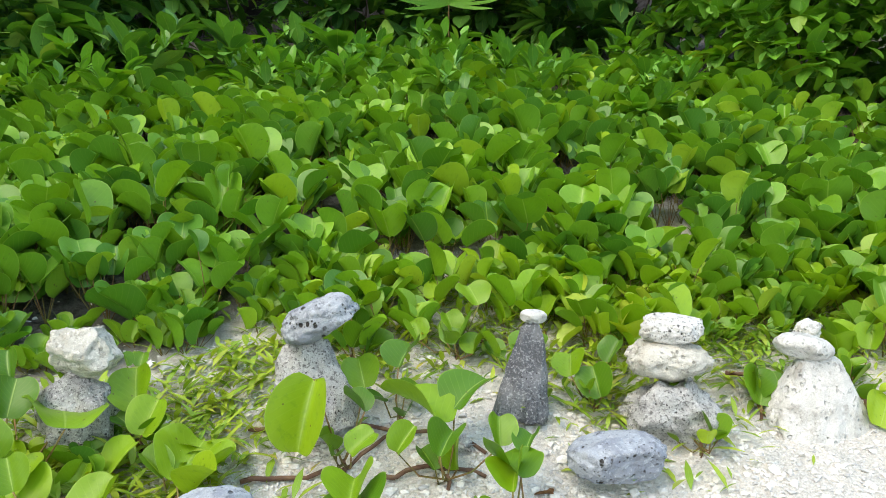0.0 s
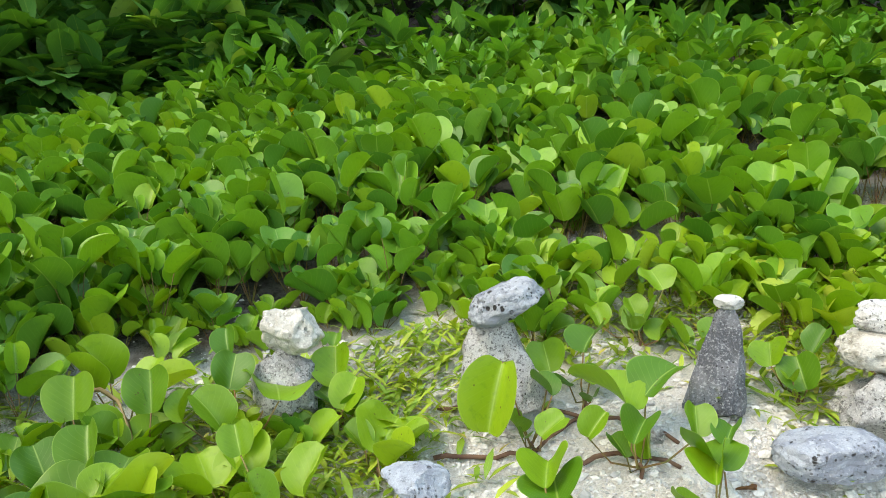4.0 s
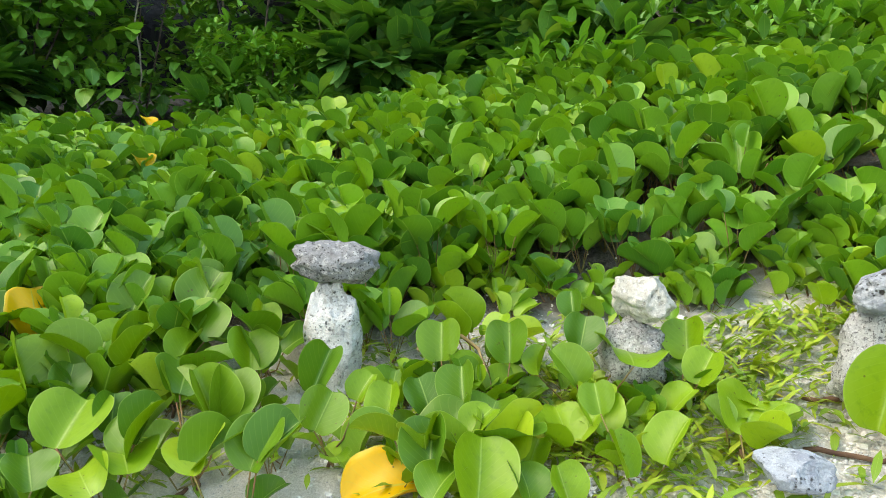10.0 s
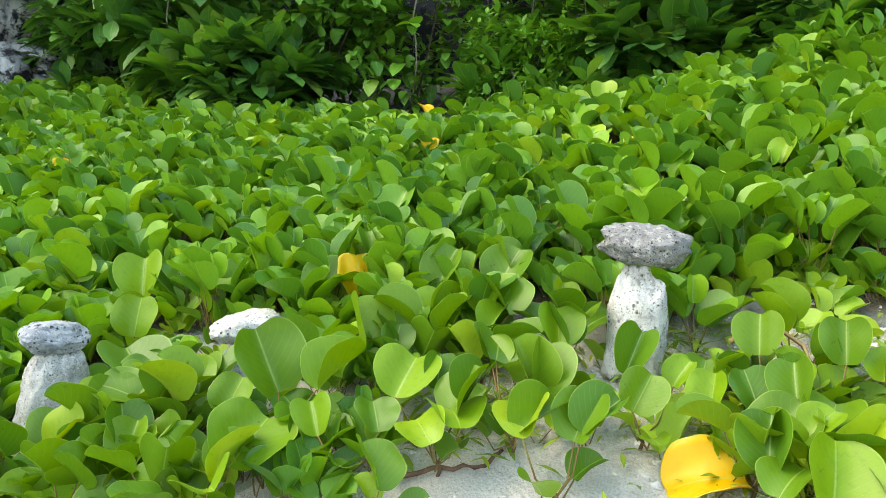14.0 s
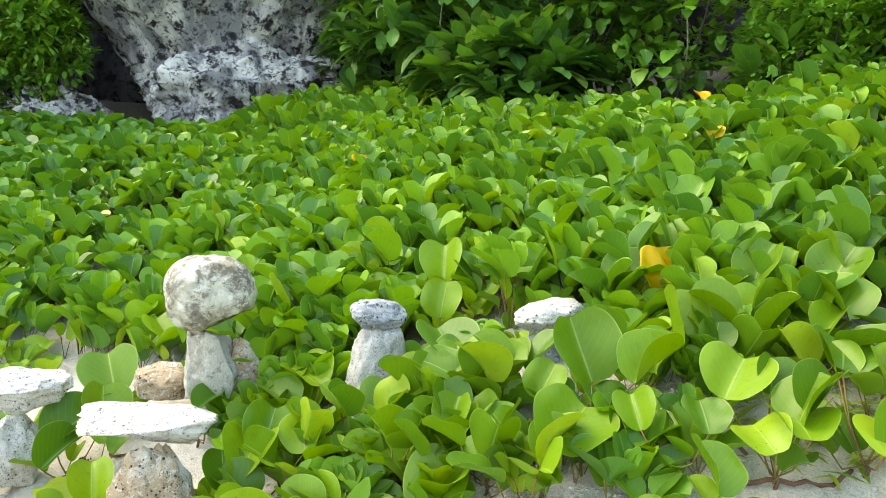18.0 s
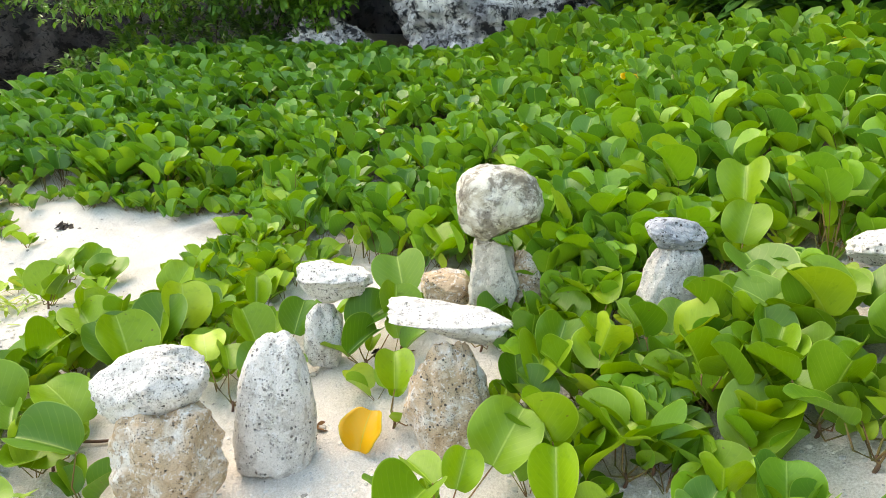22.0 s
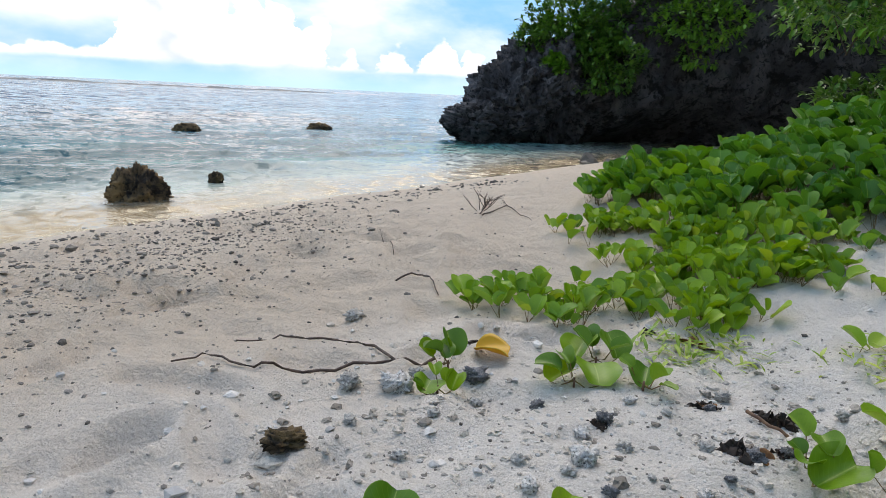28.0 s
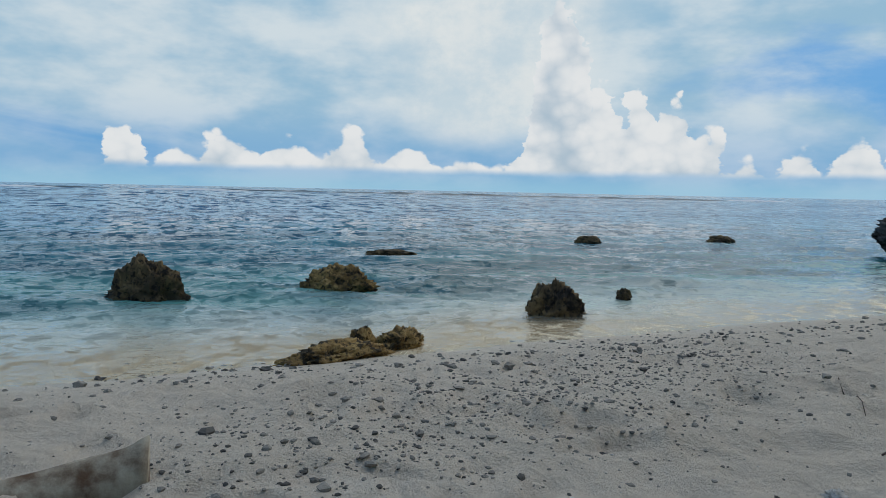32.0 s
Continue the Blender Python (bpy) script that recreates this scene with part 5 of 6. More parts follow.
        child("stalk", tube([(0, 0, 0.016), mid, base], 0.0018, 0.0013, STALK, "stalk", 5), ob)
    return ob


def runner(*points):
    """A creeping stem lying on the sand."""
    line = []
    for i in range(len(points) - 1):
        (x0, y0), (x1, y1) = points[i], points[i + 1]
        for k in range(4):
            f = k / 4
            x, y = x0 + (x1 - x0) * f + pick.uniform(-0.003, 0.003), y0 + (y1 - y0) * f + pick.uniform(-0.003, 0.003)
            line.append((x, y, ground_z(x, y) + 0.004 + pick.uniform(0, 0.008)))
    x, y = points[-1]
    line.append((x, y, ground_z(x, y) + 0.002))
    tagged(new("creeper_runner", tube(line, 0.0042, 0.0032, STEM, "creeper_runner", 7)), "reddish brown creeping stem lying on the sand", "vine", "creeping stems")


def twig(*points, r=0.006):
    line = []
    for i in range(len(points) - 1):
        (x0, y0), (x1, y1) = points[i], points[i + 1]
        for k in range(3):
            f = k / 3
            x, y = x0 + (x1 - x0) * f + pick.uniform(-0.006, 0.006), y0 + (y1 - y0) * f + pick.uniform(-0.006, 0.006)
            line.append((x, y, ground_z(x, y) + r + pick.uniform(0, 0.008)))
    x, y = points[-1]
    line.append((x, y, ground_z(x, y) + r))
    ob = tagged(new("dead_twig", tube(line, r, r * 0.45, TWIG, "dead_twig", 6)), "thin dark dry branch lying on the sand", "twig", "twigs on the beach")
    return ob


creeper_plant((-0.161, 1.080), (-0.201, 1.052, 0.139, 172, -62, 0.118), (-0.205, 1.131, 0.103, 22, 70, 0.071), (-0.134, 1.145, 0.106, 9, 63, 0.062), (-0.127, 1.082, 0.082, 61, 36, 0.054), (-0.136, 0.991, 0.042, -53, 45, 0.050))
creeper_plant((-0.081, 1.190), (-0.081, 1.190, 0.132, -24, 40, 0.080))
creeper_plant((0.003, 1.028), (-0.006, 1.053, 0.071, 58, 34, 0.115), (0.015, 1.090, 0.084, -43, 41, 0.092), (-0.071, 1.003, 0.042, -37, 67, 0.050), (-0.007, 0.979, 0.043, -16, 31, 0.071), (0.082, 1.018, 0.047, 15, 53, 0.051))
creeper_plant((0.103, 0.944), (0.116, 0.998, 0.042, -25, 30, 0.050), (0.103, 0.931, 0.028, 24, 16, 0.088), (0.089, 0.903, 0.020, -13, 16, 0.081))
creeper_plant((-0.112, 0.853), (-0.122, 0.868, 0.015, 0, 16, 0.082), (-0.103, 0.837, 0.006, 6, 11, 0.087))
creeper_plant((0.263, 1.221), (0.271, 1.195, 0.079, -20, 70, 0.064), (0.223, 1.217, 0.112, -22, 46, 0.061), (0.295, 1.250, 0.130, -57, 54, 0.052))
creeper_plant((0.410, 1.103), (0.391, 1.127, 0.079, -53, 71, 0.047), (0.428, 1.079, 0.038, 8, 24, 0.069))
creeper_plant((0.550, 1.198), (0.550, 1.198, 0.065, -10, 53, 0.078))
creeper_plant((0.732, 1.199), (0.722, 1.142, 0.042, -24, 66, 0.066), (0.741, 1.256, 0.084, -93, 48, 0.057))
creeper_plant((0.730, 1.270), (0.730, 1.270, 0.092, -32, 71, 0.052))
creeper_plant((0.021, 1.358), (0.019, 1.344, 0.150, -41, 50, 0.078), (0.052, 1.321, 0.134, -40, 38, 0.066), (0.069, 1.404, 0.221, 17, 43, 0.070), (-0.053, 1.348, 0.156, 24, 56, 0.056), (0.020, 1.373, 0.166, 28, 60, 0.051))
creeper_plant((-0.184, 1.346), (-0.184, 1.346, 0.209, -23, 25, 0.091))
creeper_plant((-0.627, 1.000), (-0.651, 1.017, 0.088, 23, 68, 0.068), (-0.707, 1.113, 0.128, 12, 77, 0.055), (-0.618, 0.934, 0.049, 72, 69, 0.072), (-0.692, 0.945, 0.051, -14, 67, 0.056), (-0.585, 0.921, 0.025, 17, 33, 0.058), (-0.545, 0.981, 0.081, 32, 20, 0.112), (-0.592, 1.087, 0.116, 12, 40, 0.070))
creeper_plant((-0.501, 0.857), (-0.556, 0.880, 0.028, 24, 68, 0.051), (-0.491, 0.820, -0.032, 88, 65, 0.069), (-0.455, 0.870, -0.021, -34, 67, 0.079))
creeper_plant((-0.927, 0.697), (-0.970, 0.705, 0.021, 30, 57, 0.094), (-0.909, 0.651, -0.013, 31, 70, 0.070), (-0.901, 0.735, 0.016, 1, 64, 0.053))
creeper_plant((-1.075, 0.566), (-1.040, 0.586, -0.014, 57, 67, 0.100), (-0.985, 0.492, -0.042, 5, 25, 0.100), (-1.150, 0.588, 0.013, 53, 35, 0.099), (-1.051, 0.583, -0.020, 85, 75, 0.104), (-1.151, 0.583, 0.002, 78, 41, 0.079))
creeper_plant((-1.120, 0.453), (-1.107, 0.485, -0.031, 23, 36, 0.093), (-1.059, 0.447, -0.053, 65, 19, 0.092), (-1.187, 0.494, -0.032, 71, 70, 0.066), (-1.102, 0.469, -0.050, -10, 66, 0.097), (-1.195, 0.417, -0.038, 38, 35, 0.108), (-1.072, 0.404, -0.073, 71, 28, 0.076))
creeper_plant((-0.937, 0.528), (-0.917, 0.552, -0.031, 1, 38, 0.089), (-0.924, 0.545, -0.045, 17, 57, 0.086), (-0.969, 0.488, -0.045, 38, 26, 0.096))
creeper_plant((-0.786, 0.767), (-0.831, 0.725, -0.005, 2, 68, 0.067), (-0.785, 0.775, 0.006, 57, 63, 0.069), (-0.742, 0.800, 0.019, 15, 65, 0.077))
creeper_plant((-0.741, 0.936), (-0.741, 0.936, 0.066, 19, 66, 0.076))
creeper_plant((-0.868, 0.917), (-0.868, 0.917, 0.054, 19, 70, 0.079))
creeper_plant((-0.480, 1.074), (-0.494, 1.099, 0.082, 2, 70, 0.077), (-0.465, 1.050, 0.053, -16, 66, 0.064))
creeper_plant((-0.383, 0.974), (-0.383, 0.974, 0.009, 2, 25, 0.112))
creeper_plant((-0.613, 0.672), (-0.622, 0.650, -0.046, 45, 69, 0.092), (-0.565, 0.682, -0.037, 61, 51, 0.060), (-0.704, 0.662, -0.031, 14, 64, 0.083), (-0.667, 0.618, -0.041, 0, 35, 0.071), (-0.519, 0.702, -0.038, 63, 63, 0.056), (-0.603, 0.721, -0.007, 45, 21, 0.093))
creeper_plant((-0.701, 0.755), (-0.701, 0.755, -0.002, -9, 53, 0.057))
creeper_plant((-1.109, 0.709), (-1.113, 0.702, 0.038, 62, 54, 0.085), (-1.105, 0.716, 0.039, 93, 44, 0.087))
creeper_plant((-1.381, 0.796), (-1.397, 0.816, 0.108, 113, 75, 0.107), (-1.364, 0.776, 0.096, 18, 72, 0.108))
creeper_plant((-1.319, 0.651), (-1.305, 0.682, 0.061, 56, 46, 0.092), (-1.349, 0.616, 0.048, 22, 46, 0.089), (-1.258, 0.712, 0.066, 87, 38, 0.130), (-1.362, 0.594, 0.043, 19, 45, 0.089))
creeper_plant((-1.377, 0.286), (-1.383, 0.298, -0.064, 92, 67, 0.130), (-1.319, 0.339, -0.048, 10, 35, 0.121), (-1.429, 0.221, -0.106, 33, 69, 0.076))
creeper_plant((-1.350, 0.476), (-1.368, 0.453, -0.018, 112, 72, 0.130), (-1.333, 0.500, -0.004, 56, 67, 0.062))
creeper_plant((-1.477, 0.699), (-1.477, 0.699, 0.087, 21, 76, 0.104))
creeper_plant((-1.199, 0.335), (-1.233, 0.300, -0.094, 66, 44, 0.075), (-1.165, 0.370, -0.078, 71, 38, 0.070))
creeper_plant((-1.292, 0.165), (-1.261, 0.170, -0.129, 44, 30, 0.129), (-1.357, 0.151, -0.160, 137, 58, 0.074), (-1.258, 0.174, -0.159, 118, 22, 0.075))
creeper_plant((-1.071, 0.316), (-1.071, 0.316, -0.123, 105, 52, 0.087))
creeper_plant((-1.438, 0.045), (-1.453, 0.067, -0.170, 54, 56, 0.081), (-1.415, 0.023, -0.188, 27, 26, 0.077), (-1.369, 0.008, -0.273, 32, 63, 0.119), (-1.515, 0.083, -0.221, 86, 54, 0.090))
creeper_plant((-1.634, 0.112), (-1.648, 0.139, -0.097, 95, 29, 0.130), (-1.605, 0.079, -0.144, 91, 63, 0.089), (-1.653, 0.084, -0.180, 64, 35, 0.122), (-1.630, 0.144, -0.176, 141, 72, 0.078))
creeper_plant((-1.999, 0.212), (-1.999, 0.212, 0.004, 64, 58, 0.130))
creeper_plant((-1.827, 0.312), (-1.827, 0.312, -0.000, 132, 72, 0.104))
creeper_plant((-1.867, 0.167), (-1.867, 0.167, -0.054, 54, 78, 0.095))
creeper_plant((-1.509, 0.176), (-1.509, 0.176, -0.123, 135, 21, 0.107))
creeper_plant((-1.639, 0.467), (-1.639, 0.467, 0.055, -11, 33, 0.130))
creeper_plant((-1.599, -0.255), (-1.580, -0.281, -0.275, 77, 22, 0.130), (-1.556, -0.269, -0.307, 143, 61, 0.082), (-1.600, -0.310, -0.303, 96, 57, 0.081), (-1.660, -0.244, -0.269, 76, 49, 0.106), (-1.601, -0.169, -0.247, 55, 51, 0.100))
creeper_plant((-1.393, -0.439), (-1.373, -0.417, -0.365, 84, 62, 0.068), (-1.441, -0.359, -0.361, 56, 60, 0.117), (-1.387, -0.454, -0.365, 137, 17, 0.070), (-1.373, -0.526, -0.377, 116, 9, 0.052))
creeper_plant((-1.364, -0.242), (-1.343, -0.267, -0.367, 79, 58, 0.099), (-1.385, -0.217, -0.340, -3, 63, 0.115))
creeper_plant((-1.418, -0.111), (-1.429, -0.139, -0.290, 124, 21, 0.097), (-1.424, -0.110, -0.327, 116, 60, 0.069), (-1.402, -0.083, -0.315, 78, 54, 0.067))
creeper_plant((-1.296, -0.048), (-1.296, -0.048, -0.319, 108, 56, 0.099))
creeper_plant((-1.556, -0.038), (-1.569, 0.001, -0.242, 54, 49, 0.086), (-1.543, -0.077, -0.243, 92, 33, 0.076))
creeper_plant((-1.251, -0.506), (-1.251, -0.506, -0.364, 69, 15, 0.127))
creeper_plant((-1.895, -0.628), (-1.914, -0.656, -0.314, 51, 44, 0.123), (-1.957, -0.570, -0.303, 116, 64, 0.105), (-1.816, -0.657, -0.330, 64, 28, 0.111))
creeper_plant((-1.677, -0.542), (-1.677, -0.542, -0.343, 97, 57, 0.088))
creeper_plant((-1.933, -0.843), (-1.952, -0.806, -0.343, 88, 65, 0.094), (-1.914, -0.881, -0.361, 144, 59, 0.105))
creeper_plant((-2.118, -0.945), (-2.118, -0.945, -0.333, 112, 66, 0.088))
creeper_plant((-1.884, -1.142), (-1.835, -1.140, -0.393, 143, 66, 0.130), (-1.933, -1.144, -0.431, 80, 62, 0.130))
creeper_plant((-1.590, -1.179), (-1.594, -1.123, -0.412, 159, 52, 0.114), (-1.565, -1.236, -0.415, 112, 28, 0.065), (-1.650, -1.159, -0.470, 82, 60, 0.130), (-1.525, -1.179, -0.467, 98, 24, 0.126), (-1.616, -1.196, -0.431, 174, 40, 0.070))
creeper_plant((-1.976, -1.145), (-1.958, -1.131, -0.381, 97, 69, 0.124), (-2.020, -1.093, -0.368, 124, 66, 0.127), (-1.950, -1.209, -0.436, 152, 69, 0.130))
creeper_plant((-2.016, -1.327), (-1.985, -1.297, -0.385, 131, 35, 0.114), (-2.048, -1.358, -0.389, 151, 67, 0.107))
creeper_plant((-2.282, -1.594), (-2.236, -1.586, -0.374, 87, 53, 0.115), (-2.329, -1.602, -0.416, 126, 65, 0.130))
creeper_plant((-1.805, -0.906), (-1.811, -0.915, -0.379, 129, 42, 0.075), (-1.841, -0.972, -0.376, 111, 42, 0.090), (-1.764, -0.832, -0.376, 81, 66, 0.084))
creeper_plant((-1.481, -1.067), (-1.481, -1.067, -0.403, 174, 19, 0.119))
creeper_plant((-1.602, -1.404), (-1.624, -1.433, -0.420, 124, 63, 0.091), (-1.681, -1.412, -0.418, 109, 64, 0.095), (-1.575, -1.370, -0.442, 134, 54, 0.117), (-1.530, -1.404, -0.465, 84, 57, 0.073))
creeper_plant((-1.620, -1.316), (-1.633, -1.284, -0.416, 160, 60, 0.113), (-1.705, -1.344, -0.448, 70, 63, 0.130), (-1.524, -1.319, -0.484, 68, 61, 0.070))
creeper_plant((-1.274, -1.191), (-1.277, -1.238, -0.452, 202, 16, 0.130), (-1.302, -1.208, -0.443, 105, 58, 0.125), (-1.307, -1.216, -0.448, 15, 22, 0.135), (-1.267, -1.217, -0.474, 285, 18, 0.090), (-1.249, -1.245, -0.471, 235, 8, 0.070))
creeper_plant((-1.450, -1.376), (-1.457, -1.324, -0.423, 109, 63, 0.080), (-1.443, -1.428, -0.450, 138, 29, 0.050))
creeper_plant((-2.077, -0.560), (-2.077, -0.560, -0.270, 95, 50, 0.130))
creeper_plant((-2.299, -0.455), (-2.299, -0.455, -0.200, 119, 34, 0.110))
creeper_plant((-1.893, -0.370), (-1.893, -0.370, -0.254, 56, 22, 0.075))
creeper_plant((-1.797, -0.151), (-1.810, -0.118, -0.189, 117, 18, 0.129), (-1.784, -0.185, -0.228, 123, 36, 0.103))
creeper_plant((-1.367, -1.520), (-1.311, -1.513, -0.484, 85, 57, 0.114), (-1.424, -1.527, -0.450, 75, 56, 0.056))
creeper_plant((-1.468, -1.490), (-1.468, -1.490, -0.468, 96, 57, 0.073))
creeper_plant((-1.658, -1.634), (-1.610, -1.612, -0.463, 75, 25, 0.108), (-1.699, -1.677, -0.423, 158, 45, 0.063), (-1.664, -1.612, -0.423, 137, 39, 0.061))
creeper_plant((-2.231, -1.213), (-2.231, -1.213, -0.361, 57, 71, 0.111))
creeper_plant((-2.143, -1.122), (-2.143, -1.122, -0.398, 90, 66, 0.117))
creeper_plant((-1.832, -1.351), (-1.832, -1.351, -0.390, 95, 15, 0.130))
creeper_plant((-1.723, -1.507), (-1.723, -1.507, -0.412, 59, 40, 0.084))
creeper_plant((-2.444, -1.118), (-2.444, -1.118, -0.335, 100, 46, 0.130))
creeper_plant((-0.857, -1.872), (-0.879, -1.873, -0.429, 134, 57, 0.086), (-0.836, -1.871, -0.428, 163, 57, 0.039))
creeper_plant((-0.852, -1.746), (-0.852, -1.746, -0.424, 144, 13, 0.076))
creeper_plant((-1.047, -1.766), (-1.000, -1.786, -0.450, 154, 60, 0.069), (-1.051, -1.773, -0.441, 118, 30, 0.068), (-1.115, -1.752, -0.441, 130, 60, 0.074), (-1.021, -1.754, -0.439, 53, 15, 0.086))
creeper_plant((-1.184, -1.666), (-1.152, -1.685, -0.464, 146, 48, 0.046), (-1.194, -1.669, -0.448, 181, 59, 0.042), (-1.207, -1.643, -0.449, 139, 60, 0.037))
creeper_plant((-1.617, -2.174), (-1.577, -2.216, -0.485, 86, 35, 0.087), (-1.657, -2.132, -0.484, 140, 37, 0.118))
creeper_plant((-1.796, -2.257), (-1.743, -2.283, -0.486, 113, 36, 0.112), (-1.849, -2.230, -0.488, 162, 67, 0.097))
creeper_plant((-1.735, -2.064), (-1.735, -2.064, -0.481, 116, 26, 0.090))
creeper_plant((-1.316, -2.314), (-1.278, -2.316, -0.483, 130, 18, 0.078), (-1.355, -2.312, -0.492, 129, 54, 0.060))
creeper_plant((-1.475, -2.476), (-1.492, -2.481, -0.492, 170, 70, 0.090), (-1.457, -2.471, -0.489, 170, 42, 0.074))
creeper_plant((-2.474, -1.559), (-2.434, -1.518, -0.395, 86, 55, 0.117), (-2.514, -1.601, -0.387, 88, 69, 0.105))
creeper_plant((-2.495, -1.652), (-2.495, -1.652, -0.355, 75, 71, 0.088))
def creeper_bunch(x, y, count, size, seed):
    """A shoot whose leaves rise round its crown like a loose vase."""
    own = random.Random(seed)
    z, first, blades = ground_z(x, y), own.uniform(0, 360), []
    for i in range(count):
        a = first + 360 * i / count + own.uniform(-25, 25)
        out = own.uniform(0.02, 0.05)
        blades.append((x - math.sin(radians(a)) * out, y + math.cos(radians(a)) * out, z + own.uniform(0.035, 0.10), a, own.uniform(28, 72), size * own.uniform(0.75, 1.1)))
    creeper_plant((x, y), *blades)


for i, (x, y, count, size) in enumerate([(-1.455, -0.247, 6, 0.095), (-1.413, -0.153, 5, 0.1), (-1.409, 0.033, 5, 0.1), (-1.497, -0.01, 5, 0.085), (-1.367, 0.103, 5, 0.1), (-1.51, 0.198, 5, 0.095), (-1.62, -0.067, 5, 0.09), (-1.27, 0.131, 5, 0.095), (-1.572, 0.137, 5, 0.095), (-1.599, -0.19, 5, 0.09), (-1.615, 0.078, 5, 0.095), (-1.639, -0.14, 5, 0.085), (-1.809, -0.24, 5, 0.085), (-1.468, 0.079, 5, 0.085), (-0.679, 0.746, 6, 0.1), (-0.751, 0.713, 4, 0.09), (-1.339, 0.57, 5, 0.09), (-0.839, 1.01, 5, 0.085), (-1.187, 0.801, 5, 0.09), (-1.244, 0.636, 5, 0.09)]):
    creeper_bunch(x, y, count, size, 500 + i)
runner((-0.309, 1.032), (-0.234, 1.058), (-0.151, 1.088), (-0.085, 1.172))
runner((-0.330, 1.150), (-0.277, 1.169), (-0.193, 1.187), (-0.104, 1.166), (-0.027, 1.160), (0.066, 1.110))
runner((-0.094, 1.051), (-0.025, 1.069), (0.063, 1.057))
runner((0.003, 1.417), (0.083, 1.397), (0.165, 1.415))
runner((0.399, 1.303), (0.405, 1.225), (0.386, 1.154))
runner((0.525, 1.297), (0.604, 1.284))
runner((0.709, 1.265), (0.780, 1.229))
runner((-1.326, 0.254), (-1.323, 0.328), (-1.277, 0.376), (-1.257, 0.438), (-1.187, 0.461))
runner((-1.151, 0.398), (-1.120, 0.460), (-1.076, 0.515), (-1.091, 0.561))
runner((-0.594, 0.875), (-0.546, 0.913), (-0.511, 0.938))
runner((-1.347, 0.237), (-1.329, 0.303), (-1.289, 0.374), (-1.255, 0.406))
runner((-1.387, -0.088), (-1.355, -0.032), (-1.309, 0.025))
runner((-1.718, -1.460), (-1.708, -1.350), (-1.699, -1.243))
runner((-1.722, -1.537), (-1.720, -1.392), (-1.689, -1.309), (-1.693, -1.140), (-1.725, -1.042))
runner((-0.866, -1.996), (-0.899, -1.960), (-0.937, -1.948))
runner((-2.831, -1.270), (-2.919, -1.142))
runner((-1.785, -1.838), (-1.773, -1.731))
twig((-1.481, -2.545), (-1.377, -2.592), (-1.221, -2.616), (-1.107, -2.672), (-1.019, -2.660), (-0.977, -2.753), (-0.958, -2.814), (-0.864, -2.773), r=0.0048)
twig((-1.366, -2.562), (-1.390, -2.708), (-1.350, -2.763), (-1.248, -2.822), (-1.206, -2.877), (-1.175, -2.943), (-1.083, -2.927), r=0.0044)
twig((-1.780, -3.180), (-1.873, -3.205), (-1.933, -3.180), (-1.861, -3.025), r=0.004)
twig((-2.177, -3.905), (-2.122, -3.750), (-2.021, -3.551), r=0.003)
twig((-2.808, -3.892), (-2.910, -3.917), (-3.105, -4.016), (-3.239, -4.207), r=0.004)
twig((-3.105, -4.016), (-3.022, -3.819), (-2.980, -3.693), r=0.003)
twig((-2.816, -3.923), (-3.104, -4.181), (-3.317, -4.446), r=0.003)


def fallen_leaf(name, label, x, y, lift, turn, tilt, size, mat, fold=0.35, category="leaf", roll=0):
    V, Fc, uv = leaves(np.zeros((1, 3)), [0.0], [0.0], [size], [fold], VINE_FINE, 0.5)
    V[:, 2] += 0.05 * size * np.sin(50 * V[:, 0] / size * 0.2 + 30 * V[:, 1])
    V[:, 0] *= 1 + 0.05 * np.sin(31 * V[:, 1] / size * 0.4 + size * 90)
    me = mesh_of(name, V, Fc, mat, uv)
    ob = new(name, me)
    ob.matrix_world = pose(x, y, ground_z(x, y) + lift, tilt, roll, turn)
    thick = ob.modifiers.new("thickness", "SOLIDIFY")
    thick.thickness = 0.0012
    return tagged(ob, label, category, "fallen leaves")


fallen_leaf("yellow_leaf", "bright yellow withered creeper leaf lying on the sand", -0.755, 0.700, 0.03, 138, -6, 0.112, YELLOW, 0.6, roll=-20)
fallen_leaf("yellow_leaf", "orange-yellow withered leaf standing among green leaves", -1.60, 0.575, 0.06, 80, 80, 0.10, YELLOW, 0.3)
fallen_leaf("yellow_leaf", "yellow withered leaf leaning against a stone", -1.62, -0.60, 0.004, 70, 66, 0.085, YELLOW, 0.6)
fallen_leaf("yellow_leaf", "curled yellow leaf lying on the beach sand", -1.56, -2.47, 0.008, 40, 10, 0.095, YELLOW, 0.5)
for x, y, lift, turn in ((-1.72, 1.62, 0.12, 20), (-2.4, 1.3, 0.13, 70), (-2.9, 0.9, 0.14, 120), (-2.2, 1.9, 0.13, 10), (-3.2, 0.2, 0.14, 60), (-1.2, 2.4, 0.13, 40), (-3.0, 1.7, 0.14, 90), (-2.0, 0.75, 0.10, 30)):
    fallen_leaf("yellow_leaf", "small yellowed leaf among the green creeper", x, y, lift, turn, 50, 0.075, YELLOW, 0.4)
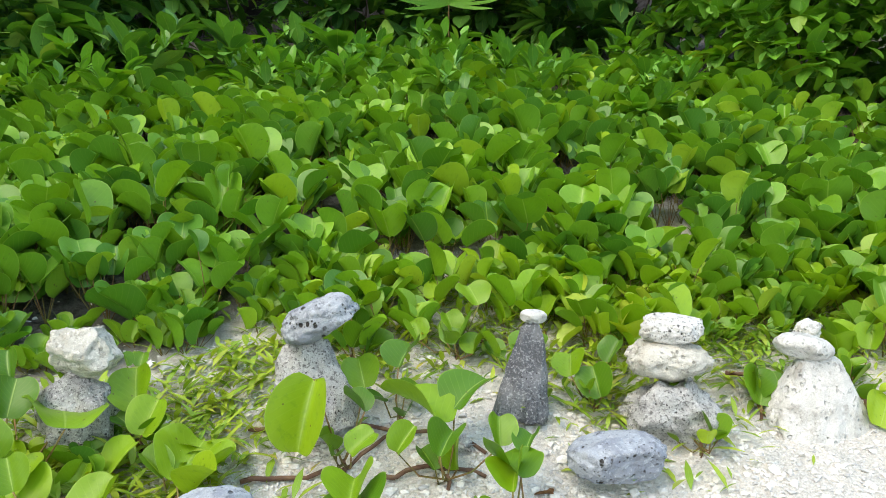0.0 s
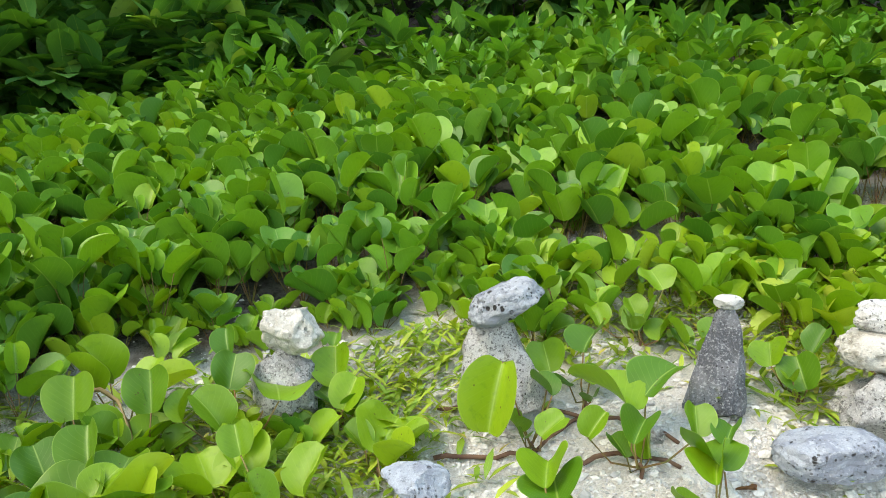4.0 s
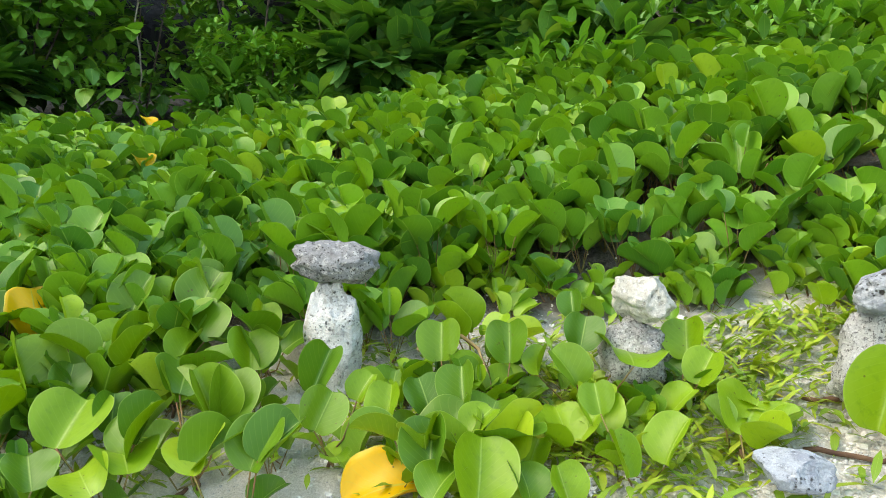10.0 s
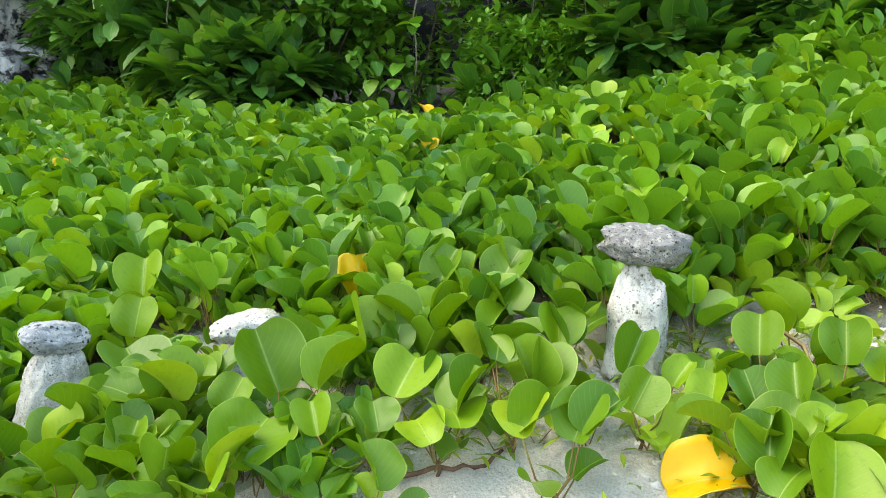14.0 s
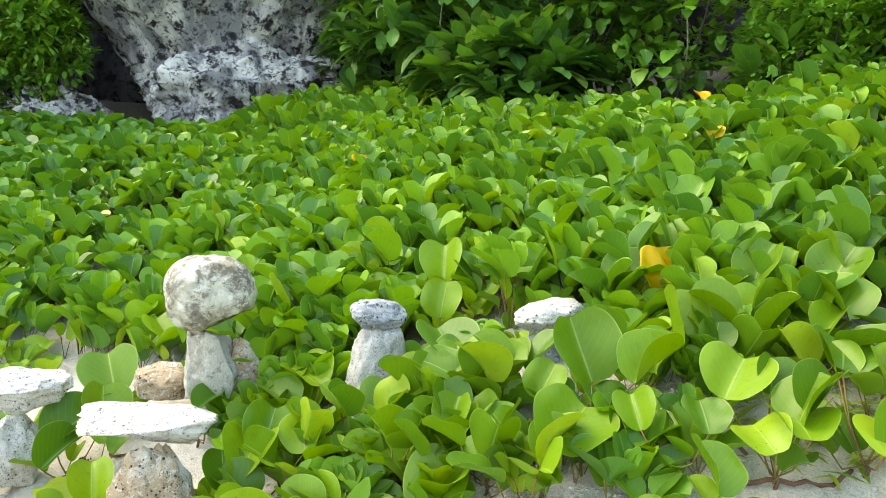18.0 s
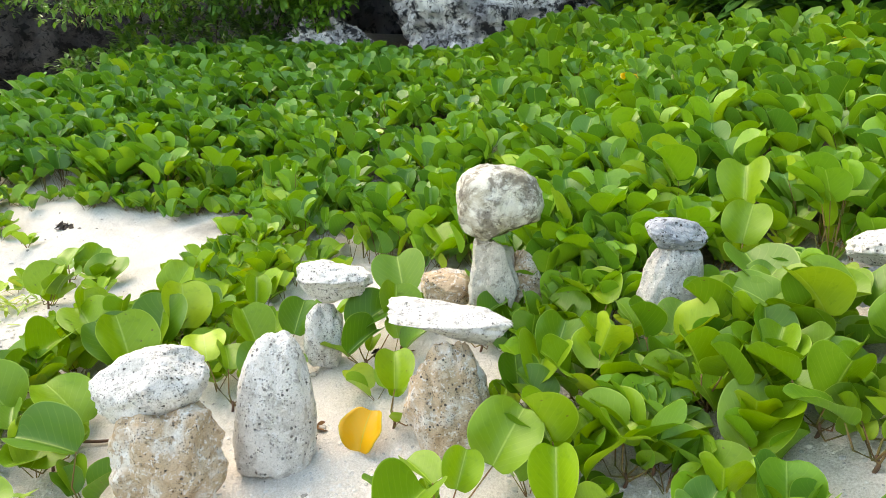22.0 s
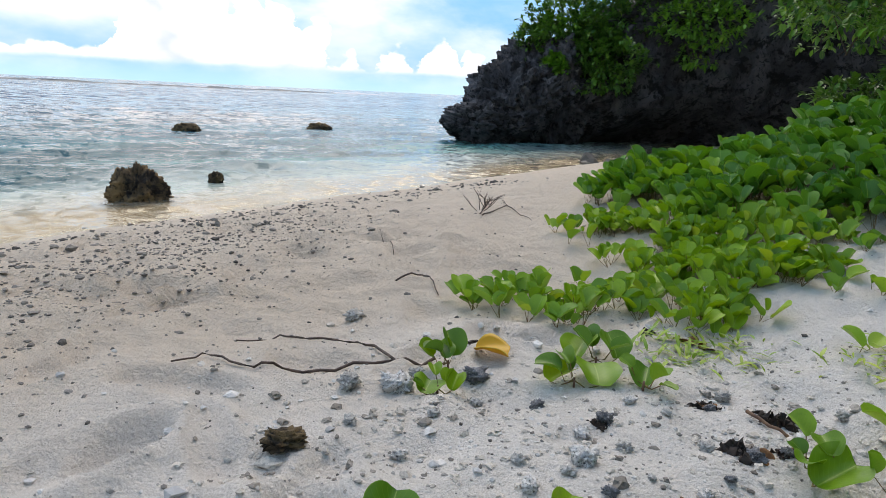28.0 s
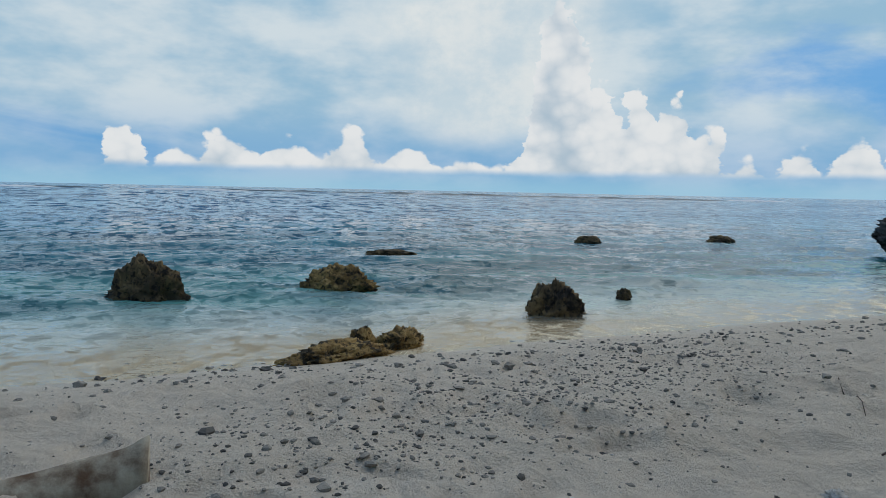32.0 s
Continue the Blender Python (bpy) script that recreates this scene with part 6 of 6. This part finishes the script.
for x, y, turn, size in ((-2.135, -2.165, 60, 0.07), (-1.371, -1.693, 20, 0.07), (-1.21, -1.70, 130, 0.06), (-1.45, -1.45, 10, 0.05), (-1.95, -0.55, 40, 0.06), (-1.5, 0.0, 100, 0.06), (0.165, 1.045, 80, 0.05), (-1.7, -0.70, 10, 0.05),
                       (-1.647, -1.747, 0, 0.066), (-1.694, -1.694, 67, 0.046), (-1.771, -1.916, 134, 0.066), (-1.277, -1.671, 201, 0.080), (-1.414, -1.504, 268, 0.061), (-1.495, -1.512, 335, 0.047), (-1.471, -1.337, 42, 0.041), (-1.363, -1.694, 109, 0.085), (-2.149, -2.187, 176, 0.090), (-1.240, -1.690, 243, 0.043), (-1.294, -1.633, 310, 0.044), (-0.979, -1.893, 17, 0.036)):
    fallen_leaf("brown_leaf", "dry curled brown leaf lying on the sand", x, y, 0.003, turn, 4, size * 0.62, BROWN, 0.35)


# ---------------------------------------------------------------- rubble, shells, grass, driftwood
def pebble_shapes(seed, detail):
    shapes = []
    for s in range(5):
        bm = bmesh.new()
        bmesh.ops.create_icosphere(bm, subdivisions=detail, radius=1.0)
        off = Vector((seed + s * 4.1, s * 2.2, seed))
        for v in bm.verts:
            d = v.co.normalized()
            v.co = d * (1 + 0.6 * noise.noise(d * 1.6 + off) + 0.75 * noise.noise(d * 3.7 + off))
        bm.verts.index_update()
        shapes.append((np.array([v.co for v in bm.verts]), np.array([[v.index for v in f.verts] for f in bm.faces])))
        bm.free()
    return shapes


def rubble(name, label, mat, x, y, size, seed, sink=0.3, flat=0.65, detail=1):
    """Many small stones lying on the sand, joined."""
    rng = np.random.default_rng(seed)
    shapes, VV, FF, base = pebble_shapes(seed, detail), [], [], 0
    z = surface(x, y)
    for i in range(len(x)):
        V, F = shapes[i % 5]
        a, s = rng.uniform(0, 6.283), size[i]
        V = V * [rng.uniform(0.7, 1.3), rng.uniform(0.7, 1.2), flat * rng.uniform(0.7, 1.2)] * s
        c, q = math.cos(a), math.sin(a)
        V = np.stack([V[:, 0] * c - V[:, 1] * q, V[:, 0] * q + V[:, 1] * c, V[:, 2]], -1) + [x[i], y[i], z[i] + s * flat * (1 - 2 * sink) * 0.6]
        VV.append(V)
        FF.append(F + base)
        base += len(V)
    ob = new(name, mesh_of(name, np.concatenate(VV), np.concatenate(FF), mat, smooth=False))
    return tagged(ob, label, "rubble", kind="stuff")


RUBBLE_WHITE = rubble_material("coral_gravel", (0.82, 0.795, 0.75), (0.52, 0.51, 0.50))
RUBBLE_DARK = rubble_material("dark_rubble", (0.30, 0.275, 0.24), (0.075, 0.07, 0.064))
rng = np.random.default_rng(31)
# white coral gravel round the stacks
n = 15000
gx, gy = rng.normal(0.15, 0.55, n), rng.normal(1.10, 0.19, n)
rubble("coral_gravel", "white coral gravel and chips between the stones", RUBBLE_WHITE, gx, gy, np.exp(rng.normal(-6.05, 0.55, n)), 41)
n = 700
gx = np.r_[rng.normal(-0.7, 0.35, n), rng.normal(-1.45, 0.18, n)]
gy = np.r_[rng.normal(0.75, 0.2, n), rng.normal(-0.2, 0.6, n)]
rubble("coral_gravel", "scattered coral chips under the creeper", RUBBLE_WHITE, gx, gy, np.exp(rng.normal(-5.9, 0.55, 2 * n)), 42)
n = 900
rubble("coral_gravel", "scattered pale coral pieces on the beach", RUBBLE_WHITE, rng.normal(-1.2, 0.6, n), rng.normal(-1.95, 0.5, n), np.exp(rng.normal(-5.8, 0.6, n)), 43)
RUBBLE_GREY = rubble_material("mixed_gravel", (0.56, 0.53, 0.48), (0.13, 0.12, 0.11))
n = 2400
rubble("mixed_gravel", "mixed grey and pale coral bits strewn over the sand", RUBBLE_GREY, rng.uniform(-2.4, -0.4, n), rng.normal(-1.6, 0.7, n), np.exp(rng.normal(-6.05, 0.55, n)), 48)
n = 560
rubble("coral_bits", "rough pale grey coral fragments scattered over the white sand", rubble_material("coral_bits", (0.70, 0.64, 0.56), (0.28, 0.25, 0.215)), rng.uniform(-2.3, -0.7, n), rng.normal(-1.85, 0.42, n), np.exp(rng.normal(-5.45, 0.5, n)), 49, sink=0.25, flat=0.6)
n = 330
s = rng.random(n)
rubble("coral_bits", "small rough coral lumps lying below the stacks", rubble_material("coral_lumps", (0.72, 0.66, 0.58), (0.22, 0.195, 0.165)), -0.9 - 1.1 * s + rng.normal(0, 0.16, n), -2.3 + 0.75 * s + rng.normal(0, 0.2, n), np.exp(rng.normal(-5.15, 0.4, n)), 50, sink=0.25, flat=0.6, detail=2)
n = 3000
rubble("coral_crumbs", "fine white and grey coral crumbs on the sand before the stacks", RUBBLE_WHITE, rng.normal(-1.35, 0.22, n), rng.normal(-0.75, 0.45, n), np.exp(rng.normal(-6.2, 0.5, n)), 52)
n = 1500
rubble("coral_crumbs", "fine white coral crumbs on the sand under the creeper", RUBBLE_WHITE, rng.normal(-1.15, 0.2, n), rng.normal(0.35, 0.25, n), np.exp(rng.normal(-6.1, 0.5, n)), 53)
# dark strand line on the beach
n = 4200
s = rng.random(n)
s = np.clip(np.round(s * 9 + rng.normal(0, 0.35, n)) / 9, 0, 1)
lx, ly = 0.23 -2.40 * s, -3.17 -1.52 * s
rubble("strand_rubble", "dark coral rubble along the strand line", RUBBLE_DARK, lx + rng.normal(0, 0.34, n), ly + rng.normal(0, 0.36, n), np.exp(rng.normal(-5.6, 0.6, n)), 44)
n = 650
s = rng.random(n)
lx, ly = 1.16 -5.92 * s, -4.45 -1.21 * s
rubble("strand_rubble", "dark coral pieces near the water's edge", RUBBLE_DARK, lx + rng.normal(0, 0.2, n), ly + rng.normal(0, 0.28, n), np.exp(rng.normal(-4.95, 0.5, n)), 45, detail=2)
n = 1100
rubble("strand_rubble", "dark bits of coral strewn over the sand", RUBBLE_DARK, rng.uniform(-3.2, 1.4, n), rng.uniform(-4.6, -1.6, n), np.exp(rng.normal(-5.9, 0.55, n)), 46)
n = 260
rubble("strand_rubble", "dark rubble at the foot of the headland", RUBBLE_DARK, rng.normal(-8.6, 1.1, n), rng.normal(-8.7, 0.7, n), np.exp(rng.normal(-3.3, 0.5, n)), 47, detail=2)

LUMP = "rough grey coral lump lying on the sand"
for i, (x, y, w, mat) in enumerate([(-1.252, -2.383, 0.085, 0), (-1.370, -2.459, 0.05, 0), (-1.160, -2.451, 0.05, 1), (-1.531, -2.013, 0.04, 1), (-1.468, -2.358, 0.05, 2), (-1.633, -1.737, 0.05, 3), (-1.694, -1.702, 0.035, 3), (-1.773, -1.914, 0.035, 3),
                                     (-1.471, -1.337, 0.04, 3), (-1.253, -1.689, 0.05, 3), (-1.407, -1.506, 0.04, 3), (-0.916, -2.261, 0.09, 4), (-1.10, -2.15, 0.04, 2), (-1.2, -1.9, 0.045, 2), (-0.93, -1.87, 0.05, 2), (0.02, 1.12, 0.06, 1), (-0.42, 1.22, 0.05, 1),
                                     (-0.47, 1.13, 0.05, 0), (-0.16, 1.25, 0.07, 1), (-0.9, 0.95, 0.07, 2), (-0.78, 0.93, 0.08, 2), (-0.55, 0.83, 0.05, 0), (-0.5, 0.86, 0.045, 0), (0.72, 1.40, 0.05, 1),
                                     (-1.165, -2.449, 0.071, 1), (-1.258, -2.394, 0.098, 2), (-1.452, -2.348, 0.078, 3), (-1.476, -2.154, 0.043, 3), (-1.523, -2.004, 0.050, 3), (-1.600, -1.816, 0.041, 1), (-1.456, -1.902, 0.039, 1), (-1.484, -2.969, 0.077, 1), (-1.340, -1.906, 0.069, 2), (-1.288, -1.802, 0.034, 3), (-1.520, -1.718, 0.026, 3), (-1.432, -1.712, 0.042, 2), (-1.244, -1.977, 0.038, 1), (-1.279, -1.887, 0.035, 1), (-2.005, -1.729, 0.045, 1), (-1.891, -1.951, 0.053, 1), (-2.146, -2.013, 0.038, 1), (-1.942, -2.298, 0.051, 1), (-1.657, -2.041, 0.040, 2), (-1.446, -1.996, 0.050, 2), (-1.645, -1.939, 0.030, 1), (-1.397, -2.271, 0.040, 2), (-1.366, -2.466, 0.056, 1), (-1.394, -1.795, 0.023, 1), (-1.070, -2.282, 0.041, 1), (-1.238, -2.227, 0.032, 1)]):
    stone("coral_lump", LUMP if mat < 4 else "brown stained stone half sunk in the sand", (x, y, ground_z(x, y) - w * 0.12), (w, w * 0.8, w * 0.6), 50 + i, (CORAL_WHITE, CORAL_POST, CORAL_PITTED, CORAL_DARK, SEA_ROCK)[mat], (0, 0, i * 47), "loose coral lumps", rough=0.42, fine=0.40, detail=4)


SEAWEED = plain_material("dry_seaweed", (0.012, 0.009, 0.007), (0.05, 0.028, 0.018), 90, 0.6)


def seaweed(x, y, size, seed):
    """A dry crumpled sheet of dark weed."""
    V, F, n = [], [], 17
    for i in range(n):
        for j in range(n):
            u, v = 2 * i / (n - 1) - 1, 2 * j / (n - 1) - 1
            q = Vector((u * 1.7 + seed * 3.1, v * 1.7, seed * 0.7))
            edge = 1 + 0.55 * noise.noise(q * 1.3)
            fold = abs(noise.noise(q * 2.1)) * 0.55 + abs(noise.noise(q * 4.3)) * 0.35
            V.append(((u * 0.62 + 0.25 * noise.noise(q * 2.6)) * size * edge, (v * 0.40 + 0.25 * noise.noise(q * 2.9 + Vector((9, 0, 0)))) * size * edge, size * (fold - 0.10 - 0.22 * max(abs(u), abs(v)) ** 3)))
    for i in range(n - 1):
        for j in range(n - 1):
            F.append((i * n + j, (i + 1) * n + j, (i + 1) * n + j + 1, i * n + j + 1))
    ob = new("dry_seaweed", mesh_of("dry_seaweed", V, F, SEAWEED, smooth=False))
    ob.matrix_world = pose(x, y, ground_z(x, y), 0, 0, seed * 53)
    tagged(ob, "dry crumpled dark brown seaweed lying on the sand", "seaweed", "seaweed on the sand")


for i, (x, y, w) in enumerate([(-1.63, -1.767, 0.06), (-1.70, -1.70, 0.045), (-1.277, -1.671, 0.05), (-1.30, -1.62, 0.06), (-1.47, -1.337, 0.045), (-1.778, -1.94, 0.05), (-2.925, -1.906, 0.06), (-1.501, -2.0, 0.03), (-1.61, -2.54, 0.045), (-1.49, -1.51, 0.05),
                               (-1.80, -1.92, 0.05), (-1.82, -1.79, 0.06), (-2.1, -2.32, 0.05), (-1.98, -2.31, 0.05), (-1.37, -1.69, 0.05), (-2.35, -2.43, 0.04), (-1.95, -0.60, 0.04), (-1.50, -0.20, 0.05), (-1.42, -0.03, 0.045), (-1.68, -0.71, 0.035), (-1.33, 0.02, 0.04), (-1.2, -1.45, 0.025)]):
    seaweed(x, y, w, 5 + i)


def shell(x, y, size, turn):
    """A bleached spiral sea-snail shell."""
    V, F = [], []
    turns, ring = 40, 8
    for i in range(turns):
        t = i / (turns - 1)
        a, r = t * 5.5 * math.pi, size * 0.5 * math.exp(-2.1 * t)
        c = Vector((math.cos(a) * r, math.sin(a) * r, size * 0.9 * (1 - math.exp(-1.6 * t))))
        for k in range(ring):
            b = 2 * math.pi * k / ring
            V.append(c + Vector((math.cos(a) * math.cos(b), math.sin(a) * math.cos(b), math.sin(b))) * r * 0.62)
    for i in range(turns - 1):
        for k in range(ring):
            F.append((i * ring + k, i * ring + (k + 1) % ring, (i + 1) * ring + (k + 1) % ring, (i + 1) * ring + k))
    ob = new("shell", mesh_of("shell", V, F, CORAL_WHITE))
    ob.matrix_world = pose(x, y, ground_z(x, y) + size * 0.3, 70, 0, turn)
    tagged(ob, "bleached white spiral sea shell lying on the sand", "shell", "shells on the sand")


for x, y, s, a in ((-1.335, -1.487, 0.035, 20), (-1.20, -1.53, 0.03, 140), (-1.26, -1.48, 0.028, 250), (-1.066, -1.811, 0.04, 60), (-0.96, -1.80, 0.03, 300), (-1.065, -1.818, 0.030, 0), (-1.072, -1.790, 0.022, 97), (-1.351, -1.498, 0.028, 194), (-1.327, -1.498, 0.020, 291), (-1.315, -1.456, 0.022, 28)):
    shell(x, y, s, a)


def grass(name, label, x, y, seed, length=(0.022, 0.06)):
    rng = np.random.default_rng(seed)
    n = len(x)
    P = np.stack([x, y, surface(x, y) + rng.uniform(0.0, 0.02, n)], -1)
    V, Fc, uv = leaves(P, rng.uniform(0, 6.283, n), rng.uniform(0.0, 1.0, n), rng.uniform(*length, n), rng.uniform(0.1, 0.4, n), leaf_grid(3, 4, -0.05, 0.11, 0.8), 0.6)
    tagged(new(name, mesh_of(name, V, Fc, GRASS, uv)), label, "grass", kind="stuff")


def spots(centres, n, spread, seed):
    rng = np.random.default_rng(seed)
    c = np.array(centres)[rng.integers(0, len(centres), n)]
    return c[:, 0] + rng.normal(0, spread, n), c[:, 1] + rng.normal(0, spread, n)


grass("creeping_grass", "yellow-green creeping grass between the stones and the creeper", *spots([(-0.45, 1.2), (-0.35, 1.28), (-0.55, 1.15), (-0.15, 1.4), (0.05, 1.42), (0.3, 1.42), (0.5, 1.42), (0.75, 1.42), (-0.45, 1.0), (-0.62, 0.92), (-0.5, 0.92), (-0.4, 1.08), (0.9, 1.4), (0.45, 1.5), (0.65, 1.5), (0.85, 1.5), (0.3, 1.5), (0.6, 1.35), (0.5, 1.45), (0.75, 1.5), (0.95, 1.48), (0.1, 1.5), (-0.1, 1.45), (-0.3, 1.35), (-0.7, 1.1), (-0.62, 1.0), (-0.8, 0.95)], 6000, 0.09, 3), 51)
grass("creeping_grass", "creeping grass under the creeper shoots", *spots([(-0.75, 0.85), (-0.9, 0.85), (-0.7, 0.75), (-1.05, 0.95), (-1.2, 0.6), (0.36, 1.2), (0.28, 1.3)], 1500, 0.08, 4), 52)
grass("creeping_grass", "sparse creeping grass on the beach sand", *spots([(-2.05, -2.2), (-2.15, -2.1), (-2.3, -1.75)], 260, 0.07, 5), 53)


grass("creeping_grass", "few thin blades of grass on the white sand", *spots([(-1.33, -1.12), (-1.28, -1.02), (-1.38, -1.2)], 60, 0.05, 6), 54, (0.04, 0.09))


def twig_bush(x, y, h, seed):
    """A small dead bush of thin upright twigs."""
    own = random.Random(seed)
    ob = thing("dead_twig_bush", "small dead bush of thin dark upright twigs on the sand", "twig", at=(x, y, ground_z(x, y)))
    for i in range(6):
        a, lean = own.uniform(0, 6.283), own.uniform(0.3, 1.3)
        top = Vector((math.cos(a) * lean * h, math.sin(a) * lean * h, h * own.uniform(0.5, 1.0)))
        mid = top * 0.5 + Vector((own.gauss(0, 0.012), own.gauss(0, 0.012), own.gauss(0, 0.01)))
        child("branch", tube([(0, 0, -0.02), mid, top], 0.0028, 0.0012, TWIG, "branch", 5), ob)
        child("side_twig", tube([mid, mid + Vector((own.gauss(0, 0.03), own.gauss(0, 0.03), 0.04))], 0.002, 0.001, TWIG, "side_twig", 4), ob)


twig_bush(-2.93, -4.05, 0.13, 3)
twig_bush(-3.02, -4.10, 0.09, 5)


def stalk_clump(x, y, seed):
    """A worn patch of the creeper: bare reddish stalks standing and leaning together."""
    own = random.Random(seed)
    ob = thing("bare_stalks", "clump of bare reddish leaf stalks in a thin patch of creeper", "stalks", "bare stalk clumps", at=(x, y, ground_z(x, y)))
    for i in range(16):
        a, lean, h = own.uniform(0, 6.283), own.uniform(0.1, 0.7), own.uniform(0.06, 0.14)
        foot = Vector((own.gauss(0, 0.025), own.gauss(0, 0.025), -0.01))
        top = foot + Vector((math.cos(a) * lean * h, math.sin(a) * lean * h, h))
        mid = (foot + top) * 0.5 + Vector((0, 0, 0.012))
        child("stalk", tube([foot, mid, top], 0.0022, 0.0012, STALK_RED, "stalk", 5), ob)


STALK_RED = plain_material("reddish_stalk", (0.22, 0.10, 0.05), (0.34, 0.19, 0.08), 40, 0.6)
for i, (x, y) in enumerate([(-2.06, 0.95), (-1.98, 1.02), (-0.79, 1.82), (-0.56, 1.84), (-0.42, 2.45), (-1.30, 1.16), (-1.18, 1.02), (-1.50, 1.02)]):
    stalk_clump(x, y, 70 + i)


def hanging_vine(top, foot, r, seed):
    """A thin bare stem hanging down before the shrubs."""
    own = random.Random(seed)
    a, b = Vector(top), Vector(foot)
    line = [a.lerp(b, k / 7) + Vector((own.gauss(0, 0.008), own.gauss(0, 0.008), 0)) for k in range(8)]
    tagged(new("hanging_vine", tube(line, r, r * 0.7, VINE_BARK, "hanging_vine", 5)), "thin pale bare vine hanging before the dark shrubs", "vine", "hanging vines")


VINE_BARK = plain_material("pale_vine_bark", (0.30, 0.27, 0.20), (0.18, 0.15, 0.10), 40)
for i, (top, foot) in enumerate([((-4.10, 1.14, 1.60), (-4.17, 1.32, 0.70)), ((-2.95, 2.60, 1.75), (-2.90, 2.68, 0.95)), ((-3.55, 1.95, 1.75), (-3.62, 2.02, 0.85)), ((-4.30, 0.80, 1.7), (-4.42, 0.92, 0.75)), ((-2.0, 3.35, 1.9), (-1.94, 3.40, 1.1))]):
    hanging_vine(top, foot, 0.006, 9 + i)
stone("loose_stone", "pale grey flat stone showing between the creeper leaves", (-1.88, 1.22, ground_z(-1.88, 1.22) + 0.0), (0.13, 0.10, 0.06), 91, CORAL_POST, (0, 10, 40), "loose coral lumps", rough=0.12)
stone("loose_stone", "pale coral stone showing between the creeper leaves", (-1.60, 0.90, ground_z(-1.60, 0.90)), (0.07, 0.05, 0.05), 92, CORAL_WHITE, (0, 6, 10), "loose coral lumps", rough=0.12)
line = [(-0.93, 0.93, 0.10), (-0.90, 0.95, 0.125), (-0.86, 0.97, 0.13), (-0.82, 0.96, 0.12), (-0.79, 0.945, 0.09), (-0.775, 0.935, 0.06)]
tagged(new("dry_twig", tube([(x, y, ground_z(x, y) - 0.01 + z * 0.8) for x, y, z in line], 0.005, 0.0025, plain_material("dry_twig", (0.50, 0.36, 0.18), (0.34, 0.22, 0.10), 40), "dry_twig", 6)), "dry tan curled twig arching over the sand", "twig")


def driftwood():
    """A pale weathered hollow log end sticking out of the sand."""
    V, F = [], []
    nu, nv = 30, 14
    for i in range(nu):
        t = i / (nu - 1)
        top = 0.092 * (1 - t) ** 1.7 + 0.012 + 0.02 * math.exp(-(t / 0.06) ** 2)
        for j in range(nv):
            s = j / (nv - 1)
            side = -1 if s < 0.5 else 1
            h = (1 - abs(2 * s - 1))
            thick = 0.016 + 0.012 * (1 - t)
            z = -0.06 + (top + 0.06) * h ** 0.8
            bow = 0.10 * t * t - 0.05 * h * h
            y = bow + side * thick * min(1.0, 2.2 * (1 - h)) + 0.006 * noise.noise(Vector((t * 6, h * 4, side)))
            V.append((t * 0.62, y, z))
    for i in range(nu - 1):
        for j in range(nv - 1):
            F.append((i * nv + j, (i + 1) * nv + j, (i + 1) * nv + j + 1, i * nv + j + 1))
    F += [tuple(range(nv)), tuple((nu - 1) * nv + j for j in range(nv))[::-1]]
    ob = new("driftwood_log", mesh_of("driftwood_log", V, F, DRIFTWOOD))
    ob.matrix_world = pose(0.282, -3.173, ground_z(0.282, -3.173), 0, 0, 8)
    tagged(ob, "pale weathered hollow log end half buried in the sand", "driftwood")


driftwood()


# ---------------------------------------------------------------- breakers on the far reef
def breakers():
    rng = np.random.default_rng(77)
    for i in range(14):
        a = -0.55 + 1.2 * i / 13 + rng.normal(0, 0.03)
        d = rng.uniform(150, 190)
        x, y = math.sin(a) * d, -math.cos(a) * d
        L, V, F = rng.uniform(8, 26), [], []
        for k in range(13):
            t = k / 12 - 0.5
            h = 0.30 * (1 - (2 * t) ** 2) * rng.uniform(0.6, 1.2) + 0.02
            V += [(t * L, -0.8, -0.2), (t * L, 0.0, h), (t * L, 0.8, -0.2)]
        for k in range(12):
            for j in range(2):
                F.append((k * 3 + j, k * 3 + 3 + j, k * 3 + 4 + j, k * 3 + 1 + j))
        ob = new("breaking_wave", mesh_of("breaking_wave", V, F, FOAM if i % 3 != 1 else REEF_SHADE))
        ob.matrix_world = pose(x, y, SEA, 0, 0, math.degrees(a))
        tagged(ob, "low line of swell breaking on the far reef", "wave", "swell on the reef")

    V, F, n = [], [], 240
    for k in range(n):
        a = radians(-27 + 46 * k / (n - 1))
        d = 165 + 12 * math.sin(5 * a)
        h = (0.12 + 0.40 * max(0.0, noise.noise(Vector((a * 30, 3, 1))) + 0.25) + 0.14 * noise.noise(Vector((a * 140, 0, 2)))) * min(1.0, 8 * k / n, 5 * (1 - k / n))
        for r, z in ((d - 1.5, -0.1), (d, max(0.02, h)), (d + 1.5, -0.1)):
            V.append((math.sin(a) * r, -math.cos(a) * r, SEA + z))
    for k in range(n - 1):
        for j in range(2):
            F.append((k * 3 + j, k * 3 + 3 + j, k * 3 + 4 + j, k * 3 + 1 + j))
    tagged(new("reef_edge", mesh_of("reef_edge", V, F, REEF_SHADE)), "low dark reef edge standing out of the far water", "reef")


breakers()
